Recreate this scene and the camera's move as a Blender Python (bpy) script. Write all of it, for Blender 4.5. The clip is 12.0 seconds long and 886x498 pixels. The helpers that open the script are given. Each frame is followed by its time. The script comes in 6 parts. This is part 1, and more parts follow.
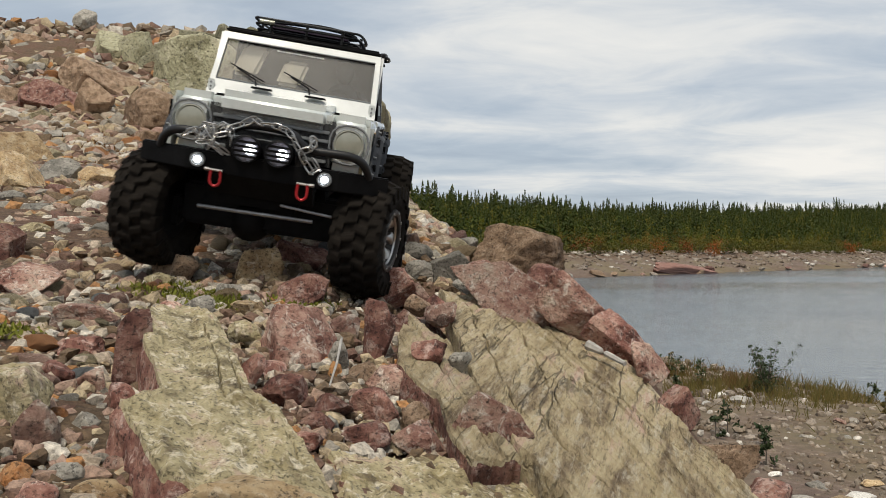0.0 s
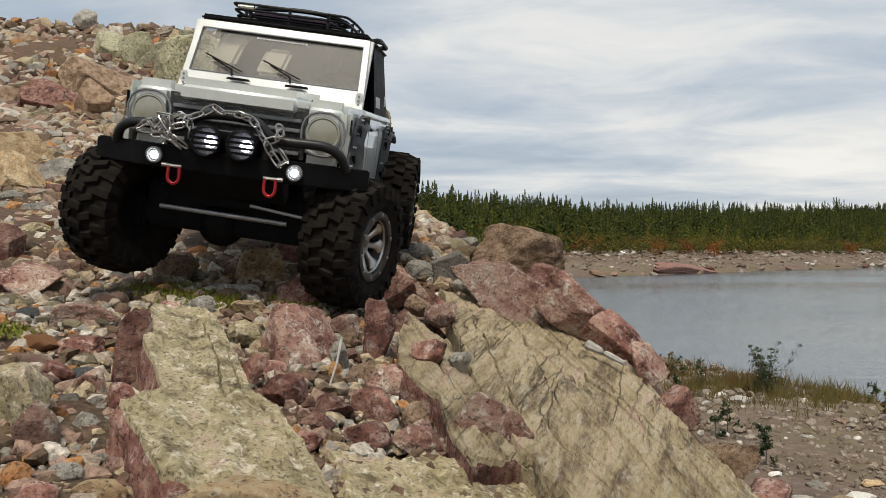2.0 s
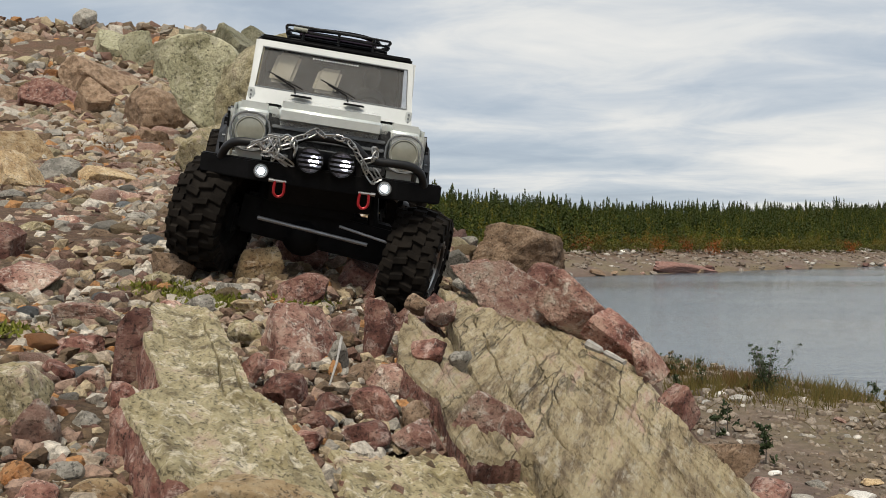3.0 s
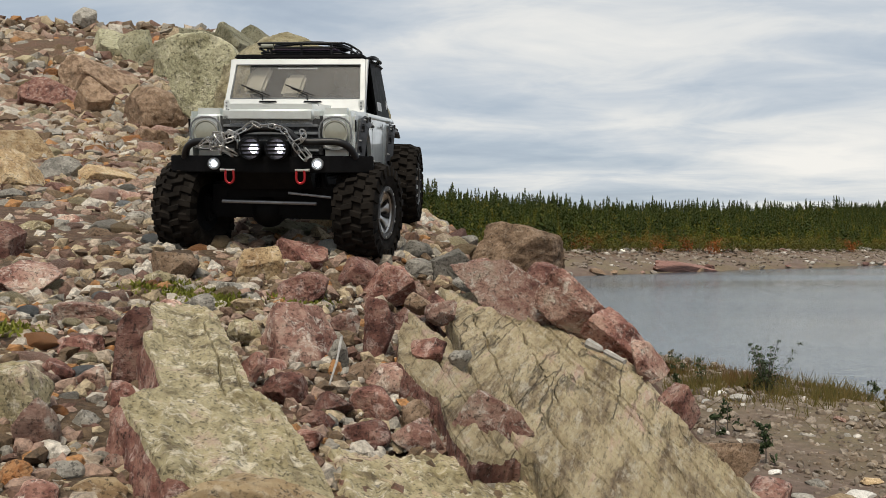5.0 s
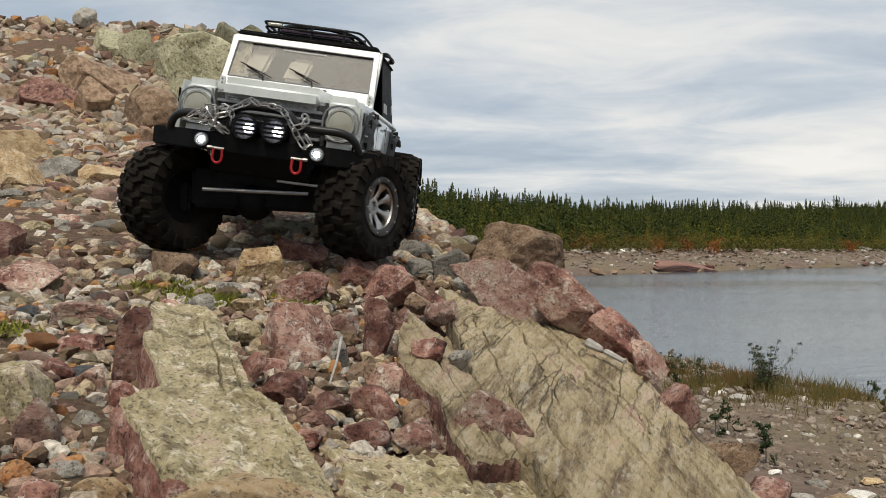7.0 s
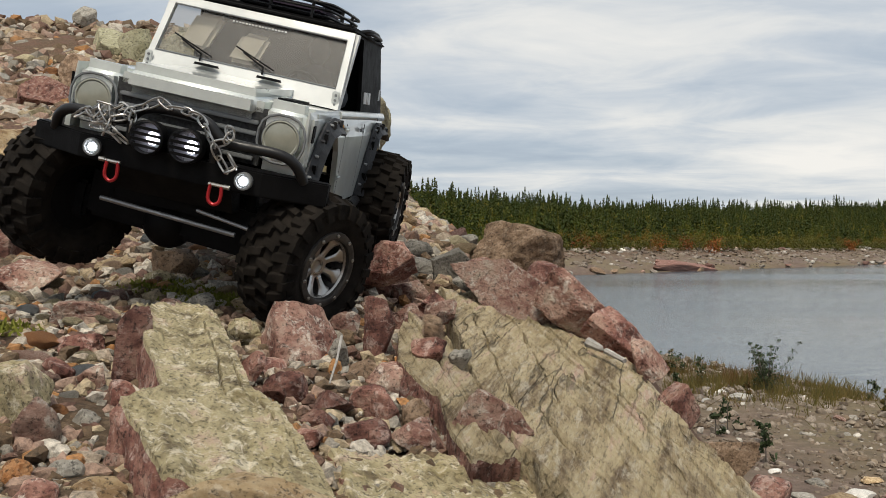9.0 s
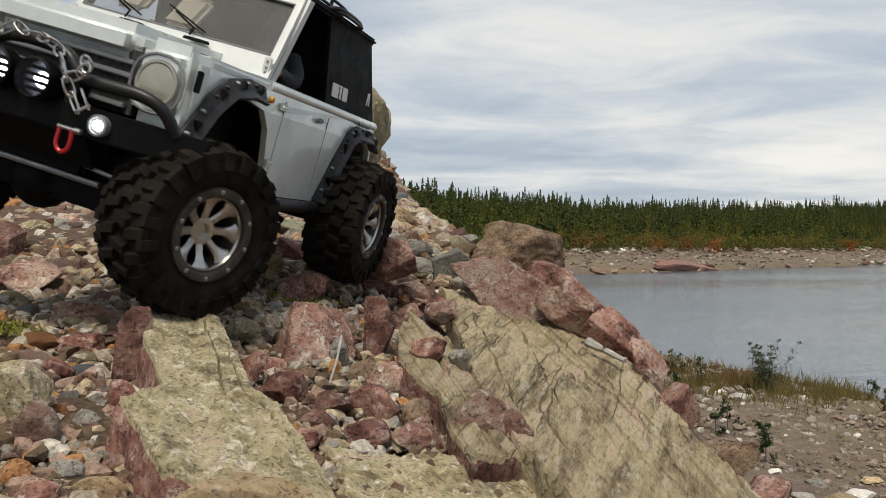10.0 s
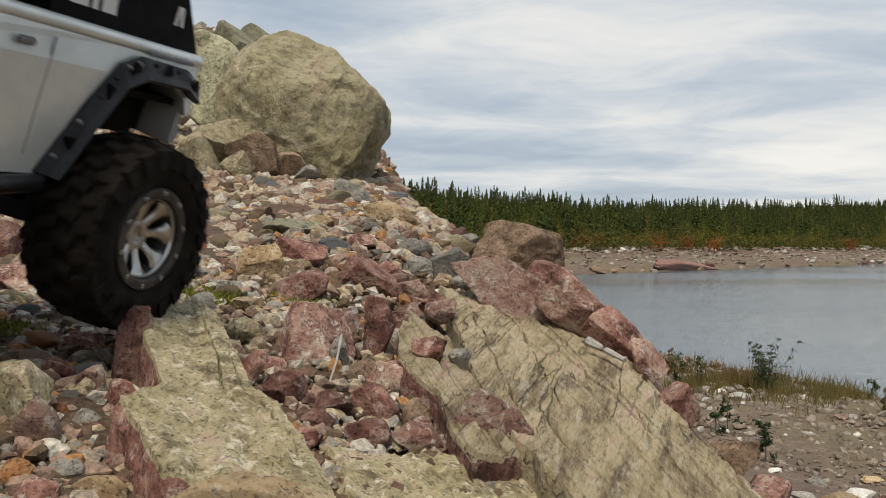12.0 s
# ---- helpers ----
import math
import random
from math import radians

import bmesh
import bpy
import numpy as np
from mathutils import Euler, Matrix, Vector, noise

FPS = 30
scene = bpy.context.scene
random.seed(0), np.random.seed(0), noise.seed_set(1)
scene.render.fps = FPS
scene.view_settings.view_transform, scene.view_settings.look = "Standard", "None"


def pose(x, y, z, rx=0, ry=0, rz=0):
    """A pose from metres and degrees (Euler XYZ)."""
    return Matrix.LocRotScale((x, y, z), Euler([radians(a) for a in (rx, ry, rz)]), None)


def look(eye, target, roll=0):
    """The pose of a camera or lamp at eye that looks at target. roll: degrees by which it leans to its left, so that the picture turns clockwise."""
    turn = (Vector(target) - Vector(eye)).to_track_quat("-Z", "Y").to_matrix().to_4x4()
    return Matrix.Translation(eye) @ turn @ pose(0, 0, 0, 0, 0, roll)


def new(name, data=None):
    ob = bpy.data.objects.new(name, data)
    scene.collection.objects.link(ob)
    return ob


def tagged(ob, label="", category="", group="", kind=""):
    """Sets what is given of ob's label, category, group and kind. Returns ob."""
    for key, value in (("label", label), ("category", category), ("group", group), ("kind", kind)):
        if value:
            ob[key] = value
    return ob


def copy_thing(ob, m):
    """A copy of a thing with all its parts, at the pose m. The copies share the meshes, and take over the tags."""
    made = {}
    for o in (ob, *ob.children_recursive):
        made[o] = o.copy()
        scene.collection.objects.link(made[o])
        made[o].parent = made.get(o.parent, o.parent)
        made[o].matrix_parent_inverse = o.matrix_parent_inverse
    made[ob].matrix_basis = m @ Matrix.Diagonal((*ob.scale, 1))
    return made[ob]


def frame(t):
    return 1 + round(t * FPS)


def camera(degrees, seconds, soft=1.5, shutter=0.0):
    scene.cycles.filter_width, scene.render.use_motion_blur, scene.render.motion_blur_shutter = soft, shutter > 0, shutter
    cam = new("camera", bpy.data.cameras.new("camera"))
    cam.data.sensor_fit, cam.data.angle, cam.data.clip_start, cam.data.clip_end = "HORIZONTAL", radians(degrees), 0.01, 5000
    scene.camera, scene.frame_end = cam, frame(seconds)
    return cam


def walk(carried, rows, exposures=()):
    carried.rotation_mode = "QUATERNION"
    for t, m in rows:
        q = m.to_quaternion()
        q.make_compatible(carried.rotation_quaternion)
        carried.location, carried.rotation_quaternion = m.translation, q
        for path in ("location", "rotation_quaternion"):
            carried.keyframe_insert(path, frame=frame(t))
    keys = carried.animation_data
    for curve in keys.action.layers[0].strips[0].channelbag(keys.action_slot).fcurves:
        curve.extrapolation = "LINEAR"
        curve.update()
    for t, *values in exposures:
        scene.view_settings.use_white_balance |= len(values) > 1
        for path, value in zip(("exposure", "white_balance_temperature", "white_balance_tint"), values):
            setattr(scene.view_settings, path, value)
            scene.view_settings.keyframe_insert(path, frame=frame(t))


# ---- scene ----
from functools import lru_cache

# The camera rests low on the rocks and sags a little while the clip runs.
cam = camera(52.2, 12.0, 0.8, 0.4)
walk(cam, [(t, pose(0, 0, 0, 90 + tilt, 0, 0)) for t, tilt in
           ((0.0, 0.111), (2.1, 0.108), (2.6, 0.055), (3.4, 0.05), (5.0, 0.0), (7.2, -0.005),
            (9.0, -0.057), (11.0, -0.061), (12.0, -0.107))])

# ---------------------------------------------------------------- world and light
world = bpy.data.worlds.new("overcast_sky")
scene.world = world
world.use_nodes = True


class Nodes:
    """Short hand for building a node tree."""

    def __init__(self, tree):
        self.tree = tree

    def add(self, kind, props=None, **links):
        n = self.tree.nodes.new(kind)
        for key, value in (props or {}).items():
            setattr(n, key, value)
        for key, value in links.items():
            key = int(key[1:]) if key[0] == "i" and key[1:].isdigit() else key.replace("_", " ")
            if isinstance(value, bpy.types.NodeSocket):
                self.tree.links.new(value, n.inputs[key])
            else:
                n.inputs[key].default_value = value
        return n

    def link(self, a, b):
        self.tree.links.new(a, b)

    def ramp(self, fac, stops, mode="LINEAR"):
        n = self.add("ShaderNodeValToRGB", i0=fac)
        n.color_ramp.interpolation = mode
        while len(n.color_ramp.elements) < len(stops):
            n.color_ramp.elements.new(0.5)
        for e, (at, c) in zip(n.color_ramp.elements, stops):
            e.position = at
            e.color = (*c, 1) if not isinstance(c, float) else (c, c, c, 1)
        return n.outputs[0]

    def mix(self, fac, a, b, blend="MIX"):
        n = self.add("ShaderNodeMix", {"data_type": "RGBA", "blend_type": blend})
        for key, value in ((0, fac), (6, a), (7, b)):
            if isinstance(value, bpy.types.NodeSocket):
                self.link(value, n.inputs[key])
            else:
                n.inputs[key].default_value = value if key == 0 else (*value, 1)
        return n.outputs[2]

    def math(self, op, a, b=0.0):
        return self.add("ShaderNodeMath", {"operation": op}, i0=a, i1=b).outputs[0]

    def noise(self, vector, scale, detail=4.0, rough=0.55, distortion=0.0):
        return self.add("ShaderNodeTexNoise", Vector=vector, Scale=scale, Detail=detail, Roughness=rough,
                        Distortion=distortion).outputs[0]


SUN_ELEVATION, SUN_TURN = radians(59), radians(186)
w = Nodes(world.node_tree)
world.node_tree.nodes.clear()
sky = w.add("ShaderNodeTexSky", {"sky_type": "NISHITA", "sun_disc": False, "sun_elevation": SUN_ELEVATION,
                                 "sun_rotation": SUN_TURN, "air_density": 1.0, "dust_density": 2.0})
ray = w.add("ShaderNodeTexCoord").outputs["Generated"]
part_xyz = w.add("ShaderNodeSeparateXYZ", Vector=ray)
height = w.math("MAXIMUM", part_xyz.outputs[2], 0.0)
lift = w.math("ADD", height, 0.13)
deck = w.add("ShaderNodeCombineXYZ", X=w.math("DIVIDE", part_xyz.outputs[0], lift),
             Y=w.math("DIVIDE", part_xyz.outputs[1], lift), Z=1.7).outputs[0]
deck_wide = w.add("ShaderNodeMapping", Vector=deck, Scale=(0.62, 0.9, 1.0), Rotation=(0, 0, 0.3)).outputs[0]
broad = w.noise(deck_wide, 0.85, 6.0, 0.52, 0.5)
fine = w.noise(deck_wide, 3.2, 5.0, 0.6, 0.6)
cloud = w.math("ADD", w.math("MULTIPLY", broad, 0.72), w.math("MULTIPLY", fine, 0.28))
cloud_color = w.ramp(cloud, [(0.34, (0.42, 0.49, 0.59)), (0.44, (0.53, 0.605, 0.69)), (0.52, (0.68, 0.73, 0.78)),
                             (0.59, (0.86, 0.87, 0.86)), (0.68, (1.0, 0.98, 0.93))])
thin = w.ramp(broad, [(0.42, 0.85), (0.70, 1.0)])
nishita = w.mix(1.0, sky.outputs[0], (0.12, 0.12, 0.12), "MULTIPLY")
sky_mix = w.mix(thin, nishita, cloud_color)
w.add("ShaderNodeOutputWorld", Surface=w.add("ShaderNodeBackground", Color=sky_mix, Strength=0.90).outputs[0])

sun_data = bpy.data.lights.new("sun", "SUN")
sun_data.energy, sun_data.angle, sun_data.color = 3.2, radians(18), (1.0, 0.91, 0.76)
sun = new("sun", sun_data)
sun.matrix_world = look((0, 0, 0), (-math.sin(SUN_TURN) * math.cos(SUN_ELEVATION),
                                    -math.cos(SUN_TURN) * math.cos(SUN_ELEVATION), -math.sin(SUN_ELEVATION)))
scene.view_settings.exposure = 0.0


# ---------------------------------------------------------------- materials
def material(name):
    m = bpy.data.materials.new(name)
    m.use_nodes = True
    n = Nodes(m.node_tree)
    bsdf = m.node_tree.nodes["Principled BSDF"]
    return m, n, bsdf


def bump(n, bsdf, height_socket, strength, distance):
    b = n.add("ShaderNodeBump", Strength=strength, Distance=distance, Height=height_socket)
    n.link(b.outputs[0], bsdf.inputs["Normal"])


def plain(name, color, rough=0.5, metal=0.0, vary=0.12, scale=40.0, grain=0.2, coat=0.0, gloss=0.5):
    """Paint, plastic or metal with faint dirt and grain."""
    m, n, b = material(name)
    at = n.add("ShaderNodeTexCoord").outputs["Object"]
    dirt = n.noise(at, scale, 6.0, 0.65)
    dark = tuple(c * (1 - vary * 1.6) for c in color)
    lite = tuple(min(1, c * (1 + vary)) for c in color)
    n.link(n.ramp(dirt, [(0.3, dark), (0.7, lite)]), b.inputs["Base Color"])
    n.link(n.ramp(dirt, [(0.3, min(1.0, rough + 0.12)), (0.7, max(0.04, rough - 0.08))]), b.inputs["Roughness"])
    b.inputs["Metallic"].default_value = metal
    b.inputs["Coat Weight"].default_value = coat
    b.inputs["Specular IOR Level"].default_value = gloss
    if grain:
        bump(n, b, n.noise(at, scale * 12, 3.0), grain, 0.0006)
    return m


def rock_material(name, tones, vein=(0.66, 0.61, 0.54), vein_amount=0.5, scale=3.0, island=False, lichen=0.0, streak=None, relief=1.0, pit_shade=0.25):
    """Broken stone: two scales of colour, pale mineral flecks, dark pits with painted shade and fine relief; each stone
    takes its own tone.
    """
    m, n, b = material(name)
    at = n.add("ShaderNodeTexCoord").outputs["Object"]
    if island:
        own = n.add("ShaderNodeNewGeometry").outputs["Random Per Island"]
    else:
        own = n.add("ShaderNodeObjectInfo").outputs["Random"]
    shift = n.add("ShaderNodeVectorMath", {"operation": "ADD"}, i0=at,
                  i1=n.add("ShaderNodeCombineXYZ", X=n.math("MULTIPLY", own, 7.0), Y=own, Z=0.0).outputs[0]).outputs[0]
    if streak:
        shift = n.add("ShaderNodeMapping", Vector=shift, Rotation=(0, 0, 0.26)).outputs[0]
        shift = n.add("ShaderNodeMapping", Vector=shift, Scale=streak).outputs[0]
    large = n.noise(shift, 14 * scale, 5.0, 0.6, 0.3)
    small = n.noise(shift, 75 * scale, 6.0, 0.7)
    steps = [(0.37 + 0.27 * i / max(1, len(tones) - 1), c) for i, c in enumerate(tones)]
    base = n.ramp(n.math("ADD", n.math("MULTIPLY", large, 0.75), n.math("MULTIPLY", small, 0.25)), steps)
    speck = n.ramp(n.noise(shift, 34 * scale, 8.0, 0.78, 0.6), [(0.52, 0.0), (0.62, 1.0)])
    base = n.mix(n.math("MULTIPLY", speck, vein_amount), base, vein)
    # small recesses, their shade multiplied into the colour
    shaded_pit = n.ramp(n.noise(shift, 120 * scale, 4.0, 0.7), [(0.34, pit_shade), (0.48, 1.0)])
    base = n.mix(1.0, base, shaded_pit, "MULTIPLY")
    seam = None
    if streak:
        drawn = n.add("ShaderNodeMapping", Vector=shift, Scale=(1.0, 0.28, 1.0)).outputs[0]
        line = n.ramp(n.noise(drawn, 13 * scale, 3.0, 0.5, 0.25), [(0.478, 1.0), (0.496, 0.0), (0.504, 0.0), (0.522, 1.0)])
        patchy = n.ramp(n.noise(shift, 6 * scale, 3.0), [(0.46, 1.0), (0.58, 0.0)])
        seam = n.math("MAXIMUM", line, patchy)
        # shade of the cracks, painted into the colour along the seams
        base = n.mix(1.0, base, n.ramp(seam, [(0.0, 0.52), (1.0, 1.0)]), "MULTIPLY")
    if lichen:
        spot = n.ramp(n.noise(shift, 8 * scale, 4.0, 0.65), [(0.56, 0.0), (0.64, 1.0)])
        base = n.mix(n.math("MULTIPLY", spot, lichen), base, (0.30, 0.24, 0.09))
    value = n.math("ADD", n.math("MULTIPLY", own, 0.8), 0.58)
    n.link(n.mix(1.0, base, n.add("ShaderNodeCombineColor", i0=value, i1=value, i2=value).outputs[0], "MULTIPLY"),
           b.inputs["Base Color"])
    b.inputs["Roughness"].default_value = 0.82
    b.inputs["Specular IOR Level"].default_value = 0.35
    rel = n.math("ADD", n.noise(shift, 48 * scale, 9.0, 0.72), n.math("MULTIPLY", n.noise(shift, 160 * scale, 4.0, 0.7), 0.35))
    if seam:
        rel = n.math("ADD", rel, n.math("MULTIPLY", seam, 0.6))
    bump(n, b, rel, min(1.0, relief), 0.012 * relief / scale)
    return m


M_OLIVE = rock_material("olive_schist", [(0.15, 0.115, 0.065), (0.32, 0.27, 0.155), (0.45, 0.385, 0.235), (0.46, 0.34, 0.26)],
                        (0.74, 0.67, 0.53), 0.8, lichen=0.3)
M_SLAB = rock_material("slab_schist", [(0.175, 0.126, 0.077), (0.386, 0.307, 0.185), (0.515, 0.427, 0.267), (0.538, 0.380, 0.292)],
                       (0.62, 0.56, 0.44), 0.6, streak=(1.5, 0.22, 1.0), lichen=0.2, relief=1.2, pit_shade=0.5)
M_PINK = rock_material("pink_granite", [(0.140, 0.056, 0.041), (0.324, 0.171, 0.132), (0.464, 0.297, 0.232), (0.497, 0.400, 0.313)],
                       (0.74, 0.66, 0.57), 0.85)
M_MAROON = rock_material("maroon_rock", [(0.06, 0.024, 0.018), (0.175, 0.074, 0.057), (0.29, 0.15, 0.115), (0.37, 0.24, 0.185)],
                         (0.60, 0.48, 0.42), 0.55)
M_GREY = rock_material("grey_stone", [(0.15, 0.14, 0.12), (0.27, 0.25, 0.215), (0.38, 0.355, 0.305)], (0.58, 0.55, 0.49), 0.4)
M_GREEN = rock_material("grey_green_rock", [(0.213, 0.200, 0.119), (0.362, 0.344, 0.225), (0.500, 0.475, 0.325)], (0.52, 0.49, 0.38), 0.45,
                        scale=0.8)
M_TAN = rock_material("tan_stone", [(0.24, 0.15, 0.075), (0.42, 0.30, 0.165), (0.53, 0.42, 0.27)], (0.68, 0.6, 0.47), 0.45)
M_BROWN = rock_material("brown_rock", [(0.114, 0.072, 0.042), (0.252, 0.168, 0.108), (0.372, 0.264, 0.180)], (0.46, 0.37, 0.28), 0.45)
M_RUST = rock_material("rusty_stone", [(0.20, 0.07, 0.025), (0.36, 0.155, 0.055), (0.44, 0.25, 0.12)], (0.5, 0.38, 0.27), 0.3)
M_BLUE = rock_material("blue_grey_pebble", [(0.13, 0.14, 0.145), (0.22, 0.235, 0.24), (0.31, 0.315, 0.305)], (0.45, 0.44, 0.42), 0.2)
M_WHITE = rock_material("white_quartz", [(0.55, 0.52, 0.47), (0.75, 0.72, 0.66)], (0.82, 0.8, 0.76), 0.3)
M_BOULDER = rock_material("mossy_boulder", [(0.269, 0.218, 0.129), (0.493, 0.431, 0.252), (0.672, 0.594, 0.381), (0.627, 0.493, 0.336)],
                          (0.60, 0.54, 0.40), 0.6, scale=0.55, lichen=0.4, pit_shade=0.55)
ROCKS = {"olive": M_OLIVE, "slab": M_SLAB, "pink": M_PINK, "maroon": M_MAROON, "grey": M_GREY, "green": M_GREEN, "tan": M_TAN,
         "brown": M_BROWN, "rust": M_RUST, "blue": M_BLUE, "white": M_WHITE, "boulder": M_BOULDER}


def gravel_material(name, stops, bump_scale=1.0):
    m, n, b = material(name)
    at = n.add("ShaderNodeTexCoord").outputs["Object"]
    own = n.add("ShaderNodeNewGeometry").outputs["Random Per Island"]
    base = n.ramp(own, stops, "CONSTANT")
    dusty = n.ramp(n.noise(at, 4 * bump_scale, 5.0, 0.65), [(0.40, 0.05), (0.62, 0.42)])
    base = n.mix(dusty, base, (0.20, 0.14, 0.08))
    small = n.ramp(n.noise(at, 110 * bump_scale, 6.0, 0.75), [(0.32, 0.35), (0.66, 1.4)])
    n.link(n.mix(1.0, base, small, "MULTIPLY"), b.inputs["Base Color"])
    b.inputs["Roughness"].default_value = 0.85
    bump(n, b, n.noise(at, 150 * bump_scale, 5.0, 0.7), 0.7, 0.003)
    return m


M_GRAVEL = gravel_material("mixed_gravel", [(0.0, (0.35, 0.235, 0.18)), (0.15, (0.46, 0.37, 0.24)), (0.31, (0.15, 0.08, 0.06)),
                                            (0.43, (0.30, 0.28, 0.24)), (0.58, (0.46, 0.385, 0.30)), (0.70, (0.13, 0.085, 0.05)),
                                            (0.86, (0.60, 0.55, 0.47)), (0.96, (0.42, 0.20, 0.07))], 2.2)


def soil_material():
    """Stony earth near by, paler gravel flats and sandy shore farther off."""
    m, n, b = material("stony_ground")
    at = n.add("ShaderNodeTexCoord").outputs["Object"]
    fine_n = n.noise(at, 130, 8.0, 0.75)
    mid = n.noise(at, 7, 6.0, 0.65)
    wide = n.noise(at, 0.35, 5.0, 0.6)
    earth = n.ramp(fine_n, [(0.28, (0.03, 0.019, 0.011)), (0.5, (0.105, 0.068, 0.038)), (0.72, (0.24, 0.17, 0.105))])
    pinkish = n.ramp(fine_n, [(0.3, (0.05, 0.024, 0.014)), (0.7, (0.21, 0.12, 0.075))])
    near_c = n.mix(n.ramp(mid, [(0.42, 0.0), (0.6, 1.0)]), earth, pinkish)
    shore = n.ramp(n.noise(at, 5.0, 8.0, 0.75), [(0.3, (0.065, 0.043, 0.032)), (0.55, (0.155, 0.108, 0.082)), (0.72, (0.28, 0.21, 0.165))])
    patch = n.ramp(wide, [(0.46, 0.0), (0.6, 0.75)])
    shore = n.mix(patch, shore, n.ramp(n.noise(at, 9.0, 6.0, 0.7), [(0.3, (0.09, 0.075, 0.04)), (0.7, (0.22, 0.17, 0.09))]))
    low = n.add("ShaderNodeSeparateXYZ", Vector=at).outputs[2]
    n.link(n.mix(n.ramp(n.math("ADD", n.math("MULTIPLY", low, -1.0), 0.0), [(0.35, 0.0), (0.75, 1.0)]), near_c, shore),
           b.inputs["Base Color"])
    b.inputs["Roughness"].default_value = 0.92
    bump(n, b, fine_n, 0.9, 0.008)
    return m


M_SOIL = soil_material()


def water_material():
    m, n, b = material("lake_water")
    at = n.add("ShaderNodeTexCoord").outputs["Object"]
    long_at = n.add("ShaderNodeMapping", Vector=at, Scale=(0.35, 1.0, 1.0)).outputs[0]
    b.inputs["Base Color"].default_value = (0.07, 0.09, 0.11, 1)
    b.inputs["IOR"].default_value = 1.33
    b.inputs["Specular IOR Level"].default_value = 0.30
    calm = n.noise(n.add("ShaderNodeMapping", Vector=at, Scale=(0.02, 0.12, 1.0)).outputs[0], 1.0, 4.0)
    n.link(n.ramp(calm, [(0.35, 0.10), (0.65, 0.22)]), b.inputs["Roughness"])
    bump(n, b, n.math("ADD", n.noise(long_at, 3.0, 4.0, 0.6), n.noise(long_at, 11.0, 3.0, 0.6)), 0.25, 0.02)
    return m


M_WATER = water_material()

# ---------------------------------------------------------------- the ground, one sheet to the horizon
EDGE_Y = (-8.0, 0.2, 0.5, 0.95, 1.08, 1.3, 2.0, 2.6, 3.1, 4.0, 5.0, 8.0, 20.0)
EDGE_X = (0.16, 0.16, 0.165, 0.19, 0.14, 0.06, -0.055, -0.14, -0.20, -0.75, -1.0, -2.0, -9.0)


def bank_top(x, y):
    """The bank climbs away from the camera to a stony hill; it leans to the lake side."""
    soft = np.interp(y, (0.5, 0.8), (0.8, 0.12))
    g = np.where(x > -0.08, x, -0.08 + soft * np.maximum(x + 0.08, -1.0) + 0.12 * np.minimum(x + 1.08, 0))
    yy = np.minimum(y, 5.2)
    z = -0.211 + 0.17 * yy - 0.25 * g + 0.06 * np.maximum(0, yy - 2.2) ** 2
    z = z - 0.024 * np.exp(-((x + 0.03) / 0.09) ** 2 - ((y - 0.92) / 0.13) ** 2)
    edge = np.interp(y, EDGE_Y, EDGE_X)
    shoulder = np.clip((y - 1.25) / 0.9, 0, 1) * np.exp(-np.maximum(0, edge - x) / 0.28)
    return z - 0.3 * np.maximum(0, y - 5.2) - 0.085 * shoulder


# height of the wooded rise behind the lake, along x
HILL_X = (-60, -30, -7, 19, 49, 115)
HILL_TOP = (8.0, 7.5, 6.6, 5.4, 6.6, 10.0)


def ground_z(x, y):
    x, y = np.asarray(x, float), np.asarray(y, float)
    edge = np.interp(y, EDGE_Y, EDGE_X)
    top = bank_top(np.minimum(x, edge), y)
    out = np.maximum(0, x - edge)
    bank = top - 1.15 * out - 0.3 * np.minimum(out, 0.05)
    near = (x - 3.2) * 0.951 + (y - 14) * 0.309
    low = np.where(near < 0, -1.6 + np.minimum(0.03 * -near, 0.22), -1.6 - np.minimum(0.1 * near, 0.8))
    far = (x - 7) * -0.707 + (y - 52) * 0.707
    low = np.where(far > 0, -1.6 + np.minimum(0.24 * far, 1.45), low)
    low = np.where(far > 8, np.maximum(low, -0.25 + np.interp(x, HILL_X, HILL_TOP) * np.minimum(far - 8, 45) / 45), low)
    return np.maximum(bank, low)


def axis(stops):
    """Coordinates with a step that grows from stop to stop."""
    out = []
    for (a, step), (b, _) in zip(stops, stops[1:]):
        out += list(np.arange(a, b - step * 0.5, step))
    return np.array(out + [stops[-1][0]])


def rough(x, y, size, seed):
    return np.array([noise.fractal(Vector((a / size, b / size, seed)), 1.0, 2.0, 4) for a, b in zip(x, y)])


def mesh_object(name, verts, faces, mat, smooth=False, parent=None):
    me = bpy.data.meshes.new(name)
    me.from_pydata([tuple(v) for v in verts], [], [tuple(f) for f in faces])
    me.materials.append(mat)
    if smooth:
        me.shade_smooth()
    me.update()
    ob = new(name, me)
    ob.parent = parent
    return ob


def grid_faces(nx, ny):
    i = np.arange(ny - 1)[:, None] * nx + np.arange(nx - 1)[None, :]
    i = i.ravel()
    return np.stack([i, i + 1, i + nx + 1, i + nx], 1)


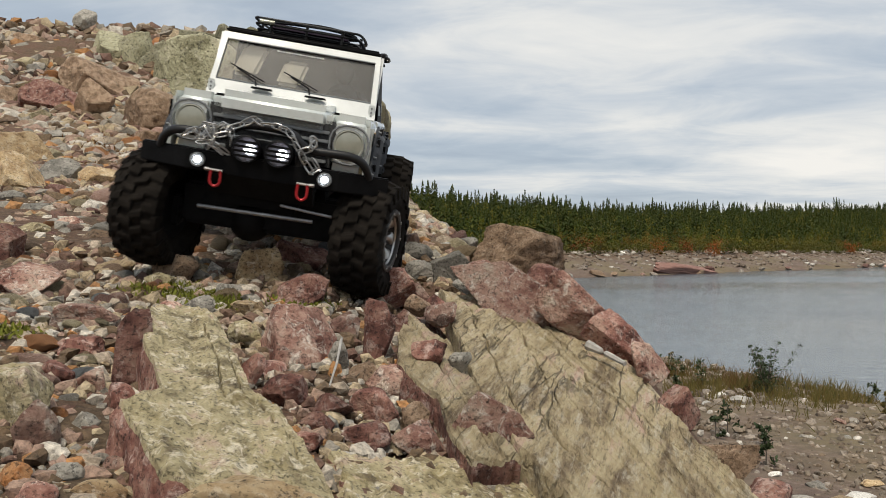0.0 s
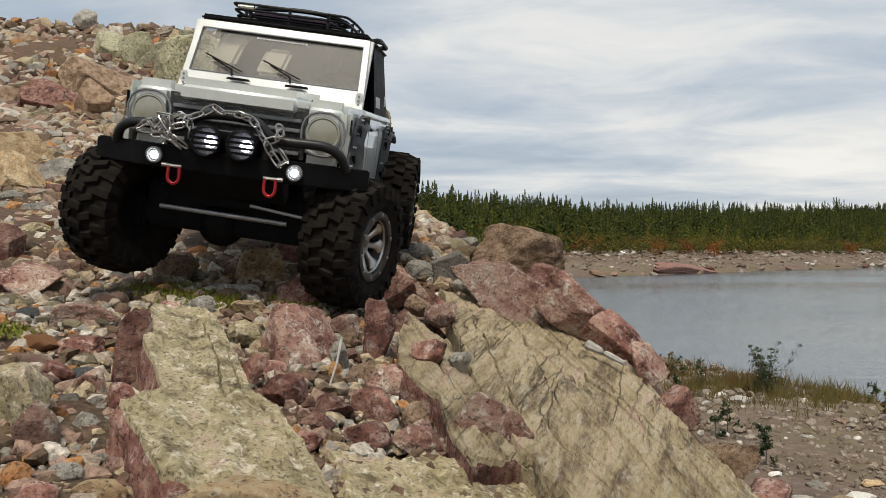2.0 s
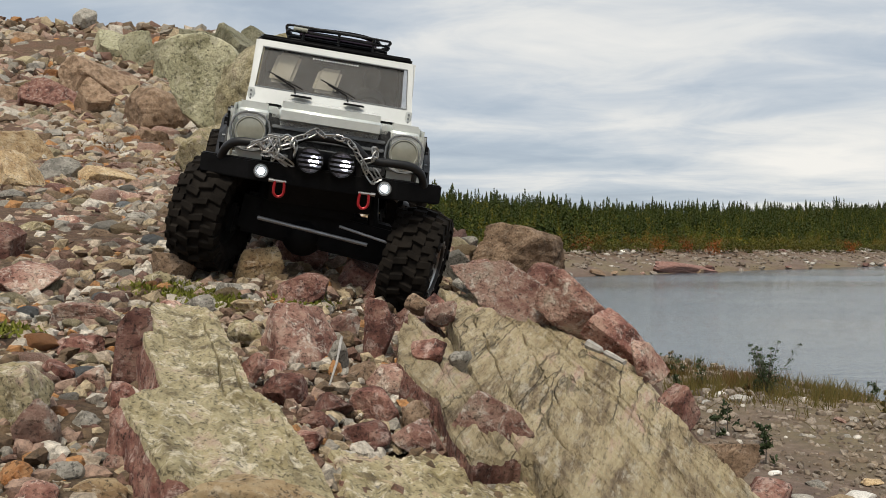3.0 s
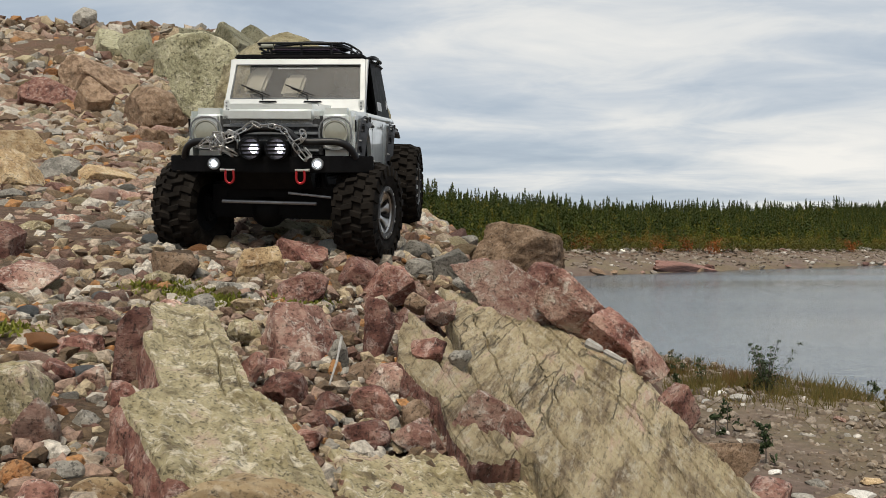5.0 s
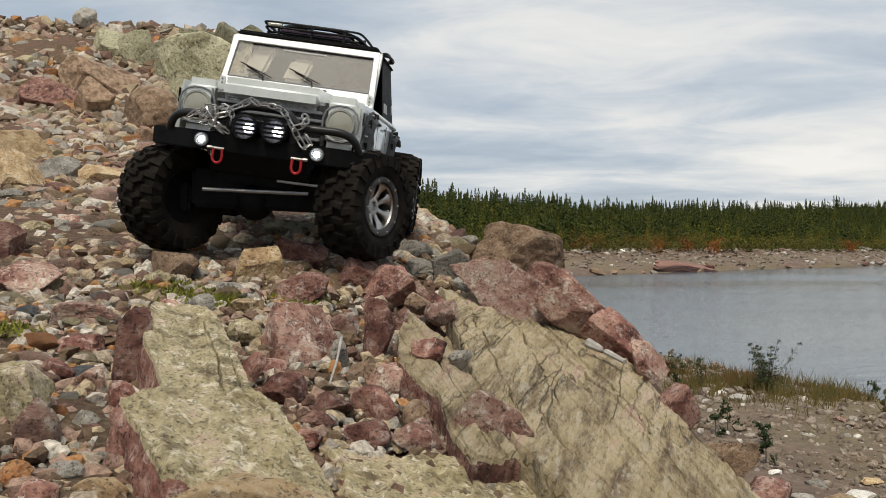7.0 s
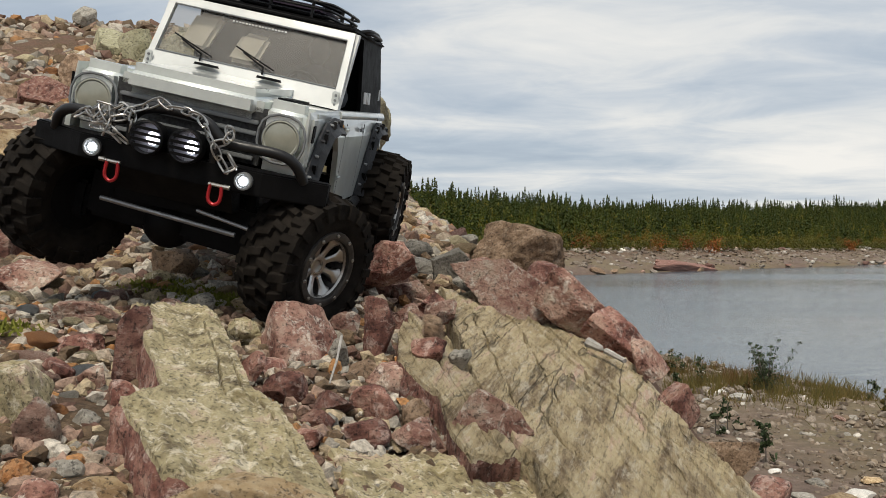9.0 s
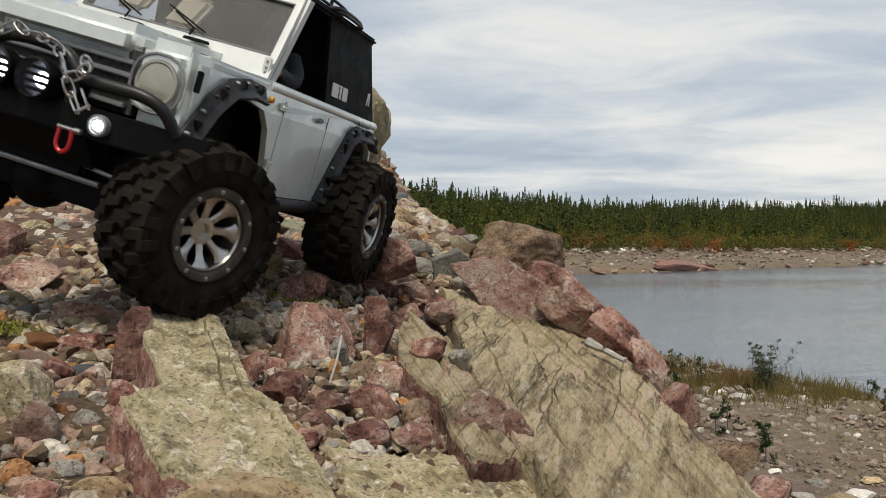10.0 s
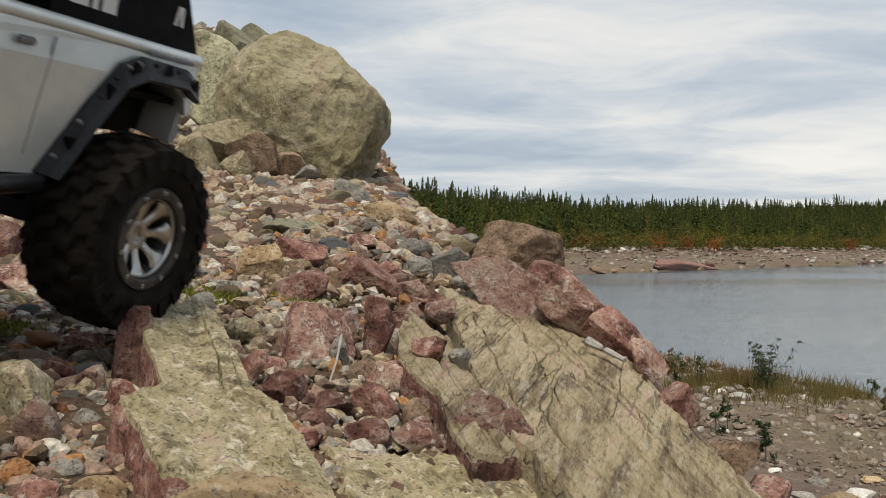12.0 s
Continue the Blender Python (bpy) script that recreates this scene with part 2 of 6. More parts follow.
def build_ground():
    xs = axis([(-900, 150), (-300, 40), (-60, 8), (-12, 1.0), (-4, 0.2), (-1.8, 0.05), (-0.7, 0.014), (0.42, 0.05), (1.2, 0.3), (6, 0.8),
               (20, 3), (60, 10), (160, 60), (900, 0)])
    ys = axis([(-200, 60), (-20, 5), (-5, 1), (-1, 0.1), (0.2, 0.014), (1.5, 0.03), (2.6, 0.07), (5.6, 0.25), (8, 0.5), (18, 2), (44, 0.9),
               (100, 6), (220, 60), (1400, 0)])
    gx, gy = np.meshgrid(xs, ys)
    x, y = gx.ravel(), gy.ravel()
    z = ground_z(x, y)
    dist = np.hypot(x, y)
    z = z + rough(x, y, 0.09, 3.0) * 0.010 * np.exp(-dist / 4) + rough(x, y, 0.8, 5.0) * np.clip(0.012 * dist, 0, 0.10) * (z > -1.2)
    z = z + rough(x, y, 1.2, 9.0) * 0.03 * (z <= -1.2) * (z > -1.62)
    ob = mesh_object("ground", np.stack([x, y, z], 1), grid_faces(len(xs), len(ys)), M_SOIL, True)
    tagged(ob, "stony brown bank falling to a gravelly lake shore", "ground", kind="structure")
    lake = mesh_object("water", [(-900, -3, -1.6), (900, -3, -1.6), (900, 700, -1.6), (-900, 700, -1.6)], [(0, 1, 2, 3)], M_WATER)
    tagged(lake, "calm grey lake under an overcast sky", "lake", kind="structure")


build_ground()


# ---------------------------------------------------------------- rocks
@lru_cache(None)
def ball(level):
    bm = bmesh.new()
    bmesh.ops.create_icosphere(bm, subdivisions=level, radius=1)
    v = np.array([q.co[:] for q in bm.verts])
    f = [tuple(q.index for q in p.verts) for p in bm.faces]
    bm.free()
    return v, f


def rock_shape(seed, level=4, cuts=14, bite=0.3, grain=0.05, flat=0.0, more=()):
    """A broken stone: a ball cut by random planes, its faces roughened. flat squares it off towards a slab."""
    rng = np.random.default_rng(seed)
    v, f = ball(level)
    n = rng.normal(size=(cuts, 3))
    n /= np.linalg.norm(n, axis=1)[:, None]
    d = 1 - bite * (0.5 + 0.8 * rng.random(cuts))
    if flat:
        n = np.concatenate([n, [(0.1, 0.05, 0.99), (-0.05, 0.1, -0.99)]])
        d = np.concatenate([d, [1 - flat, 1 - flat]])
    for normal, depth in more:
        n = np.concatenate([n, [np.array(normal) / np.linalg.norm(normal)]])
        d = np.concatenate([d, [depth]])
    reach = np.maximum(v @ n.T, 1e-4)
    r = np.minimum(1.0, (d / reach).min(1))
    if grain:
        off = rng.random(3) * 50
        r = r * (1 + np.array([noise.fractal(Vector(p * 2.2 + off), 0.9, 2.1, 5) for p in v]) * grain
                 - np.array([abs(noise.noise(Vector(p * 4.1 + off))) for p in v]) * grain * 0.8)
    p = v * r[:, None]
    lo, hi = p.min(0), p.max(0)
    return (p - (lo + hi) / 2) / ((hi - lo) / 2), f


@lru_cache(None)
def rock_mesh(seed, tone, level, flat, bite):
    p, f = rock_shape(seed, level, 10, bite, 0.055, flat)
    me = bpy.data.meshes.new("stone")
    me.from_pydata([tuple(q) for q in p], [], f)
    me.materials.append(ROCKS[tone])
    return me


def rock(name, tone, at, size, turn, seed, label, flat=0.0, bite=0.42, level=5, group="", cuts=10):
    """One stone, size in full metres, its middle at at; real-size mesh."""
    p, f = rock_shape(seed, level, cuts, bite, 0.055, flat)
    ob = mesh_object(name, p * (np.array(size) / 2), f, ROCKS[tone])
    ob.matrix_world = pose(*at, *turn)
    return tagged(ob, label, "rock" if name in ("boulder", "rock") else "stone", group)


# Single stones that stand out, from the camera's feet up to the hill.
rock("rock", "maroon", (-0.049, 0.681, -0.066), (0.026, 0.016, 0.059), (0, 8, 10), 11, "upright maroon shard leaning among rubble", 0.25, 0.42, 5)
rock("rock", "maroon", (-0.043, 0.564, -0.098), (0.032, 0.025, 0.027), (0, 0, 0), 12, "dark maroon angular stone between slabs", 0.0, 0.42, 5)
rock("rock", "brown", (-0.017, 0.568, -0.105), (0.018, 0.015, 0.022), (0, 0, 0), 13, "ochre brown angular stone", 0.0, 0.42, 5)
rock("rock", "maroon", (-0.067, 0.550, -0.096), (0.025, 0.020, 0.020), (0, 0, 0), 14, "maroon angular stone in the rubble", 0.0, 0.42, 5)
rock("rock", "pink", (-0.034, 0.624, -0.091), (0.043, 0.034, 0.025), (8, 4, 0), 15, "flat brownish pink stone", 0.3, 0.42, 5)
rock("rock", "pink", (-0.015, 0.529, -0.112), (0.035, 0.027, 0.024), (0, 0, 30), 16, "pinkish broken stone wedged between slabs", 0.0, 0.42, 5)
rock("rock", "pink", (0.026, 0.538, -0.111), (0.050, 0.030, 0.050), (10, 22, 15), 17, "broken pink plate leaning on the slab", 0.35, 0.42, 5)
rock("rock", "blue", (-0.000, 0.757, -0.084), (0.021, 0.017, 0.012), (0, 0, 0), 18, "small blue grey pebble", 0.0, 0.42, 5)
rock("rock", "maroon", (-0.118, 0.607, -0.084), (0.027, 0.021, 0.022), (0, 0, 20), 19, "maroon broken stone by the slab", 0.0, 0.42, 5)
rock("rock", "maroon", (-0.097, 0.555, -0.087), (0.028, 0.022, 0.024), (0, 0, 0), 20, "maroon broken stone by the slab", 0.0, 0.42, 5)
rock("rock", "maroon", (-0.074, 0.526, -0.101), (0.023, 0.018, 0.015), (0, 0, 0), 21, "maroon broken stone by the slab", 0.0, 0.42, 5)
rock("rock", "olive", (-0.148, 0.680, -0.064), (0.031, 0.025, 0.023), (0, 15, 0), 22, "flat yellowish stone lying on the bank", 0.4, 0.42, 5)
rock("rock", "grey", (-0.207, 0.764, -0.049), (0.032, 0.025, 0.024), (0, 0, 0), 23, "grey green angular stone", 0.0, 0.42, 5)
rock("rock", "pink", (-0.385, 0.832, -0.031), (0.065, 0.063, 0.042), (0, 0, 0), 24, "pink boulder with white flecks", 0.0, 0.42, 5)
rock("rock", "maroon", (-0.478, 0.983, 0.003), (0.041, 0.040, 0.056), (0, 0, 0), 25, "maroon boulder lying on the bank", 0.0, 0.42, 5)
rock("rock", "maroon", (-0.185, 0.540, -0.063), (0.028, 0.014, 0.059), (0, 18, 25), 26, "dark red broken edge beside the slab", 0.0, 0.4, 5)
rock("rock", "pink", (-0.270, 0.688, -0.051), (0.054, 0.042, 0.023), (0, 0, 0), 27, "flat pink stone lying on the bank", 0.3, 0.42, 5)
rock("rock", "maroon", (-0.237, 0.588, -0.064), (0.031, 0.024, 0.017), (0, 0, 0), 28, "purple grey flat stone", 0.3, 0.42, 5)
rock("rock", "maroon", (-0.223, 0.525, -0.072), (0.020, 0.016, 0.017), (0, 0, 0), 29, "small maroon stone lying on the bank", 0.0, 0.42, 5)
rock("rock", "olive", (-0.213, 0.452, -0.078), (0.034, 0.033, 0.044), (0, 0, 0), 30, "yellowish mossy boulder lying on the bank", 0.0, 0.42, 5)
rock("rock", "pink", (-0.196, 0.434, -0.086), (0.024, 0.019, 0.031), (0, 0, 40), 31, "tan pink angular stone", 0.0, 0.42, 5)
rock("rock", "rust", (-0.187, 0.395, -0.099), (0.015, 0.012, 0.014), (0, 0, 0), 32, "rust brown rounded stone", 0.0, 0.2, 5)
rock("rock", "grey", (-0.170, 0.408, -0.101), (0.017, 0.013, 0.012), (0, 0, 0), 33, "grey rounded pebble lying on the bank", 0.0, 0.2, 5)
rock("rock", "blue", (-0.136, 0.410, -0.108), (0.012, 0.010, 0.009), (0, 0, 0), 34, "blue grey pebble lying on the bank", 0.0, 0.2, 5)
rock("rock", "tan", (-0.176, 0.435, -0.098), (0.014, 0.011, 0.009), (0, 0, 0), 35, "tan pebble lying on the bank", 0.0, 0.2, 5)
rock("rock", "rust", (-0.201, 0.470, -0.086), (0.013, 0.010, 0.010), (0, 0, 0), 36, "rusty pebble lying on the bank", 0.0, 0.2, 5)
rock("rock", "rust", (-0.150, 0.418, -0.106), (0.011, 0.009, 0.009), (0, 0, 0), 37, "rusty pebble lying on the bank", 0.0, 0.2, 5)
rock("boulder", "brown", (0.099, 1.164, -0.010), (0.122, 0.095, 0.080), (0, 12, 0), 38, "weathered pinkish grey boulder on the crest", 0.2, 0.32, 5)
rock("boulder", "pink", (0.064, 0.855, -0.045), (0.128, 0.062, 0.056), (0, 33, 6), 39, "red and white broken block on the crest", 0.35, 0.5, 5, cuts=8)
rock("rock", "pink", (0.122, 0.820, -0.056), (0.084, 0.042, 0.046), (0, 36, 0), 40, "red broken block at the slab edge", 0.3, 0.5, 5, cuts=8)
rock("rock", "maroon", (0.150, 0.785, -0.079), (0.066, 0.036, 0.038), (0, 46, 6), 41, "red broken block at the slab edge", 0.3, 0.5, 5, cuts=8)
rock("rock", "pink", (0.166, 0.745, -0.095), (0.044, 0.030, 0.032), (0, 46, 10), 42, "red brown broken block at the slab edge", 0.2, 0.5, 5, cuts=8)
rock("rock", "maroon", (0.112, 1.015, -0.034), (0.044, 0.035, 0.044), (0, 20, 30), 43, "red rubble block on the crest", 0.0, 0.42, 5)
rock("rock", "maroon", (0.040, 0.970, -0.024), (0.040, 0.032, 0.031), (0, 20, 0), 44, "red rubble block on the crest", 0.0, 0.42, 5)
rock("rock", "grey", (0.011, 1.062, -0.029), (0.061, 0.048, 0.051), (5, -28, 20), 45, "grey stone plate leaning on the crest", 0.45, 0.42, 5)
rock("rock", "grey", (-0.029, 1.060, -0.026), (0.041, 0.032, 0.031), (0, 0, 0), 46, "grey rounded stone lying on the bank", 0.0, 0.22, 5)
rock("rock", "grey", (-0.037, 1.150, -0.003), (0.049, 0.039, 0.027), (0, 0, 0), 47, "grey angular stone on the crest", 0.0, 0.22, 5)
rock("rock", "white", (0.004, 1.232, 0.002), (0.018, 0.015, 0.020), (0, 0, 0), 48, "white quartz stone lying on the bank", 0.0, 0.42, 5)
rock("rock", "grey", (0.031, 1.320, 0.007), (0.041, 0.033, 0.027), (0, 0, 0), 49, "grey angular stone on the crest", 0.0, 0.42, 5)
rock("rock", "maroon", (-0.084, 0.969, -0.032), (0.070, 0.054, 0.046), (0, 6, 20), 50, "maroon broken rock in the wheel track", 0.0, 0.42, 5)
rock("rock", "maroon", (-0.126, 0.845, -0.041), (0.058, 0.045, 0.040), (0, -5, 50), 51, "maroon broken rock in the wheel track", 0.0, 0.42, 5)
rock("rock", "maroon", (-0.160, 1.026, -0.007), (0.061, 0.048, 0.040), (0, 0, 0), 52, "reddish maroon block in the wheel track", 0.0, 0.42, 5)
rock("rock", "pink", (-0.021, 0.819, -0.072), (0.051, 0.040, 0.041), (0, 20, 0), 53, "pink rubble stone above the slab", 0.0, 0.42, 5)
rock("rock", "pink", (-0.038, 0.974, -0.050), (0.049, 0.038, 0.035), (0, 10, 30), 54, "pink rubble stone above the slab", 0.0, 0.42, 5)
rock("rock", "maroon", (-0.060, 1.029, -0.028), (0.045, 0.035, 0.027), (0, 0, 0), 55, "maroon rubble stone lying on the bank", 0.0, 0.42, 5)
rock("rock", "tan", (-0.187, 0.926, -0.017), (0.046, 0.027, 0.053), (0, 30, 0), 56, "tan angular stone standing on edge", 0.0, 0.42, 5)
rock("rock", "tan", (-0.174, 1.263, 0.032), (0.052, 0.041, 0.026), (0, 0, 0), 57, "tan flat stone lying on the bank", 0.3, 0.42, 5)
rock("rock", "brown", (-0.270, 0.914, -0.021), (0.048, 0.038, 0.038), (0, 0, 0), 58, "dark brown flat stone", 0.25, 0.42, 5)
rock("rock", "tan", (-0.339, 0.941, -0.020), (0.046, 0.036, 0.022), (0, 0, 0), 59, "tan flat stone lying on the bank", 0.3, 0.42, 5)
rock("rock", "brown", (-0.431, 1.122, 0.015), (0.049, 0.039, 0.024), (0, 0, 0), 60, "brown flat stone lying on the bank", 0.0, 0.42, 5)
rock("rock", "olive", (-0.272, 0.873, -0.032), (0.033, 0.026, 0.023), (0, 0, 0), 61, "mossy olive stone lying on the bank", 0.0, 0.42, 5)
rock("rock", "tan", (-0.168, 0.780, -0.051), (0.029, 0.023, 0.017), (0, 0, 0), 62, "tan stone lying on the bank", 0.0, 0.42, 5)
rock("rock", "grey", (-0.198, 0.848, -0.040), (0.030, 0.023, 0.019), (0, 0, 0), 63, "grey stone lying on the bank", 0.0, 0.42, 5)
rock("rock", "grey", (-0.168, 1.695, 0.091), (0.087, 0.068, 0.057), (0, 18, 0), 64, "grey flat slab on the bank", 0.4, 0.42, 5)
rock("rock", "tan", (-0.082, 1.374, 0.046), (0.086, 0.067, 0.044), (0, 16, 0), 65, "tan brown flat rock on the bank", 0.3, 0.42, 5)
rock("rock", "green", (-0.199, 1.208, 0.023), (0.091, 0.071, 0.031), (0, 0, 0), 66, "greenish grey flat slab", 0.4, 0.42, 5)
rock("rock", "pink", (-0.102, 1.132, 0.006), (0.042, 0.034, 0.025), (0, 0, 0), 67, "pinkish stone on the bank", 0.0, 0.42, 5)
rock("rock", "pink", (-0.135, 1.088, -0.001), (0.041, 0.032, 0.024), (0, 0, 0), 68, "pinkish stone on the bank", 0.0, 0.42, 5)
rock("rock", "brown", (-0.355, 1.934, 0.133), (0.048, 0.038, 0.034), (0, 0, 0), 69, "brown stone on the bank", 0.0, 0.42, 5)
rock("rock", "grey", (-0.495, 2.302, 0.202), (0.072, 0.057, 0.044), (0, 0, 0), 70, "grey stone on the bank", 0.0, 0.42, 5)
rock("boulder", "brown", (-1.449, 3.851, 0.699), (0.323, 0.312, 0.252), (0, 0, 0), 71, "large pinkish grey boulder on the hill", 0.0, 0.42, 5)
rock("boulder", "brown", (-1.287, 3.353, 0.540), (0.159, 0.125, 0.195), (0, 0, 0), 72, "brown angular boulder lying on the bank", 0.0, 0.42, 5)
rock("boulder", "maroon", (-1.506, 3.544, 0.579), (0.257, 0.201, 0.143), (0, 22, 0), 73, "long maroon boulder lying on the bank", 0.2, 0.42, 5)
rock("boulder", "green", (-1.390, 4.395, 0.917), (0.165, 0.130, 0.211), (0, 15, 10), 74, "grey green angular boulder", 0.0, 0.42, 5)
rock("boulder", "green", (-1.246, 4.659, 1.017), (0.239, 0.188, 0.250), (0, -12, 30), 75, "grey green angular boulder", 0.0, 0.42, 5)
rock("boulder", "green", (-1.695, 4.644, 1.032), (0.255, 0.201, 0.215), (0, 0, 0), 76, "grey rock outcrop lying on the bank", 0.0, 0.42, 5)
rock("boulder", "green", (-1.529, 4.496, 0.976), (0.169, 0.133, 0.229), (0, 0, 0), 77, "grey rock outcrop lying on the bank", 0.0, 0.42, 5)
rock("boulder", "brown", (-0.985, 3.114, 0.451), (0.230, 0.223, 0.205), (0, 0, 0), 78, "olive brown boulder lying on the bank", 0.0, 0.25, 5)
rock("boulder", "brown", (-1.006, 3.544, 0.570), (0.133, 0.105, 0.155), (0, 0, 0), 79, "brown broken rock lying on the bank", 0.0, 0.42, 5)
rock("rock", "grey", (-1.999, 5.044, 1.283), (0.132, 0.105, 0.140), (0, 0, 0), 80, "pointed grey stone on the hilltop", 0.0, 0.4, 5)
rock("rock", "brown", (-2.205, 4.820, 1.107), (0.181, 0.143, 0.112), (0, 0, 0), 81, "brown flat stone lying on the bank", 0.2, 0.42, 5)
rock("boulder", "tan", (-1.010, 2.178, 0.233), (0.152, 0.134, 0.116), (0, 0, 0), 82, "tan orange boulder with rust stains", 0.0, 0.42, 5)
rock("boulder", "tan", (-0.773, 1.650, 0.133), (0.107, 0.094, 0.097), (0, 10, 30), 83, "tan rusty boulder lying on the bank", 0.0, 0.42, 5)
rock("boulder", "grey", (-0.753, 1.778, 0.147), (0.084, 0.067, 0.075), (0, 0, 0), 84, "grey angular boulder lying on the bank", 0.0, 0.42, 5)
rock("boulder", "tan", (-0.665, 1.784, 0.137), (0.116, 0.091, 0.059), (0, 0, 0), 85, "pale tan flat boulder", 0.2, 0.42, 5)
rock("rock", "brown", (-1.739, 3.622, 0.608), (0.127, 0.100, 0.095), (0, 0, 0), 86, "brown grey flat rock", 0.2, 0.42, 5)
rock("boulder", "green", (-1.068, 4.620, 0.990), (0.300, 0.250, 0.330), (0, 0, 0), 87, "grey green rock outcrop", 0.0, 0.42, 5)
rock("boulder", "green", (-0.964, 3.691, 0.622), (0.277, 0.216, 0.228), (0, 25, 10), 88, "pale green outcrop on the hill", 0.0, 0.42, 5)
rock("boulder", "green", (-1.268, 4.192, 0.827), (0.157, 0.124, 0.214), (0, 0, 0), 89, "pale green outcrop on the hill", 0.0, 0.42, 5)
rock("rock", "rust", (-1.509, 4.887, 1.106), (0.140, 0.111, 0.093), (0, 0, 0), 90, "rust brown flat stone", 0.2, 0.42, 5)
rock("boulder", "green", (-0.985, 4.911, 1.075), (0.300, 0.200, 0.270), (0, 0, 0), 91, "grey green outcrop lying on the bank", 0.0, 0.42, 5)
rock("rock", "grey", (-1.922, 4.247, 0.844), (0.080, 0.063, 0.068), (0, 0, 0), 92, "grey stone on the hill", 0.0, 0.42, 5)
rock("rock", "grey", (-2.135, 5.068, 1.224), (0.146, 0.115, 0.081), (0, 0, 0), 93, "grey stone on the hill", 0.0, 0.42, 5)
rock("rock", "brown", (-2.138, 4.477, 0.946), (0.112, 0.089, 0.079), (0, 0, 0), 94, "brown stone on the hill", 0.0, 0.42, 5)
rock("rock", "grey", (-1.201, 2.809, 0.351), (0.070, 0.056, 0.053), (0, 0, 0), 95, "grey stone on the hill", 0.0, 0.42, 5)
rock("rock", "white", (-1.053, 2.556, 0.283), (0.054, 0.043, 0.034), (0, 0, 0), 96, "pale stone on the hill", 0.0, 0.42, 5)
rock("rock", "brown", (-0.767, 2.215, 0.208), (0.064, 0.050, 0.042), (0, 0, 0), 97, "brown stone on the hill", 0.0, 0.42, 5)
rock("rock", "grey", (-0.612, 1.359, 0.060), (0.051, 0.040, 0.026), (0, 0, 0), 98, "grey stone on the bank", 0.0, 0.42, 5)
rock("rock", "grey", (-0.707, 1.481, 0.085), (0.046, 0.037, 0.030), (0, 0, 0), 99, "grey stone on the bank", 0.0, 0.42, 5)
rock("rock", "tan", (-0.076, 0.382, -0.109), (0.080, 0.034, 0.026), (0, 3, 0), 100, "pale pink and ochre rock at the very front", 0.3, 0.42, 5)
rock("rock", "maroon", (0.172, 0.66, -0.118), (0.032, 0.030, 0.036), (0, 40, 0), 141, "dark maroon block under the slab edge", 0.0, 0.5, 5)
rock("rock", "brown", (0.180, 0.59, -0.134), (0.034, 0.032, 0.040), (0, 40, 20), 142, "brown broken block under the slab edge", 0.0, 0.5, 5)
rock("rock", "maroon", (0.186, 0.53, -0.152), (0.032, 0.032, 0.036), (0, 40, 40), 143, "dark maroon block under the slab edge", 0.0, 0.5, 5)
rock("rock", "tan", (-0.153, 0.400, -0.108), (0.030, 0.023, 0.014), (0, 0, 0), 101, "tan pebble at the very front", 0.0, 0.2, 5)
rock("rock", "pink", (-0.174, 0.385, -0.105), (0.022, 0.017, 0.014), (0, 0, 0), 102, "pink pebble at the very front", 0.0, 0.2, 5)
rock("rock", "pink", (-0.002, 0.758, -0.053), (0.028, 0.022, 0.020), (0, 0, 0), 103, "small pink rubble stone above the slab", 0.0, 0.42, 5)
rock("rock", "maroon", (-0.010, 0.639, -0.072), (0.026, 0.021, 0.019), (0, 0, 0), 104, "small maroon rubble stone above the slab", 0.0, 0.42, 5)
rock("rock", "grey", (0.012, 0.635, -0.079), (0.017, 0.014, 0.016), (0, 0, 0), 105, "small grey stone above the slab", 0.0, 0.42, 5)
rock("rock", "maroon", (-0.041, 0.783, -0.073), (0.027, 0.022, 0.040), (0, 20, 0), 106, "maroon broken rock above the slab", 0.0, 0.42, 5)
rock("rock", "pink", (-0.080, 0.731, -0.063), (0.027, 0.022, 0.024), (0, 0, 0), 107, "pink rubble stone beside the block", 0.0, 0.42, 5)
rock("rock", "grey", (-0.074, 0.639, -0.077), (0.016, 0.013, 0.028), (0, 12, 0), 108, "pale grey shard beside the block", 0.0, 0.42, 5)
rock("rock", "brown", (-0.057, 0.630, -0.087), (0.024, 0.019, 0.018), (0, 0, 0), 109, "brown rubble stone lying on the bank", 0.0, 0.42, 5)
rock("rock", "maroon", (-0.074, 0.496, -0.105), (0.019, 0.015, 0.013), (0, 0, 0), 110, "maroon rubble stone lying on the bank", 0.0, 0.42, 5)
rock("rock", "maroon", (-0.044, 0.520, -0.108), (0.029, 0.023, 0.019), (0, 0, 0), 111, "dark maroon rubble stone", 0.0, 0.42, 5)
rock("rock", "grey", (0.016, 0.541, -0.119), (0.020, 0.016, 0.017), (0, 0, 0), 112, "small grey rubble stones", 0.0, 0.42, 5)
rock("rock", "maroon", (-0.124, 0.576, -0.078), (0.018, 0.014, 0.029), (0, 25, 0), 113, "maroon flake beside the slab", 0.0, 0.42, 5)
rock("rock", "maroon", (-0.176, 0.496, -0.083), (0.019, 0.015, 0.022), (0, 0, 0), 114, "dark red flake under the slab edge", 0.0, 0.42, 5)
rock("rock", "maroon", (-0.149, 0.460, -0.096), (0.019, 0.015, 0.017), (0, 0, 0), 115, "dark red flake under the slab edge", 0.0, 0.42, 5)
rock("rock", "maroon", (-0.122, 0.430, -0.108), (0.024, 0.019, 0.012), (0, 0, 0), 116, "dark red flake under the slab edge", 0.0, 0.42, 5)
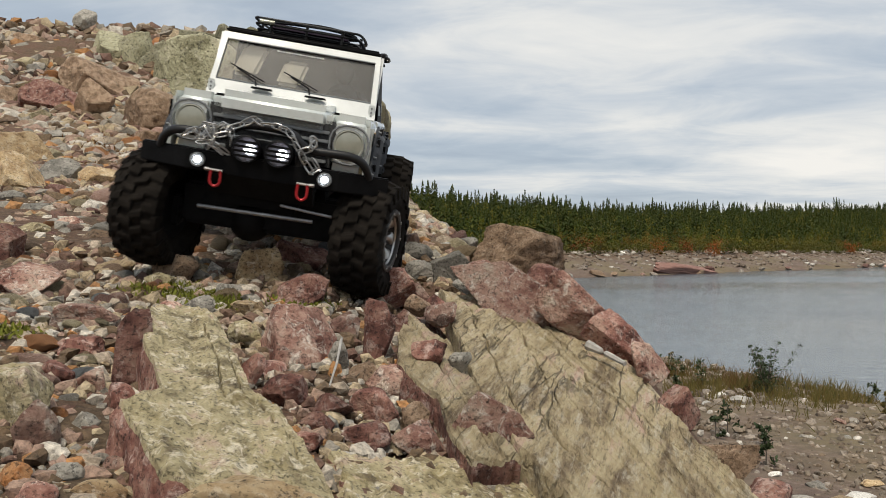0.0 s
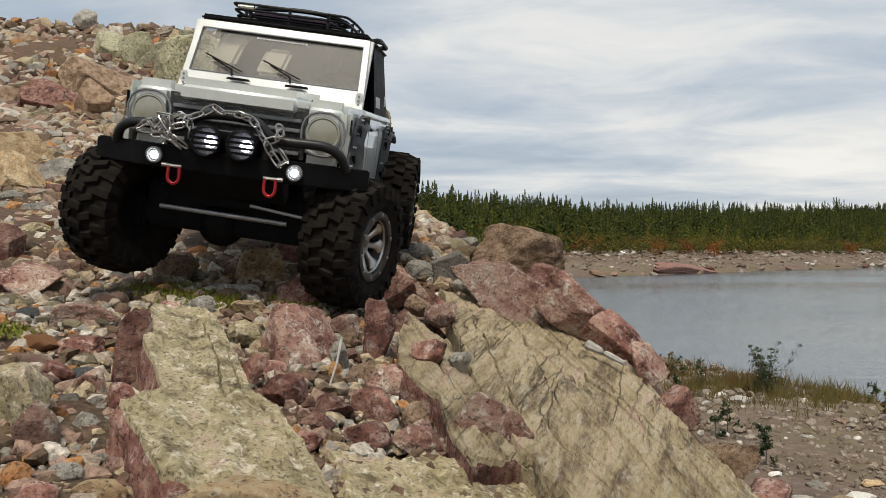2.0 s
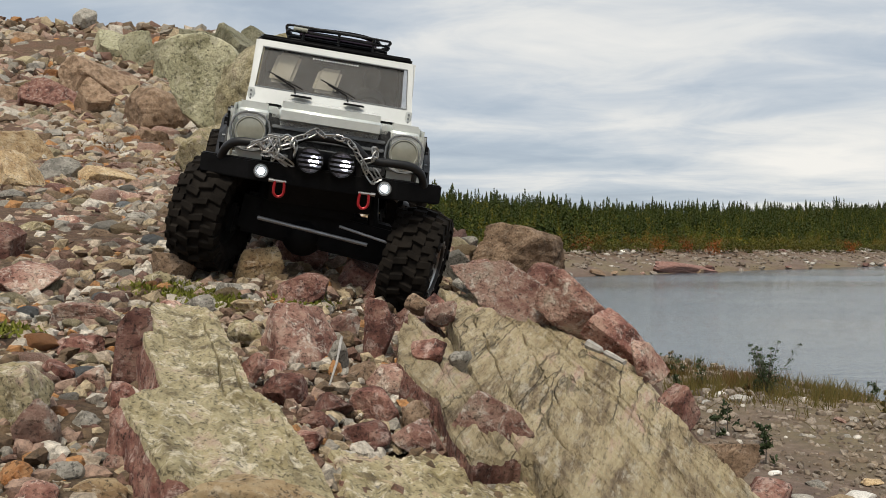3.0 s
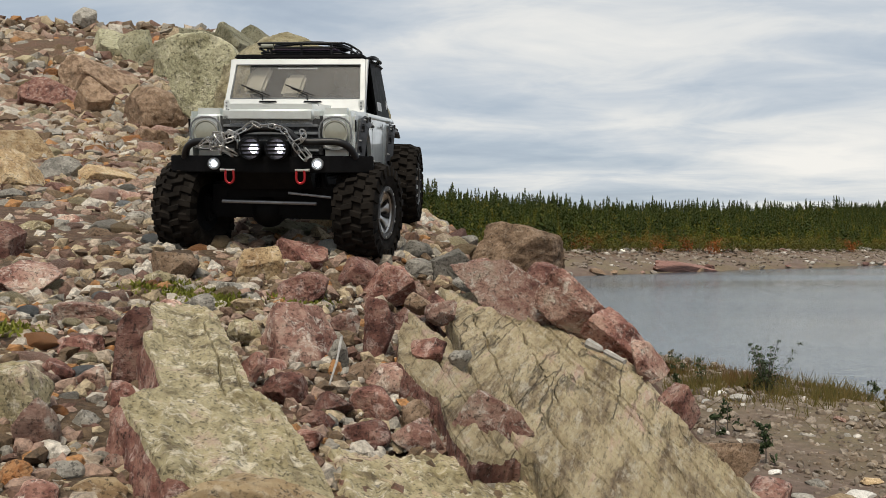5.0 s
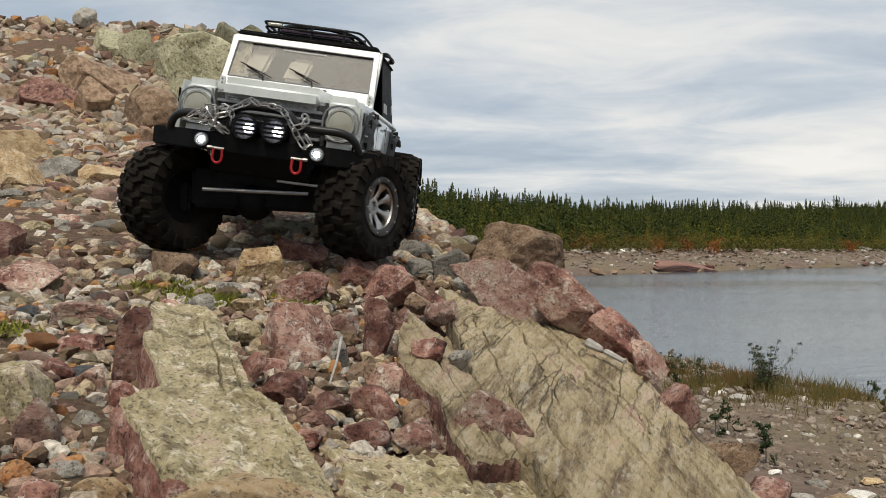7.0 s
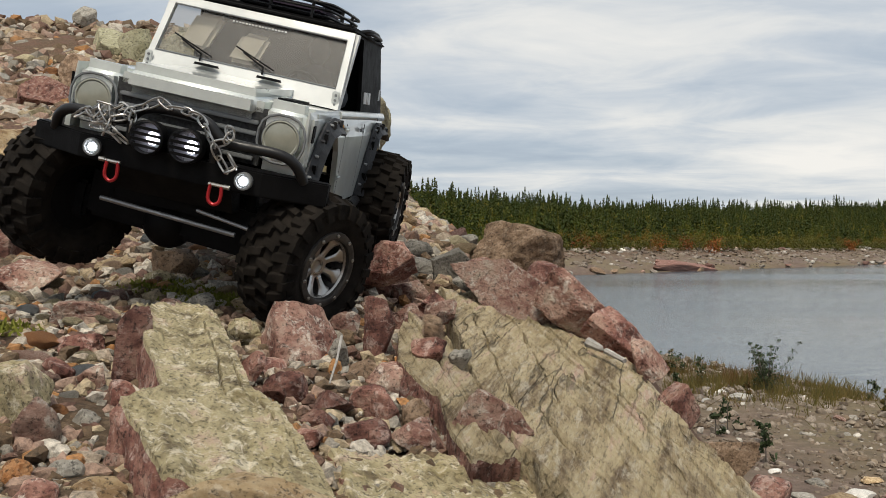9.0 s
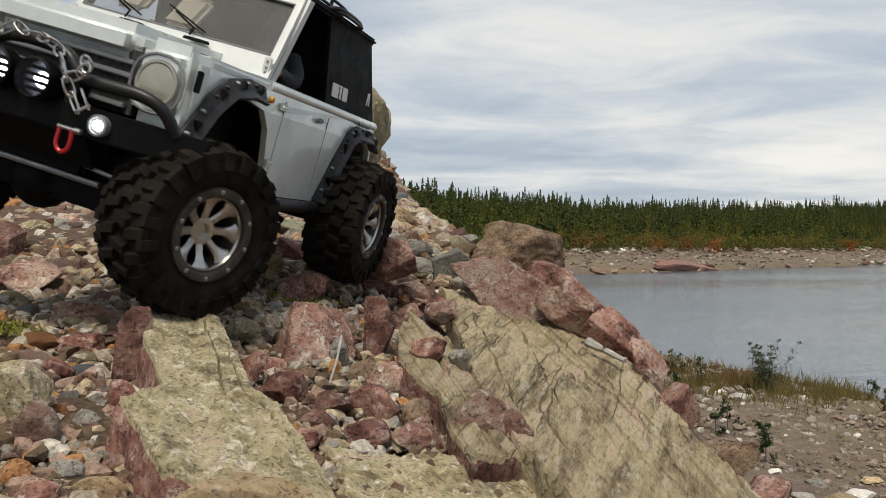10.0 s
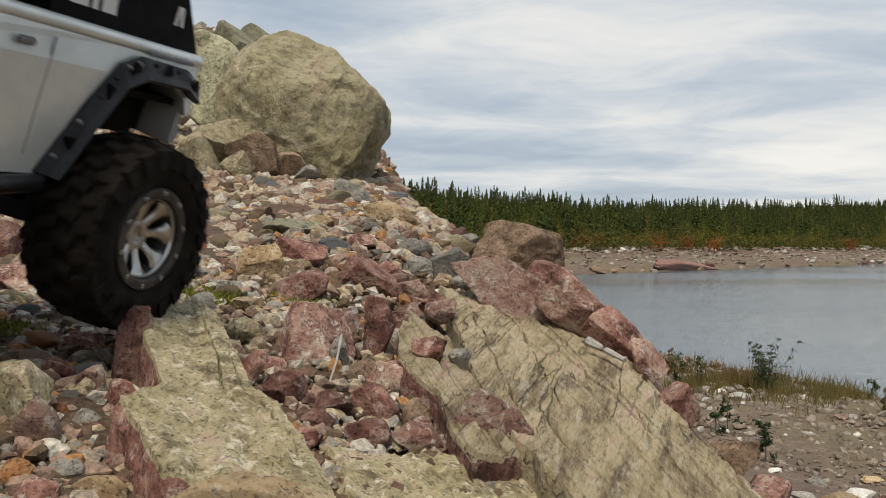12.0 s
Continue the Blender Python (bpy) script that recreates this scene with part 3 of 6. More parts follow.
rock("rock", "pink", (-0.229, 0.758, -0.050), (0.024, 0.019, 0.017), (0, 0, 0), 117, "pink stone at the slab top", 0.0, 0.42, 5)
rock("rock", "pink", (-0.200, 0.516, -0.076), (0.019, 0.015, 0.019), (0, 0, 0), 118, "pink stone beside the slab", 0.0, 0.42, 5)
rock("rock", "grey", (-0.183, 0.463, -0.089), (0.014, 0.011, 0.014), (0, 0, 0), 119, "grey stone beside the slab", 0.0, 0.42, 5)
rock("rock", "tan", (-0.161, 0.450, -0.097), (0.011, 0.009, 0.010), (0, 0, 0), 120, "tan pebble beside the slab", 0.0, 0.2, 5)
rock("rock", "pink", (-0.155, 0.426, -0.102), (0.012, 0.009, 0.011), (0, 0, 0), 121, "pink pebble beside the slab", 0.0, 0.2, 5)
rock("rock", "grey", (-0.128, 0.414, -0.109), (0.011, 0.009, 0.010), (0, 0, 0), 122, "grey pebble beside the slab", 0.0, 0.2, 5)
rock("rock", "grey", (0.029, 0.902, -0.035), (0.039, 0.031, 0.026), (0, 20, 0), 123, "grey flat stone above the slab", 0.3, 0.42, 5)
rock("rock", "maroon", (-0.005, 0.807, -0.054), (0.035, 0.028, 0.029), (0, 15, 0), 124, "maroon rubble stone above the slab", 0.0, 0.42, 5)
rock("rock", "pink", (0.046, 0.859, -0.047), (0.032, 0.025, 0.023), (0, 25, 0), 125, "pink rubble stone above the slab", 0.0, 0.42, 5)
rock("rock", "brown", (-0.892, 2.764, 0.329), (0.104, 0.082, 0.068), (0, 0, 0), 126, "brown earth clod on the hillside", 0.0, 0.42, 5)
rock("rock", "olive", (-0.773, 2.724, 0.312), (0.078, 0.062, 0.060), (0, 0, 0), 127, "mossy olive stone on the hillside", 0.0, 0.42, 5)
rock("rock", "brown", (-1.486, 3.112, 0.435), (0.097, 0.077, 0.055), (0, 0, 0), 128, "brown flat stone on the hillside", 0.0, 0.42, 5)
rock("rock", "olive", (-1.451, 3.251, 0.476), (0.093, 0.074, 0.062), (0, 0, 0), 129, "olive stone on the hillside", 0.0, 0.42, 5)
rock("rock", "pink", (-0.539, 1.542, 0.087), (0.048, 0.038, 0.029), (0, 0, 0), 130, "pinkish flat stone on the bank", 0.0, 0.42, 5)
rock("rock", "tan", (-0.594, 1.476, 0.078), (0.042, 0.034, 0.026), (0, 0, 0), 131, "tan flat stone on the bank", 0.0, 0.42, 5)
rock("rock", "olive", (-0.524, 1.159, 0.024), (0.051, 0.040, 0.025), (0, 0, 0), 132, "olive flat stone on the bank", 0.0, 0.42, 5)
rock("rock", "pink", (-0.504, 1.232, 0.036), (0.042, 0.033, 0.023), (0, 0, 0), 133, "pinkish stone on the bank", 0.0, 0.42, 5)
rock("rock", "grey", (-0.429, 1.274, 0.041), (0.048, 0.038, 0.026), (0, 0, 0), 134, "grey flat stone on the bank", 0.0, 0.42, 5)

def slab(name, left, right, lift, thick, label, seed, strike=0.6, jagged=0.08, cracks=(), relief=0.0042, plates=0.0095, n=(120, 150), tone="slab",
         flank="slab", flare=0.0, droop=0.0):
    """A tilted bed of rock lying on the bank. left, right: its two long edges in plan, from the far end to the near one; beds step and split
    along its strike. flare: how far the left flank leans out; droop: how far the right edge rounds down."""
    nu, nv = n
    u, v = np.meshgrid(np.linspace(0, 1, nu), np.linspace(0, 1, nv))
    u, v = u.ravel(), v.ravel()

    def along_edge(points, s):
        at = np.linspace(0, 1, len(points))
        return np.stack([np.interp(s, at, [q[k] for q in points]) for k in (0, 1)], 1)

    # broken, wandering outline
    def wander(s, k):
        return np.array([noise.fractal(Vector((a * 4, k, seed)), 0.9, 2.0, 3) for a in s])
    side = np.maximum(0, 1 - 6 * np.minimum(np.minimum(u, 1 - u), np.minimum(v, 1 - v)))
    uu = u + jagged * wander(v, 1.5) * side
    vv = v + jagged * 0.6 * wander(u, 7.5) * side
    p = (1 - uu)[:, None] * along_edge(left, vv) + uu[:, None] * along_edge(right, vv)
    x, y = p[:, 0], p[:, 1]
    z = -0.2 - 0.25 * x + 0.17 * y + lift
    # beds: steps across the strike, drawn out along it
    across = x * math.cos(strike) + y * math.sin(strike)
    along = -x * math.sin(strike) + y * math.cos(strike)
    bed = np.array([noise.fractal(Vector((a * 42, b * 2.2, seed)), 0.9, 2.1, 5) for a, b in zip(across, along)])
    z += relief * (0.5 * bed + 0.4 * np.round(bed * 3) / 3)
    saw = across * 55 + 1.1 * np.array([noise.fractal(Vector((a * 6, b * 3, seed + 6)), 0.9, 2.0, 4) for a, b in zip(across, along)])
    step = saw - np.floor(saw)
    fade = np.clip(0.5 + 1.5 * np.array([noise.noise(Vector((a * 16, b * 4, seed + 7))) for a, b in zip(across, along)]), 0, 1)
    z += plates * fade * np.minimum(1 - step, step * 14)
    z += relief * 0.45 * np.array([noise.fractal(Vector((a * 120, b * 45, seed + 2)), 0.8, 2.1, 4) for a, b in zip(x, y)])
    z += relief * 0.6 * np.array([noise.noise(Vector((a * 9, b * 9, seed + 4))) for a, b in zip(x, y)])
    for start, end, where, width, deep in cracks:
        line = where + 0.03 * np.array([noise.fractal(Vector((b * 18, where * 31, 2.0)), 0.8, 2.0, 4) for b in v])
        mask = np.clip((v - start) * 12, 0, 1) * np.clip((end - v) * 12, 0, 1)
        z -= deep * mask * np.exp(-((u - line) / width) ** 2)
        z += deep * 0.45 * mask * np.clip((line - u) / width, 0, 1) * np.exp(-np.maximum(0, line - u) / (width * 8))
    z -= droop * np.clip((u - 0.86) / 0.14, 0, 1) ** 2
    rim = np.minimum(np.minimum(u, 1 - u) * nu, np.minimum(v, 1 - v) * nv)
    z -= np.where(rim < 2, (2 - rim) * 0.0018, 0)
    top = np.stack([x, y, z], 1)
    ring = ([i for i in range(nu)] + [j * nu + nu - 1 for j in range(1, nv)] + [(nv - 1) * nu + i for i in range(nu - 2, -1, -1)]
            + [j * nu for j in range(nv - 2, 0, -1)])
    faces = [tuple(q) for q in grid_faces(nu, nv)]
    verts, last = [top], ring
    centre = top.mean(0)
    for k in range(1, 6):
        jag = np.array([noise.fractal(Vector((top[i][0] * 45, top[i][1] * 45, thick * k * 9)), 0.8, 2.0, 4) for i in ring])
        edge = top[ring].copy()
        inward = (centre - edge) * np.array([1, 1, 0])
        inward /= np.linalg.norm(inward, axis=1)[:, None] + 1e-9
        out = np.where(u[ring] < 0.001, -flare * k / 5, 0.0015 * k)
        edge += inward * (out + (0.0022 + 0.25 * flare) * jag)[:, None]
        edge[:, 2] -= thick * k / 5 + 0.003 * jag
        base = sum(len(q) for q in verts)
        verts.append(edge)
        now = list(range(base, base + len(ring)))
        for i in range(len(ring)):
            j = (i + 1) % len(ring)
            faces.append((last[j], last[i], now[i], now[j]))
        last = now
    ob = mesh_object(name, np.concatenate(verts), faces, ROCKS[tone])
    ob.data.materials.append(ROCKS[flank])
    bed_faces = (nu - 1) * (nv - 1)
    ob.data.polygons.foreach_set("material_index", [0] * bed_faces + [1] * (len(faces) - bed_faces))
    return tagged(ob, label, "rock")


slab("rock_slab", [(-0.005, 0.889), (0.008, 0.787), (0.025, 0.608), (0.044, 0.512), (0.063, 0.465), (0.078, 0.42)],
     [(0.141, 0.88), (0.176, 0.782), (0.177, 0.669), (0.181, 0.596), (0.191, 0.55), (0.198, 0.496)], 0.012, 0.06,
     "large olive grey rock slab split along its bedding", 3, 0.26, 0.05,
     ((0.02, 0.5, 0.12, 0.006, 0.007), (0.5, 1.0, 0.20, 0.008, 0.008), (0.15, 0.5, 0.33, 0.006, 0.007), (0.45, 0.9, 0.45, 0.007, 0.008),
      (0.05, 0.4, 0.56, 0.006, 0.006), (0.3, 0.75, 0.68, 0.007, 0.008), (0.55, 1.0, 0.80, 0.007, 0.008), (0.1, 0.8, 0.92, 0.008, 0.010)), plates=0.0030, relief=0.0036,
     n=(300, 300), droop=0.010)
slab("rock_slab", [(-0.2, 0.588), (-0.169, 0.517), (-0.146, 0.469), (-0.158, 0.441), (-0.139, 0.408), (-0.119, 0.383), (-0.097, 0.384)],
     [(-0.18, 0.634), (-0.153, 0.613), (-0.128, 0.554), (-0.104, 0.498), (-0.083, 0.469), (-0.066, 0.442), (-0.045, 0.395)], 0.012, 0.030,
     "pale olive rock slab with a dark red broken edge", 8, 0.3, 0.05, ((0.1, 0.6, 0.74, 0.012, 0.004), (0.3, 0.9, 0.9, 0.010, 0.004)), relief=0.004, plates=0.0014, n=(170, 200),
     tone="olive", flank="maroon", flare=0.011)
slab("rock_slab", [(-0.06, 0.484), (-0.052, 0.453), (-0.038, 0.424)],
     [(0.02, 0.523), (0.055, 0.502), (0.081, 0.47)], -0.006, 0.04,
     "olive rock slab low among the rubble", 12, 0.2, relief=0.004, plates=0.002, n=(120, 100), tone="olive", flank="maroon")
slab("rock_slab", [(-0.036, 0.708), (-0.031, 0.619), (-0.003, 0.57), (0.005, 0.518), (0.015, 0.482)],
     [(-0.028, 0.749), (0.005, 0.71), (0.023, 0.601), (0.036, 0.539), (0.043, 0.5)], 0.010, 0.022,
     "pinkish olive plate of rock beside the large slab", 15, 0.26, 0.06, ((0.1, 0.9, 0.5, 0.02, 0.005),), plates=0.004, n=(90, 130), flank="maroon", flare=0.004)


# The great boulder that overhangs the bank
def great_boulder():
    p, f = rock_shape(404, 6, 12, 0.16, 0.075, 0.0, (((0.70, -0.05, 0.71), 0.68), ((0.42, -0.05, 0.9), 0.80), ((0.95, -0.1, 0.28), 0.86), ((0.80, -0.12, -0.58), 0.70), ((0.1, -0.75, 0.65), 0.85)))
    p = np.sign(p) * np.abs(p) ** 0.86 * np.array([0.235, 0.24, 0.228])
    p[:, 2] += 0.04 * np.clip(-p[:, 0], -0.3, 0.3)
    ob = mesh_object("boulder", p, f, M_BOULDER)
    ob.matrix_world = pose(-0.372, 2.42, 0.332, 0, 0, 0)
    tagged(ob, "huge weathered grey green boulder overhanging the bank", "boulder")


great_boulder()
rock("boulder", "green", (-0.690, 2.80, 0.470), (0.440, 0.30, 0.320), (0, 20, 20), 409, "pale olive outcrop beside the great boulder", 0.25, 0.5, 6, cuts=7)
# rubble heaped against its foot
for k, (tone, at, size) in enumerate((("olive", (-0.535, 2.24, 0.255), (0.190, 0.16, 0.150)), ("brown", (-0.440, 2.16, 0.225), (0.150, 0.12, 0.105)),
                                      ("olive", (-0.560, 2.10, 0.205), (0.130, 0.10, 0.100)), ("brown", (-0.375, 2.17, 0.190), (0.105, 0.09, 0.065)),
                                      ("olive", (-0.470, 2.08, 0.180), (0.085, 0.07, 0.060)), ("grey", (-0.330, 2.16, 0.172), (0.080, 0.07, 0.040)))):
    rock("rock", tone, at, size, (0, 22, 35 * k), 150 + k, {"olive": "mossy olive", "brown": "brown", "grey": "grey"}[tone] + " broken rock against the great boulder", 0.1, 0.45, 5)


def scatter(seed, count, box, sizes, steep=1.6):
    """Plan positions and sizes of loose stones; the small ones are the most."""
    rng = np.random.default_rng(seed)
    x0, x1, y0, y1 = box
    t = rng.random(count)
    y = y0 * (y1 / y0) ** t
    x = (x0 + (x1 - x0) * rng.random(count)) * y
    s = sizes[0] * (sizes[1] / sizes[0]) ** (rng.random(count) ** steep)
    return x, y, s, rng


TONES = ("pink", "maroon", "grey", "tan", "brown", "olive", "pink", "rust", "grey", "maroon", "olive", "blue")
WORDS = {"pink": "pinkish angular stone on the bank", "maroon": "dark maroon angular stone on the bank", "grey": "grey stone on the bank",
         "tan": "tan stone on the bank", "brown": "brown stone on the bank", "olive": "olive stone on the bank",
         "rust": "rusty orange stone on the bank", "blue": "blue grey stone on the bank"}


def loose_stones():
    """Stones that can be told apart, lying on the bank and the hill."""
    x, y, s, rng = scatter(21, 290, (-0.52, 0.05, 0.42, 5.0), (0.022, 0.055), 1.0)
    for i in range(len(x)):
        edge = float(np.interp(y[i], EDGE_Y, EDGE_X))
        if x[i] > edge - 0.01 or (y[i] < 0.75 and x[i] > -0.2):
            continue
        size = s[i] * max(0.42, min(2.2, 0.62 * y[i]))
        tone = TONES[i % len(TONES)]
        ob = new("stone", rock_mesh(100 + i % 23, tone, 3, 0.3 if i % 3 == 0 else 0.0, 0.36 if tone != "blue" else 0.2))
        z = float(ground_z(x[i], y[i])) + size * 0.12
        m = pose(x[i], y[i], z, *(rng.random(3) * (40, 40, 360) - (20, 20, 0)))
        ob.matrix_world = m @ Matrix.Diagonal((size * 0.62, size * 0.5, size * 0.36, 1))
        tagged(ob, WORDS[tone], "stone", "loose stones on the bank")


def gravel(name, seed, count, box, sizes, label, level=1, far=1.0, keep=None, mat=None):
    """Countless small stones in one mesh."""
    x, y, s, rng = scatter(seed, count, box, sizes)
    shapes = [rock_shape(900 + k, level, 9, 0.4, 0.0)[0] for k in range(14)]
    faces0 = np.array(ball(level)[1])
    edge = np.interp(y, EDGE_Y, EDGE_X)
    use = np.nonzero(keep(x, y, edge))[0]
    z = ground_z(x, y)
    nv = len(shapes[0])
    verts = np.empty((len(use) * nv, 3))
    faces = np.empty((len(use) * len(faces0), 3), int)
    for k, i in enumerate(use):
        size = s[i] * max(0.45, min(3.0, far * y[i]))
        turn = Euler(rng.random(3) * 6.3).to_matrix()
        p = shapes[k % 14] * (size * 0.55, size * 0.45, size * 0.36)
        p = p @ np.array(turn).T
        p[:, 2] *= 0.8
        verts[k * nv:(k + 1) * nv] = p + (x[i], y[i], z[i] + size * 0.10)
        faces[k * len(faces0):(k + 1) * len(faces0)] = faces0 + k * nv
    ob = mesh_object(name, verts, faces, mat or M_GRAVEL)
    tagged(ob, label, "gravel", kind="stuff")


def on_bank(x, y, edge):
    return (x < edge + 0.02)


loose_stones()
gravel("gravel", 31, 16000, (-0.55, 0.2, 0.3, 2.0), (0.006, 0.034), "mixed pink, grey and tan gravel on the bank", 1, 0.75, on_bank)
gravel("gravel", 32, 20000, (-0.56, 0.0, 1.6, 5.6), (0.008, 0.042), "mixed stony rubble on the hillside", 1, 0.55, on_bank)


def on_shore(x, y, edge):
    return (x > 0.35) & ((x - 3.2) * 0.951 + (y - 14) * 0.309 < 0.1)


M_SHORE = gravel_material("pale_shore_gravel", [(0.0, (0.20, 0.165, 0.13)), (0.3, (0.27, 0.23, 0.19)), (0.55, (0.15, 0.115, 0.09)),
                                                (0.8, (0.33, 0.29, 0.25)), (0.96, (0.55, 0.52, 0.47))], 0.1)
gravel("shore_gravel", 33, 5000, (0.18, 0.56, 3.0, 13.5), (0.012, 0.05), "pale gravel and stones on the lake shore", 1, 0.25, on_shore, M_SHORE)


# ---------------------------------------------------------------- driftwood and moss
M_DRIFT = plain("bleached_wood", (0.35, 0.33, 0.30), 0.8, 0, 0.25, 90, 0.6)


def driftwood(points, r, label):
    """A bleached, tapering, slightly crooked stick."""
    v, f, sides = [], [], 7
    pts = [Vector(p) for p in points]
    path = [pts[0].lerp(pts[1], t) if t <= 1 else pts[1].lerp(pts[2], t - 1) for t in np.linspace(0, 2, 9)]
    for i, p in enumerate(path):
        d = (path[min(i + 1, 8)] - path[max(i - 1, 0)]).normalized()
        a = d.orthogonal().normalized()
        b = d.cross(a)
        rr = r * (1 - 0.055 * i) * (0.85 + 0.3 * noise.noise(p * 60))
        for k in range(sides):
            t = 6.2832 * k / sides
            v.append(p + rr * (math.cos(t) * a + math.sin(t) * b))
    for i in range(8):
        for k in range(sides):
            j = (k + 1) % sides
            f.append((i * sides + k, i * sides + j, (i + 1) * sides + j, (i + 1) * sides + k))
    f += [tuple(range(sides))[::-1], tuple(range(8 * sides, 9 * sides))]
    tagged(mesh_object("driftwood", v, f, M_DRIFT), label, "driftwood")


driftwood(((-1.333, 3.154, 0.444), (-1.137, 2.87, 0.361), (-0.971, 2.634, 0.298)), 0.014, "long bleached grey branch lying on the hillside")
driftwood(((-0.067, 0.597, -0.058), (-0.064, 0.544, -0.068), (-0.063, 0.502, -0.075)), 0.0012, "thin bleached stick beside the pink block")
driftwood(((0.12, 0.751, -0.078), (0.133, 0.739, -0.084), (0.145, 0.721, -0.09)), 0.0045, "grey broken stick lying on the slab")
driftwood(((-0.548, 2.434, 0.23), (-0.488, 2.338, 0.206), (-0.435, 2.202, 0.178)), 0.012, "grey branch below the great boulder")
driftwood(((-0.697, 2.802, 0.32), (-0.663, 2.574, 0.267), (-0.623, 2.362, 0.223)), 0.01, "white bleached wood below the great boulder")
driftwood(((-0.813, 2.374, 0.237), (-0.786, 2.41, 0.243), (-0.739, 2.422, 0.242)), 0.006, "thin pale stick on the bank")
# ---------------------------------------------------------------- plants and the far forest
def leaf_material(name, tones, rough=0.6):
    m, n, b = material(name)
    own = n.add("ShaderNodeNewGeometry").outputs["Random Per Island"]
    thing = n.add("ShaderNodeObjectInfo").outputs["Random"]
    place = n.noise(n.add("ShaderNodeTexCoord").outputs["Object"], 0.33, 4.0, 0.7)
    mixed = n.math("FRACT", n.math("ADD", n.math("ADD", n.math("MULTIPLY", own, 0.35), thing), n.math("MULTIPLY", place, 2.2)))
    n.link(n.ramp(mixed, [(i / (len(tones) - 1), c) for i, c in enumerate(tones)]), b.inputs["Base Color"])
    b.inputs["Roughness"].default_value = rough
    b.inputs["Specular IOR Level"].default_value = 0.12
    return m


M_SPRUCE = leaf_material("spruce_needles", [(0.019, 0.031, 0.006), (0.040, 0.055, 0.009), (0.025, 0.040, 0.008), (0.094, 0.084, 0.010), (0.048, 0.064, 0.010), (0.023, 0.035, 0.007), (0.072, 0.075, 0.011), (0.019, 0.031, 0.006)])
M_BROADLEAF = leaf_material("broad_leaves", [(0.064, 0.089, 0.014), (0.102, 0.116, 0.017), (0.059, 0.082, 0.014), (0.161, 0.143, 0.019), (0.083, 0.100, 0.016), (0.249, 0.177, 0.019), (0.090, 0.108, 0.017), (0.064, 0.089, 0.014)])
M_BIRCH = leaf_material("autumn_leaves", [(0.084, 0.084, 0.014), (0.140, 0.105, 0.016), (0.059, 0.073, 0.014), (0.168, 0.087, 0.016), (0.084, 0.084, 0.014)])
M_ORANGE = leaf_material("orange_leaves", [(0.25, 0.07, 0.015), (0.17, 0.045, 0.015), (0.20, 0.09, 0.02), (0.25, 0.07, 0.015)])
M_GRASS = leaf_material("dry_grass", [(0.09, 0.085, 0.025), (0.17, 0.125, 0.045), (0.06, 0.07, 0.02), (0.14, 0.07, 0.03), (0.09, 0.085, 0.025)])
M_BRUSH = leaf_material("brush_leaves", [(0.032, 0.047, 0.011), (0.062, 0.069, 0.015), (0.105, 0.089, 0.016), (0.042, 0.057, 0.012), (0.138, 0.089, 0.018), (0.032, 0.047, 0.011)])
M_WILLOW = leaf_material("willow_leaves", [(0.022, 0.036, 0.015), (0.038, 0.055, 0.024), (0.055, 0.07, 0.032), (0.022, 0.036, 0.015)])
M_BARK = plain("bark", (0.10, 0.085, 0.07), 0.9, 0, 0.3, 6, 0.3)


def spruce_parts(seed, tall, wide):
    """Verts and faces of a spruce: whorls of drooping sprays up a thin stem, uneven and gappy."""
    rng = np.random.default_rng(seed)
    v, f = [], []
    rows = 12
    for k in range(rows):
        h = 0.04 + 0.92 * k / rows
        r = wide * 0.85 * (1 - h) ** 0.75 * (0.7 + 0.6 * rng.random()) + 0.03
        for a in np.arange(0, 2 * math.pi, 2 * math.pi / 5):
            if rng.random() < 0.1:
                continue
            a += rng.random() * 0.9
            rr = r * (0.6 + 0.6 * rng.random())
            z = h * tall + rng.random() * tall * 0.09
            d = np.array([math.cos(a), math.sin(a), 0])
            s = np.array([-math.sin(a), math.cos(a), 0]) * rr * (0.28 + 0.16 * rng.random())
            tip = d * rr + (0, 0, z + rr * (0.35 * rng.random() - 0.35))
            mid = d * rr * 0.5 + (0, 0, z + 0.04)
            root = np.array([0, 0, z + tall * 0.07])
            b0 = len(v)
            v += [root, mid + s, tip, mid - s, mid + (0, 0, -rr * 0.4)]
            f += [(b0, b0 + 1, b0 + 2, b0 + 3), (b0, b0 + 4, b0 + 2)]
    b0 = len(v)
    for a in range(3):
        v.append(np.array([0.09 * math.cos(a * 2.1), 0.09 * math.sin(a * 2.1), tall * 0.84]))
    v.append(np.array([0, 0, tall * 1.02]))
    f += [(b0, b0 + 1, b0 + 3), (b0 + 1, b0 + 2, b0 + 3), (b0 + 2, b0, b0 + 3)]
    return v, f


def leafy_parts(seed, tall, wide, leaf, count):
    """A bushy crown of single leaves in clumps round many twigs."""
    rng = np.random.default_rng(seed)
    v, f = [], []
    clumps = [(rng.normal(size=3) * (wide * 0.4, wide * 0.4, tall * 0.2) + (0, 0, tall * 0.58)) for _ in range(max(6, count // 40))]
    for k in range(count):
        c = clumps[k % len(clumps)] + rng.normal(size=3) * wide * 0.16
        c[2] = max(c[2], 0.06 * tall)
        a, b = rng.normal(size=(2, 3))
        a = a / np.linalg.norm(a) * leaf
        b = b / np.linalg.norm(b) * leaf * 0.5
        i = len(v)
        v += [c - a, c + b, c + a, c - b]
        f.append((i, i + 1, i + 2, i + 3))
    return v, f


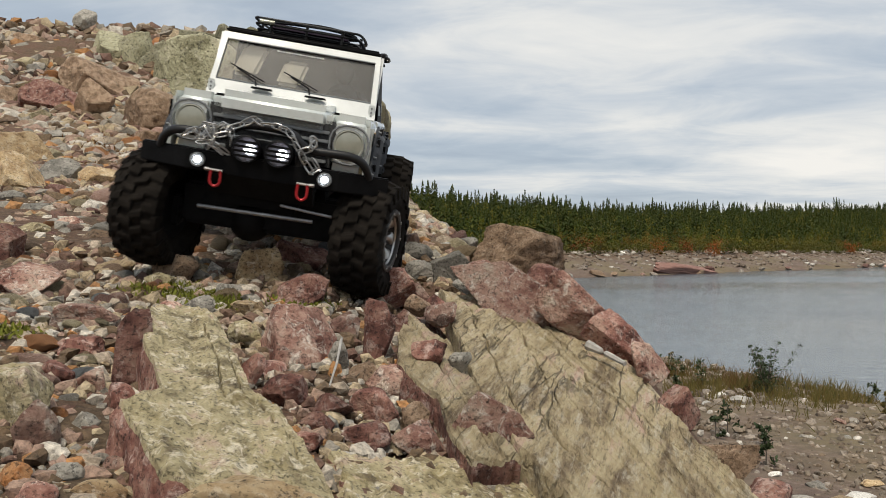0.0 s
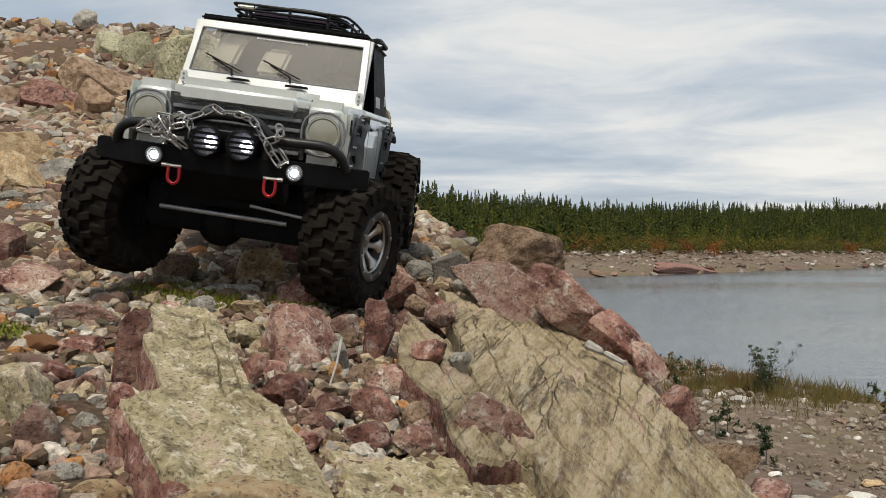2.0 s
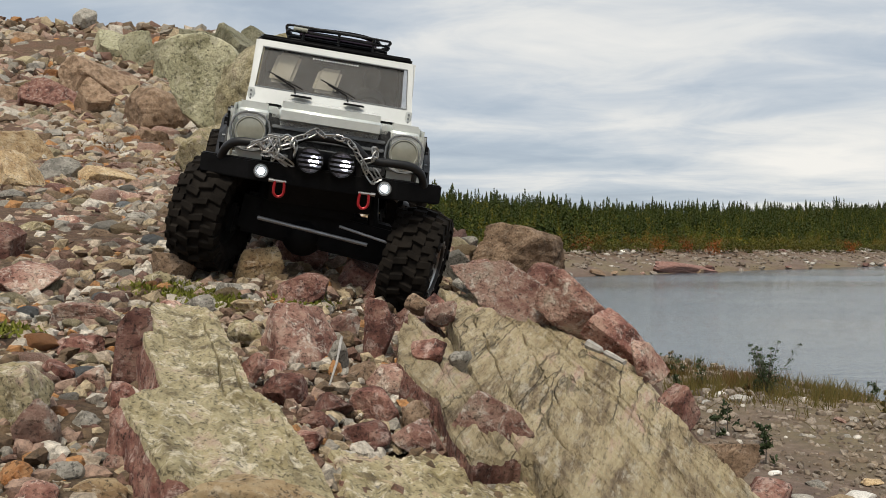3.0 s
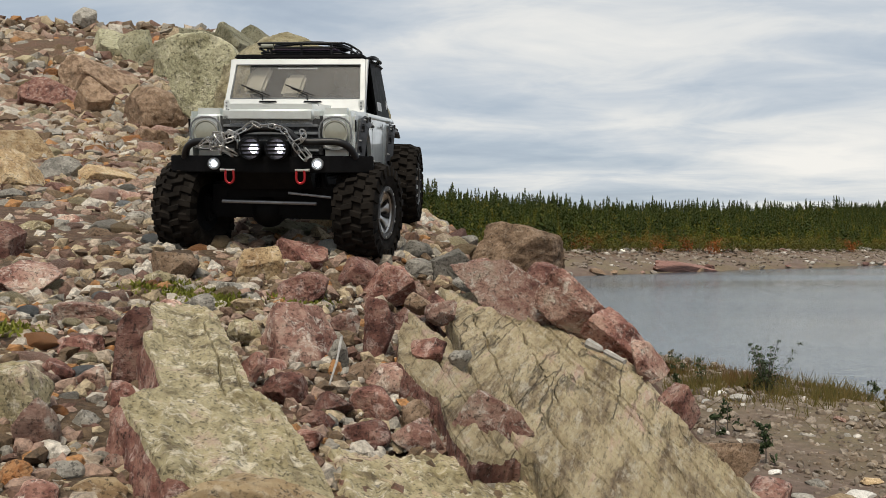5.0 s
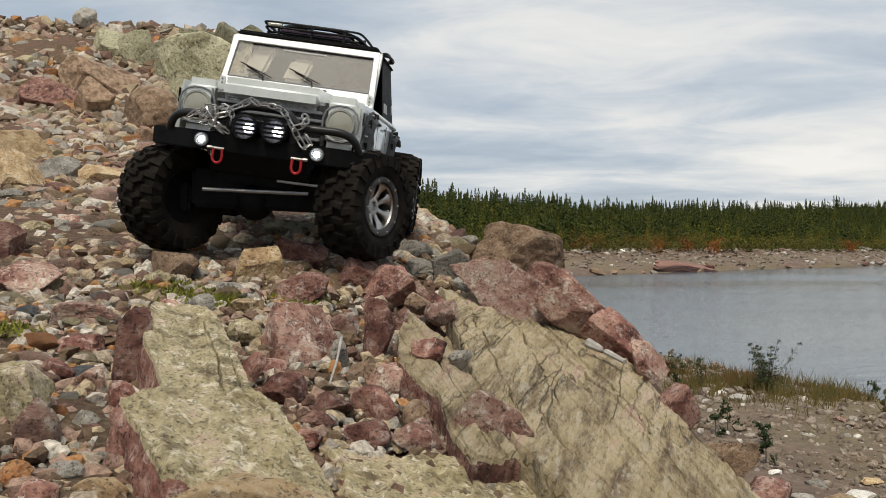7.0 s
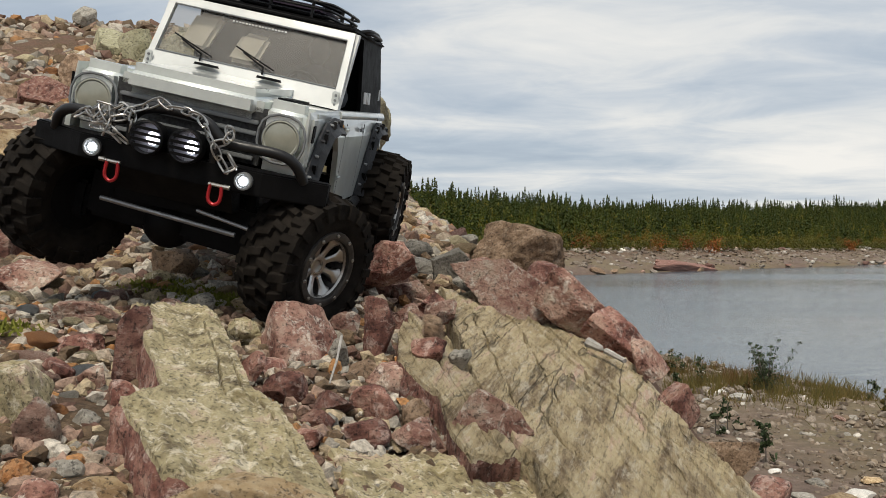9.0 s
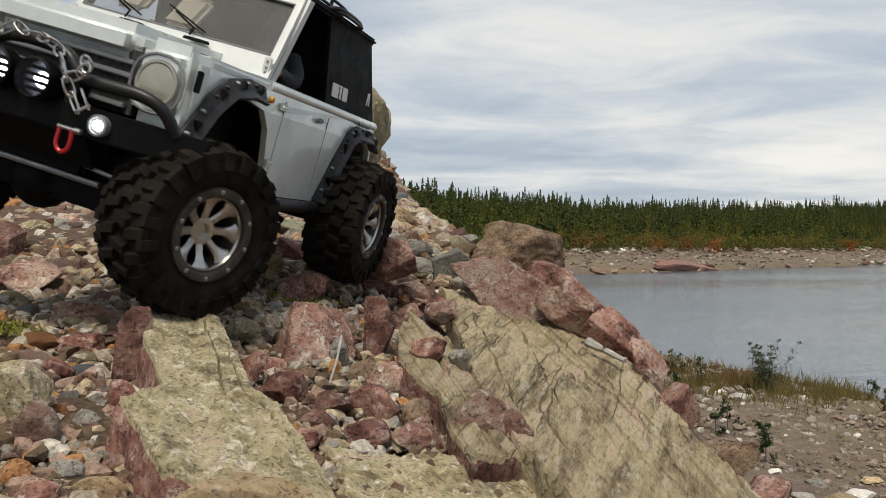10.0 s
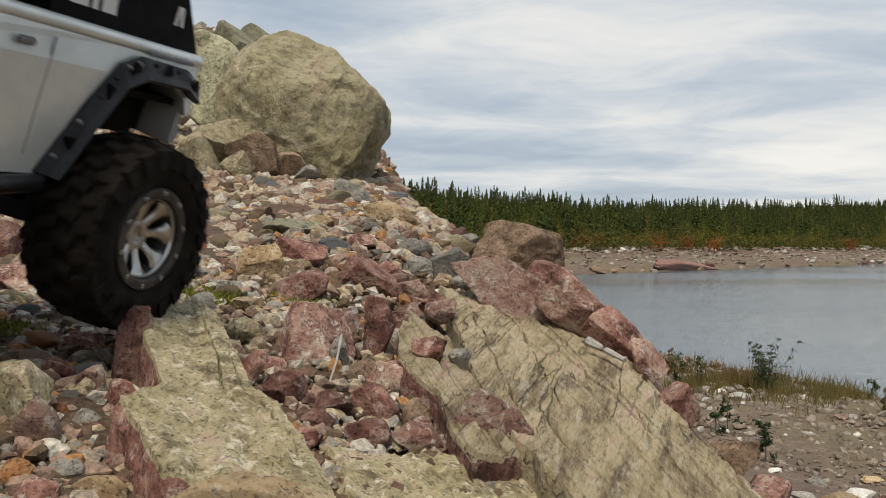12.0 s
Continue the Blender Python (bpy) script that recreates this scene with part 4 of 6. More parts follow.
def stem(name, tall, r0, r1, parent, mat):
    v, f = [], []
    for k in range(5):
        t = k / 4
        r = r0 + (r1 - r0) * t
        for a in range(6):
            v.append((r * math.cos(a * 1.047) + 0.03 * r0 * k, r * math.sin(a * 1.047), t * tall))
    for k in range(4):
        for a in range(6):
            b = (a + 1) % 6
            f.append((k * 6 + a, k * 6 + b, k * 6 + 6 + b, k * 6 + 6 + a))
    return mesh_object(name, v, f, mat, True, parent)


def forest():
    rng = np.random.default_rng(77)
    kinds = []
    for k in range(7):
        tree = new("spruce_tree")
        tall = 1.25 + 0.12 * k
        stem("trunk", tall * 0.95, 0.07, 0.015, tree, M_BARK)
        mesh_object("crown", *spruce_parts(50 + k, tall, 0.32 + 0.06 * (k % 3)), M_SPRUCE, False, tree)
        tagged(tree, "dark green spruce at the edge of the forest", "tree", "spruces along the far shore")
        kinds.append(tree)
    for k in range(3):
        tree = new("birch_tree")
        stem("trunk", 0.9, 0.03, 0.012, tree, M_BARK)
        mesh_object("crown", *leafy_parts(80 + k, 1.5, 0.8, 0.07, 320), M_BIRCH, False, tree)
        tagged(tree, "small birch turning yellow in the forest edge", "tree", "birches along the far shore")
        kinds.append(tree)
    for k in range(2):
        tree = new("autumn_shrub")
        stem("trunk", 0.4, 0.03, 0.015, tree, M_BARK)
        mesh_object("leaves", *leafy_parts(90 + k, 1.0, 1.25, 0.09, 300), M_ORANGE, False, tree)
        tagged(tree, "orange red autumn shrub on the far shore", "shrub", "autumn shrubs on the far shore")
        kinds.append(tree)

    def spot(back, t):
        """A place back metres behind the far shoreline, t along it."""
        return (-14 + 92 * t) - 0.707 * back, (31 + 92 * t) + 0.707 * back

    first = {}
    for i in range(250):
        row = i % 5
        if row < 3:
            kind, back = kinds[rng.integers(0, 7)], 9 + 7 * rng.random()
        elif row == 3:
            kind, back = kinds[7 + rng.integers(0, 3)], 7 + 5 * rng.random()
        else:
            kind, back = kinds[rng.integers(7, 12)], 5 + 3 * rng.random()
        x, y = spot(back, rng.random())
        m = pose(x, y, float(ground_z(x, y)) - 0.05, 0, 0, rng.random() * 360)
        if kind.name in first:
            copy_thing(kind, m)
        else:
            first[kind.name] = kind.matrix_world = m
    # the woods behind, too many to count
    v, f, n = [], [], 0
    shapes = [spruce_parts(200 + k, 1.7 + 0.14 * k, 0.34 + 0.06 * (k % 3)) for k in range(6)]
    for i in range(6000):
        x, y = spot(9 + 46 * rng.random() ** 0.9, rng.random() * 1.95 - 0.1)
        sv, sf = shapes[rng.integers(0, 6)]
        stand = noise.noise(Vector((x / 5, y / 5, 3.0)))
        grow = max(0.4, 0.78 + 0.75 * stand + 0.55 * rng.random() ** 2.5)
        turn = rng.random() * 6.3
        c, s = math.cos(turn) * grow, math.sin(turn) * grow
        a = np.array(sv)
        z = float(ground_z(x, y))
        v.append(np.stack([a[:, 0] * c - a[:, 1] * s + x, a[:, 0] * s + a[:, 1] * c + y, a[:, 2] * grow + z], 1))
        f += [tuple(q + n for q in face) for face in sf]
        n += len(sv)
    ob = mesh_object("woods", np.concatenate(v), f, M_SPRUCE)
    tagged(ob, "dense dark spruce forest behind the lake", "forest", kind="stuff")
    # broad-leaved trees that fill the woods between the spruces
    v, f, n = [], [], 0
    shapes = [leafy_parts(260 + k, 1.3 + 0.1 * k, 0.60, 0.085, 84) for k in range(6)]
    for i in range(4800):
        x, y = spot(8.5 + 42 * rng.random(), rng.random() * 1.95 - 0.1)
        sv, sf = shapes[rng.integers(0, 6)]
        stand = noise.noise(Vector((x / 5, y / 5, 3.0)))
        grow = max(0.4, 0.80 + 0.5 * stand + 0.3 * rng.random())
        v.append(np.array(sv) * grow + (x, y, float(ground_z(x, y)) - 0.1))
        f += [tuple(q + n for q in face) for face in sf]
        n += len(sv)
    ob = mesh_object("woods", np.concatenate(v), f, M_BROADLEAF)
    tagged(ob, "dense green and yellowing leafy woods behind the lake", "forest", kind="stuff")
    # brush that closes the forest edge
    v, f, n = [], [], 0
    shapes = [leafy_parts(300 + k, 0.8, 0.9, 0.10, 80) for k in range(5)]
    for i in range(2200):
        x, y = spot(5.6 + 27 * rng.random() ** 1.5, rng.random() * 1.3 - 0.1)
        sv, sf = shapes[rng.integers(0, 5)]
        grow = 0.6 + 0.7 * rng.random()
        v.append(np.array(sv) * grow + (x, y, float(ground_z(x, y)) - 0.1))
        f += [tuple(q + n for q in face) for face in sf]
        n += len(sv)
    ob = mesh_object("brush", np.concatenate(v), f, M_BRUSH)
    tagged(ob, "green and yellowing brush along the forest edge", "brush", kind="stuff")


forest()


def far_shore_stones():
    rng = np.random.default_rng(5)
    v, f, n = [], [], 0
    shapes = [rock_shape(700 + k, 1, 9, 0.4, 0.0)[0] for k in range(8)]
    faces0 = ball(1)[1]
    for i in range(6500):
        t, back = rng.random() * 0.8, 0.1 + 7.6 * rng.random() ** (0.6 if i % 3 else 0.2)
        x, y = (-14 + 92 * t) - 0.707 * back, (31 + 92 * t) + 0.707 * back
        s = 0.04 + 0.26 * rng.random() ** 4
        v.append(shapes[i % 8] * (s, s, s * 0.6) + (x, y, float(ground_z(x, y)) + s * 0.1))
        f += [tuple(q + n for q in face) for face in faces0]
        n += len(shapes[0])
    ob = mesh_object("shore_stones", np.concatenate(v), f, M_SHORE)
    tagged(ob, "pale stones strewn on the far shore", "stones", kind="stuff")


far_shore_stones()


def far_shore_rocks():
    rng = np.random.default_rng(61)
    rock("boulder", "maroon", (16.2, 63.0, -1.36), (8.5, 2.8, 0.95), (0, 3, 40), 811, "long low dark pinkish ledge at the far waterline", 0.3, 0.42, 4)
    for k in range(64):
        t, back = 0.12 + 0.6 * rng.random(), (5.6 + 2.6 * rng.random()) if k % 3 else 0.1 + 0.7 * rng.random()
        x, y = (-14 + 92 * t) - 0.707 * back, (31 + 92 * t) + 0.707 * back
        s = 0.28 + 0.6 * rng.random() ** 1.6
        tone = ("brown", "pink", "grey", "maroon", "white")[k % 5]
        rock("boulder", tone, (x, y, float(ground_z(x, y)) + 0.12 * s), (s * 1.5, s, s * 0.75), (0, 0, rng.random() * 360), 820 + k,
             {"pink": "pinkish grey", "brown": "tan brown", "maroon": "dark maroon", "grey": "grey", "white": "pale"}[tone] + " boulder on the far shore below the woods", 0.0, 0.42, 3,
             "boulders on the far shore")


far_shore_rocks()


def shore_plants():
    rng = np.random.default_rng(15)
    # willow bush at the near shore
    bush = new("willow_bush")
    wood, leaves, faces = [], [], []
    stems_v, stems_f = [], []
    for k in range(13):
        lean = rng.normal(size=2) * 0.12
        tall = 0.38 + 0.28 * rng.random()
        last = None
        for j in range(7):
            t = j / 6
            p = np.array([lean[0] * t * 1.4, lean[1] * t * 1.4, tall * t])
            r = 0.006 * (1 - t) + 0.0015
            b0 = len(stems_v)
            stems_v += [p + (r, 0, 0), p + (-r / 2, r, 0), p + (-r / 2, -r, 0)]
            if last is not None:
                for a in range(3):
                    c = (a + 1) % 3
                    stems_f.append((last + a, last + c, b0 + c, b0 + a))
            last = b0
            if j > 0:
                for q in range(int(30 - 20 * t)):
                    c = p + rng.normal(size=3) * np.array((0.045, 0.045, 0.03)) * (1.25 - t)
                    a, b = rng.normal(size=(2, 3))
                    a = a / np.linalg.norm(a) * (0.016 + 0.010 * rng.random())
                    b = b / np.linalg.norm(b) * 0.007
                    i = len(leaves)
                    leaves += [c - a, c + b, c + a, c - b]
                    faces.append((i, i + 1, i + 2, i + 3))
    mesh_object("branches", stems_v, stems_f, M_BARK, False, bush)
    mesh_object("leaves", leaves, faces, M_WILLOW, False, bush)
    bush.matrix_world = pose(3.55, 9.9, float(ground_z(3.55, 9.9)))
    tagged(bush, "small dark green willow bush on the near shore", "bush")
    # smaller plants beside it
    for x, y, s, shape in ((2.95, 10.3, 0.5, 0), (2.55, 9.9, 0.42, 0), (3.1, 9.2, 0.3, 1), (2.75, 11.0, 0.35, 1), (4.55, 9.5, 0.45, 0), (4.2, 8.6, 0.3, 1),
                           (2.2, 7.3, 0.34, 0), (2.36, 7.5, 0.40, 0), (2.5, 7.0, 0.30, 0), (2.05, 8.1, 0.36, 0), (2.4, 10.6, 0.55, 0), (2.68, 10.4, 0.6, 0), (2.25, 6.3, 0.28, 0)):
        plant = new("seedling")
        stem("stalk", 0.55 * s, 0.006, 0.002, plant, M_BARK)
        mesh_object("leaves", *leafy_parts(int(x * 100), 0.7 * s, 0.22 * s, 0.022, 110), M_WILLOW if shape == 0 else M_GRASS, False, plant)
        plant.matrix_world = pose(x, y, float(ground_z(x, y)))
        tagged(plant, "spindly seedling among shore grass", "plant", "seedlings on the near shore")
    # larger stones lying on the shore
    for k, (x, y, size) in enumerate(((3.04, 9.2, 0.26), (2.95, 9.6, 0.18), (2.62, 9.0, 0.14), (2.12, 5.3, 0.17), (2.3, 5.25, 0.22), (2.5, 5.4, 0.20), (2.42, 5.0, 0.15), (2.65, 5.3, 0.17),
                                      (2.35, 5.7, 0.16), (2.75, 5.8, 0.14), (2.2, 6.0, 0.12), (3.3, 7.4, 0.12), (3.6, 8.2, 0.13), (2.3, 8.6, 0.12))):
        tone = ("white", "grey", "pink", "grey", "tan")[k % 5] if k > 2 else "white"
        rock("stone", tone, (x, y, float(ground_z(x, y)) + size * 0.1), (size, size * 0.7, size * 0.4), (0, 0, 40 * k), 840 + k,
             {"white": "white", "grey": "grey", "pink": "pinkish", "tan": "tan"}[tone] + " stone lying on the lake shore", 0.1, 0.4, 4, "stones on the near shore")
    # dry grass along the water
    v, f = [], []
    for k in range(14000):
        t = rng.random()
        x = 1.7 + 3.6 * t + rng.normal() * 0.45
        y = 12.3 - 4.2 * t * 0.62 + rng.normal() * 0.8 - 0.6
        if (x - 3.2) * 0.951 + (y - 14) * 0.309 > -0.05 or noise.noise(Vector((x * 1.6, y * 1.6, 4))) < -0.05:
            continue
        z = float(ground_z(x, y))
        h = 0.05 + 0.20 * rng.random() ** 2
        a = rng.random() * 6.3
        d = np.array([math.cos(a), math.sin(a), 0])
        i = len(v)
        v += [np.array([x, y, z]) - d * 0.006, np.array([x, y, z]) + d * 0.006, np.array([x, y, z + h]) + d * h * 0.5 * rng.normal()]
        f.append((i, i + 1, i + 2))
    ob = mesh_object("shore_grass", v, f, M_GRASS)
    tagged(ob, "dry yellow green grass along the water", "grass", kind="stuff")


shore_plants()


def moss():
    """Low green and rusty tufts between the stones."""
    rng = np.random.default_rng(61)
    for name, mat, label, spots in (
            ("moss", M_MOSS, "green moss between the stones", ((-0.235, 0.83, 0.03), (-0.20, 0.80, 0.03), (-0.27, 0.86, 0.03), (-0.13, 0.84, 0.025), (-0.30, 0.60, 0.025),
                                                               (-0.75, 2.3, 0.10), (-0.62, 2.0, 0.05), (-1.1, 3.4, 0.12))),
            ("dry_moss", M_DRY, "rust brown dry moss on the bank", ((-0.82, 2.15, 0.13), (-0.70, 2.2, 0.10), (-0.45, 1.9, 0.10), (-0.52, 2.02, 0.08), (-1.2, 3.0, 0.15), (-0.98, 2.75, 0.18), (-0.86, 2.6, 0.15), (-1.0, 2.95, 0.14), (-0.28, 0.47, 0.03)))):
        v, f = [], []
        for cx, cy, r in spots:
            for k in range(420):
                x, y = cx + rng.normal() * r * 0.5, cy + rng.normal() * r * 0.5
                z = float(ground_z(x, y)) + 0.004 + 0.05 * r
                h = (0.003 + 0.06 * r) * rng.random()
                d = rng.normal(size=3) * (0.5, 0.5, 0.1)
                a = rng.random() * 6.3
                e = np.array([math.cos(a), math.sin(a), 0]) * (0.0012 + 0.012 * r)
                i = len(v)
                p = np.array([x, y, z])
                v += [p - e, p + e, p + d * h + (0, 0, h)]
                f.append((i, i + 1, i + 2))
        tagged(mesh_object(name, v, f, mat), label, "moss", kind="stuff")


M_MOSS = leaf_material("moss", [(0.06, 0.085, 0.015), (0.11, 0.13, 0.02), (0.16, 0.16, 0.03), (0.06, 0.085, 0.015)], 0.9)
M_DRY = leaf_material("dry_moss", [(0.13, 0.06, 0.02), (0.20, 0.11, 0.04), (0.10, 0.07, 0.03), (0.13, 0.06, 0.02)], 0.9)
moss()
# ---------------------------------------------------------------- the model truck
M_SILVER = plain("silver_paint", (0.70, 0.735, 0.71), 0.32, 0.35, 0.12, 18, 0.08, 0.8)
M_PALE = plain("pale_frame_paint", (0.56, 0.58, 0.57), 0.38, 0.0, 0.07, 18, 0.08, 0.2)
M_BLACK = plain("black_plastic", (0.004, 0.004, 0.0045), 0.6, 0.0, 0.3, 60, 0.3, 0.0, 0.12)
M_SATIN = plain("satin_black_tube", (0.012, 0.012, 0.013), 0.40, 0.0, 0.25, 60, 0.15, 0.0, 0.35)
M_FLARE = plain("flare_plastic", (0.026, 0.027, 0.030), 0.55, 0.0, 0.3, 80, 0.3, 0.0, 0.3)
M_TYRE = plain("dusty_rubber", (0.0125, 0.0100, 0.0078), 0.88, 0.0, 0.45, 50, 0.5, 0.0, 0.15)
M_CHROME = plain("satin_aluminium", (0.50, 0.48, 0.45), 0.32, 1.0, 0.12, 60, 0.1)
M_STEEL = plain("steel_wire", (0.50, 0.49, 0.47), 0.35, 1.0, 0.2, 80, 0.1)
M_RING = plain("dark_beadlock", (0.075, 0.07, 0.065), 0.45, 0.6, 0.35, 70, 0.2)
M_RED = plain("red_anodised", (0.42, 0.02, 0.025), 0.35, 0.3, 0.2, 60, 0.1)
M_ROD = plain("grey_rod", (0.30, 0.30, 0.30), 0.45, 0.7, 0.2, 60, 0.1)
M_LENS = plain("clear_headlight", (0.33, 0.33, 0.27), 0.14, 0.2, 0.10, 60, 0.1, 0.6)
M_CREAM = plain("cream_seat", (0.80, 0.74, 0.58), 0.6, 0.0, 0.1, 30, 0.1)
M_AMBER = plain("amber_plastic", (0.55, 0.27, 0.02), 0.3)
M_CLOTH = plain("dark_grey_figure", (0.022, 0.025, 0.032), 0.8)
M_SKIN = plain("brown_figure", (0.30, 0.15, 0.08), 0.7)
M_WHITE_INK = plain("white_decal", (0.75, 0.76, 0.75), 0.45)
M_STRAP = plain("yellow_strap", (0.42, 0.40, 0.05), 0.6)
M_PURPLE = plain("dark_purple_bag", (0.030, 0.016, 0.036), 0.7)
M_MESH = plain("grille_mesh", (0.035, 0.036, 0.037), 0.6, 0, 0.6, 300, 0.9)
M_SLAT = plain("grey_slat", (0.20, 0.21, 0.215), 0.42, 0.2, 0.1, 30, 0.1)


def glow(name, strength):
    m, n, b = material(name)
    b.inputs["Base Color"].default_value = (0.8, 0.82, 0.85, 1)
    b.inputs["Emission Color"].default_value = (0.93, 0.96, 1.0, 1)
    b.inputs["Emission Strength"].default_value = strength
    return m


M_LED = glow("lit_led", 14.0)
M_LED_DIM = plain("lamp_reflector", (0.30, 0.30, 0.36), 0.25, 0.6)


def glass_material():
    m, n, b = material("smoky_glass")
    b.inputs["Base Color"].default_value = (0.55, 0.56, 0.56, 1)
    b.inputs["Roughness"].default_value = 0.28
    b.inputs["Alpha"].default_value = 0.30
    b.inputs["Specular IOR Level"].default_value = 0.25
    n.link(n.ramp(n.noise(n.add("ShaderNodeTexCoord").outputs["Object"], 25, 6.0, 0.7), [(0.3, (0.15, 0.148, 0.143)), (0.7, (0.215, 0.21, 0.20))]),
           b.inputs["Base Color"])
    return m


M_GLASS = glass_material()


def box_bm(x0, x1, y0, y1, z0, z1, bevel=0.0, seg=2, bm=None):
    out = bm or bmesh.new()
    made = bmesh.ops.create_cube(out, size=1)["verts"]
    for v in made:
        v.co = ((x0 + x1) / 2 + v.co.x * (x1 - x0), (y0 + y1) / 2 + v.co.y * (y1 - y0), (z0 + z1) / 2 + v.co.z * (z1 - z0))
    if bevel:
        edges = list({e for v in made for e in v.link_edges})
        bmesh.ops.bevel(out, geom=edges, offset=bevel, segments=seg, affect="EDGES", clamp_overlap=True)
    return out


def prism_bm(outline, a, b, plane="xz", bevel=0.0, bm=None, ya=None):
    """An outline extruded between a and b along the third axis."""
    out = bm or bmesh.new()

    def at(p, c):
        return (p[0], c, p[1]) if plane == "xz" else (p[0], p[1], c) if plane == "xy" else (c, p[0], p[1])
    one = [out.verts.new(at(p, a)) for p in outline]
    two = [out.verts.new(at(p, b)) for p in outline]
    faces = [out.faces.new(one), out.faces.new(two[::-1])]
    for i in range(len(one)):
        j = (i + 1) % len(one)
        faces.append(out.faces.new((one[j], one[i], two[i], two[j])))
    bmesh.ops.recalc_face_normals(out, faces=faces)
    if bevel:
        edges = [e for e in {e for f in faces[:2] for e in f.edges}]
        bmesh.ops.bevel(out, geom=edges, offset=bevel, segments=2, affect="EDGES", clamp_overlap=True)
    return out


def tube_bm(path, r, sides=8, bm=None, closed=False, smooth_steps=0):
    out = bm or bmesh.new()
    pts = [Vector(p) for p in path]
    for _ in range(smooth_steps):
        fine_pts = [] if closed else [pts[0]]
        for i in range(len(pts) - (0 if closed else 1)):
            p, q = pts[i], pts[(i + 1) % len(pts)]
            fine_pts += [p.lerp(q, 0.25), p.lerp(q, 0.75)]
        if not closed:
            fine_pts.append(pts[-1])
        pts = fine_pts
    rings, n = [], len(pts)
    side = None
    for i, p in enumerate(pts):
        a = pts[(i - 1) % n] if closed or i else p
        b = pts[(i + 1) % n] if closed or i < n - 1 else p
        d = (b - a).normalized()
        if side is None:
            side = d.orthogonal().normalized()
        side = (side - d * side.dot(d)).normalized()
        up = d.cross(side)
        rings.append([out.verts.new(p + r * (math.cos(t) * side + math.sin(t) * up)) for t in [2 * math.pi * k / sides for k in range(sides)]])
    for i in range(n if closed else n - 1):
        one, two = rings[i], rings[(i + 1) % n]
        shift = 0
        if closed and i == n - 1:
            shift = min(range(sides), key=lambda s: (one[0].co - two[s].co).length)
        for k in range(sides):
            j = (k + 1) % sides
            out.faces.new((one[k], one[j], two[(j + shift) % sides], two[(k + shift) % sides]))
    if not closed:
        out.faces.new(rings[0][::-1])
        out.faces.new(rings[-1])
    return out


def lathe_bm(profile, steps=32, axis="y", centre=(0, 0, 0), bm=None, caps=True):
    """profile: (along, radius) pairs turned about an axis."""
    out = bm or bmesh.new()
    rings = []
    for along, r in profile:
        ring = []
        for k in range(steps):
            a = 2 * math.pi * k / steps
            c, s = r * math.cos(a), r * math.sin(a)
            p = (c, along, s) if axis == "y" else (along, c, s)
            ring.append(out.verts.new(Vector(p) + Vector(centre)))
        rings.append(ring)
    for one, two in zip(rings, rings[1:]):
        for k in range(steps):
            j = (k + 1) % steps
            out.faces.new((one[k], one[j], two[j], two[k]))
    if caps and profile[0][1] > 1e-5:
        out.faces.new(rings[0][::-1])
    if caps and profile[-1][1] > 1e-5:
        out.faces.new(rings[-1])
    bmesh.ops.recalc_face_normals(out, faces=out.faces[:])
    return out


def part(name, bm, mat, parent, label="", smooth=False):
    me = bpy.data.meshes.new(name)
    bm.to_mesh(me)
    bm.free()
    me.materials.append(mat)
    if smooth:
        me.shade_smooth()
        me.set_sharp_from_angle(angle=radians(38))
    ob = new(name, me)
    ob.parent = parent
    if label:
        ob["label"] = label
    return ob


def screen_x(z):
    """The raked plane of the windscreen."""
    return 0.1944 - (z - 0.0745) * 0.512


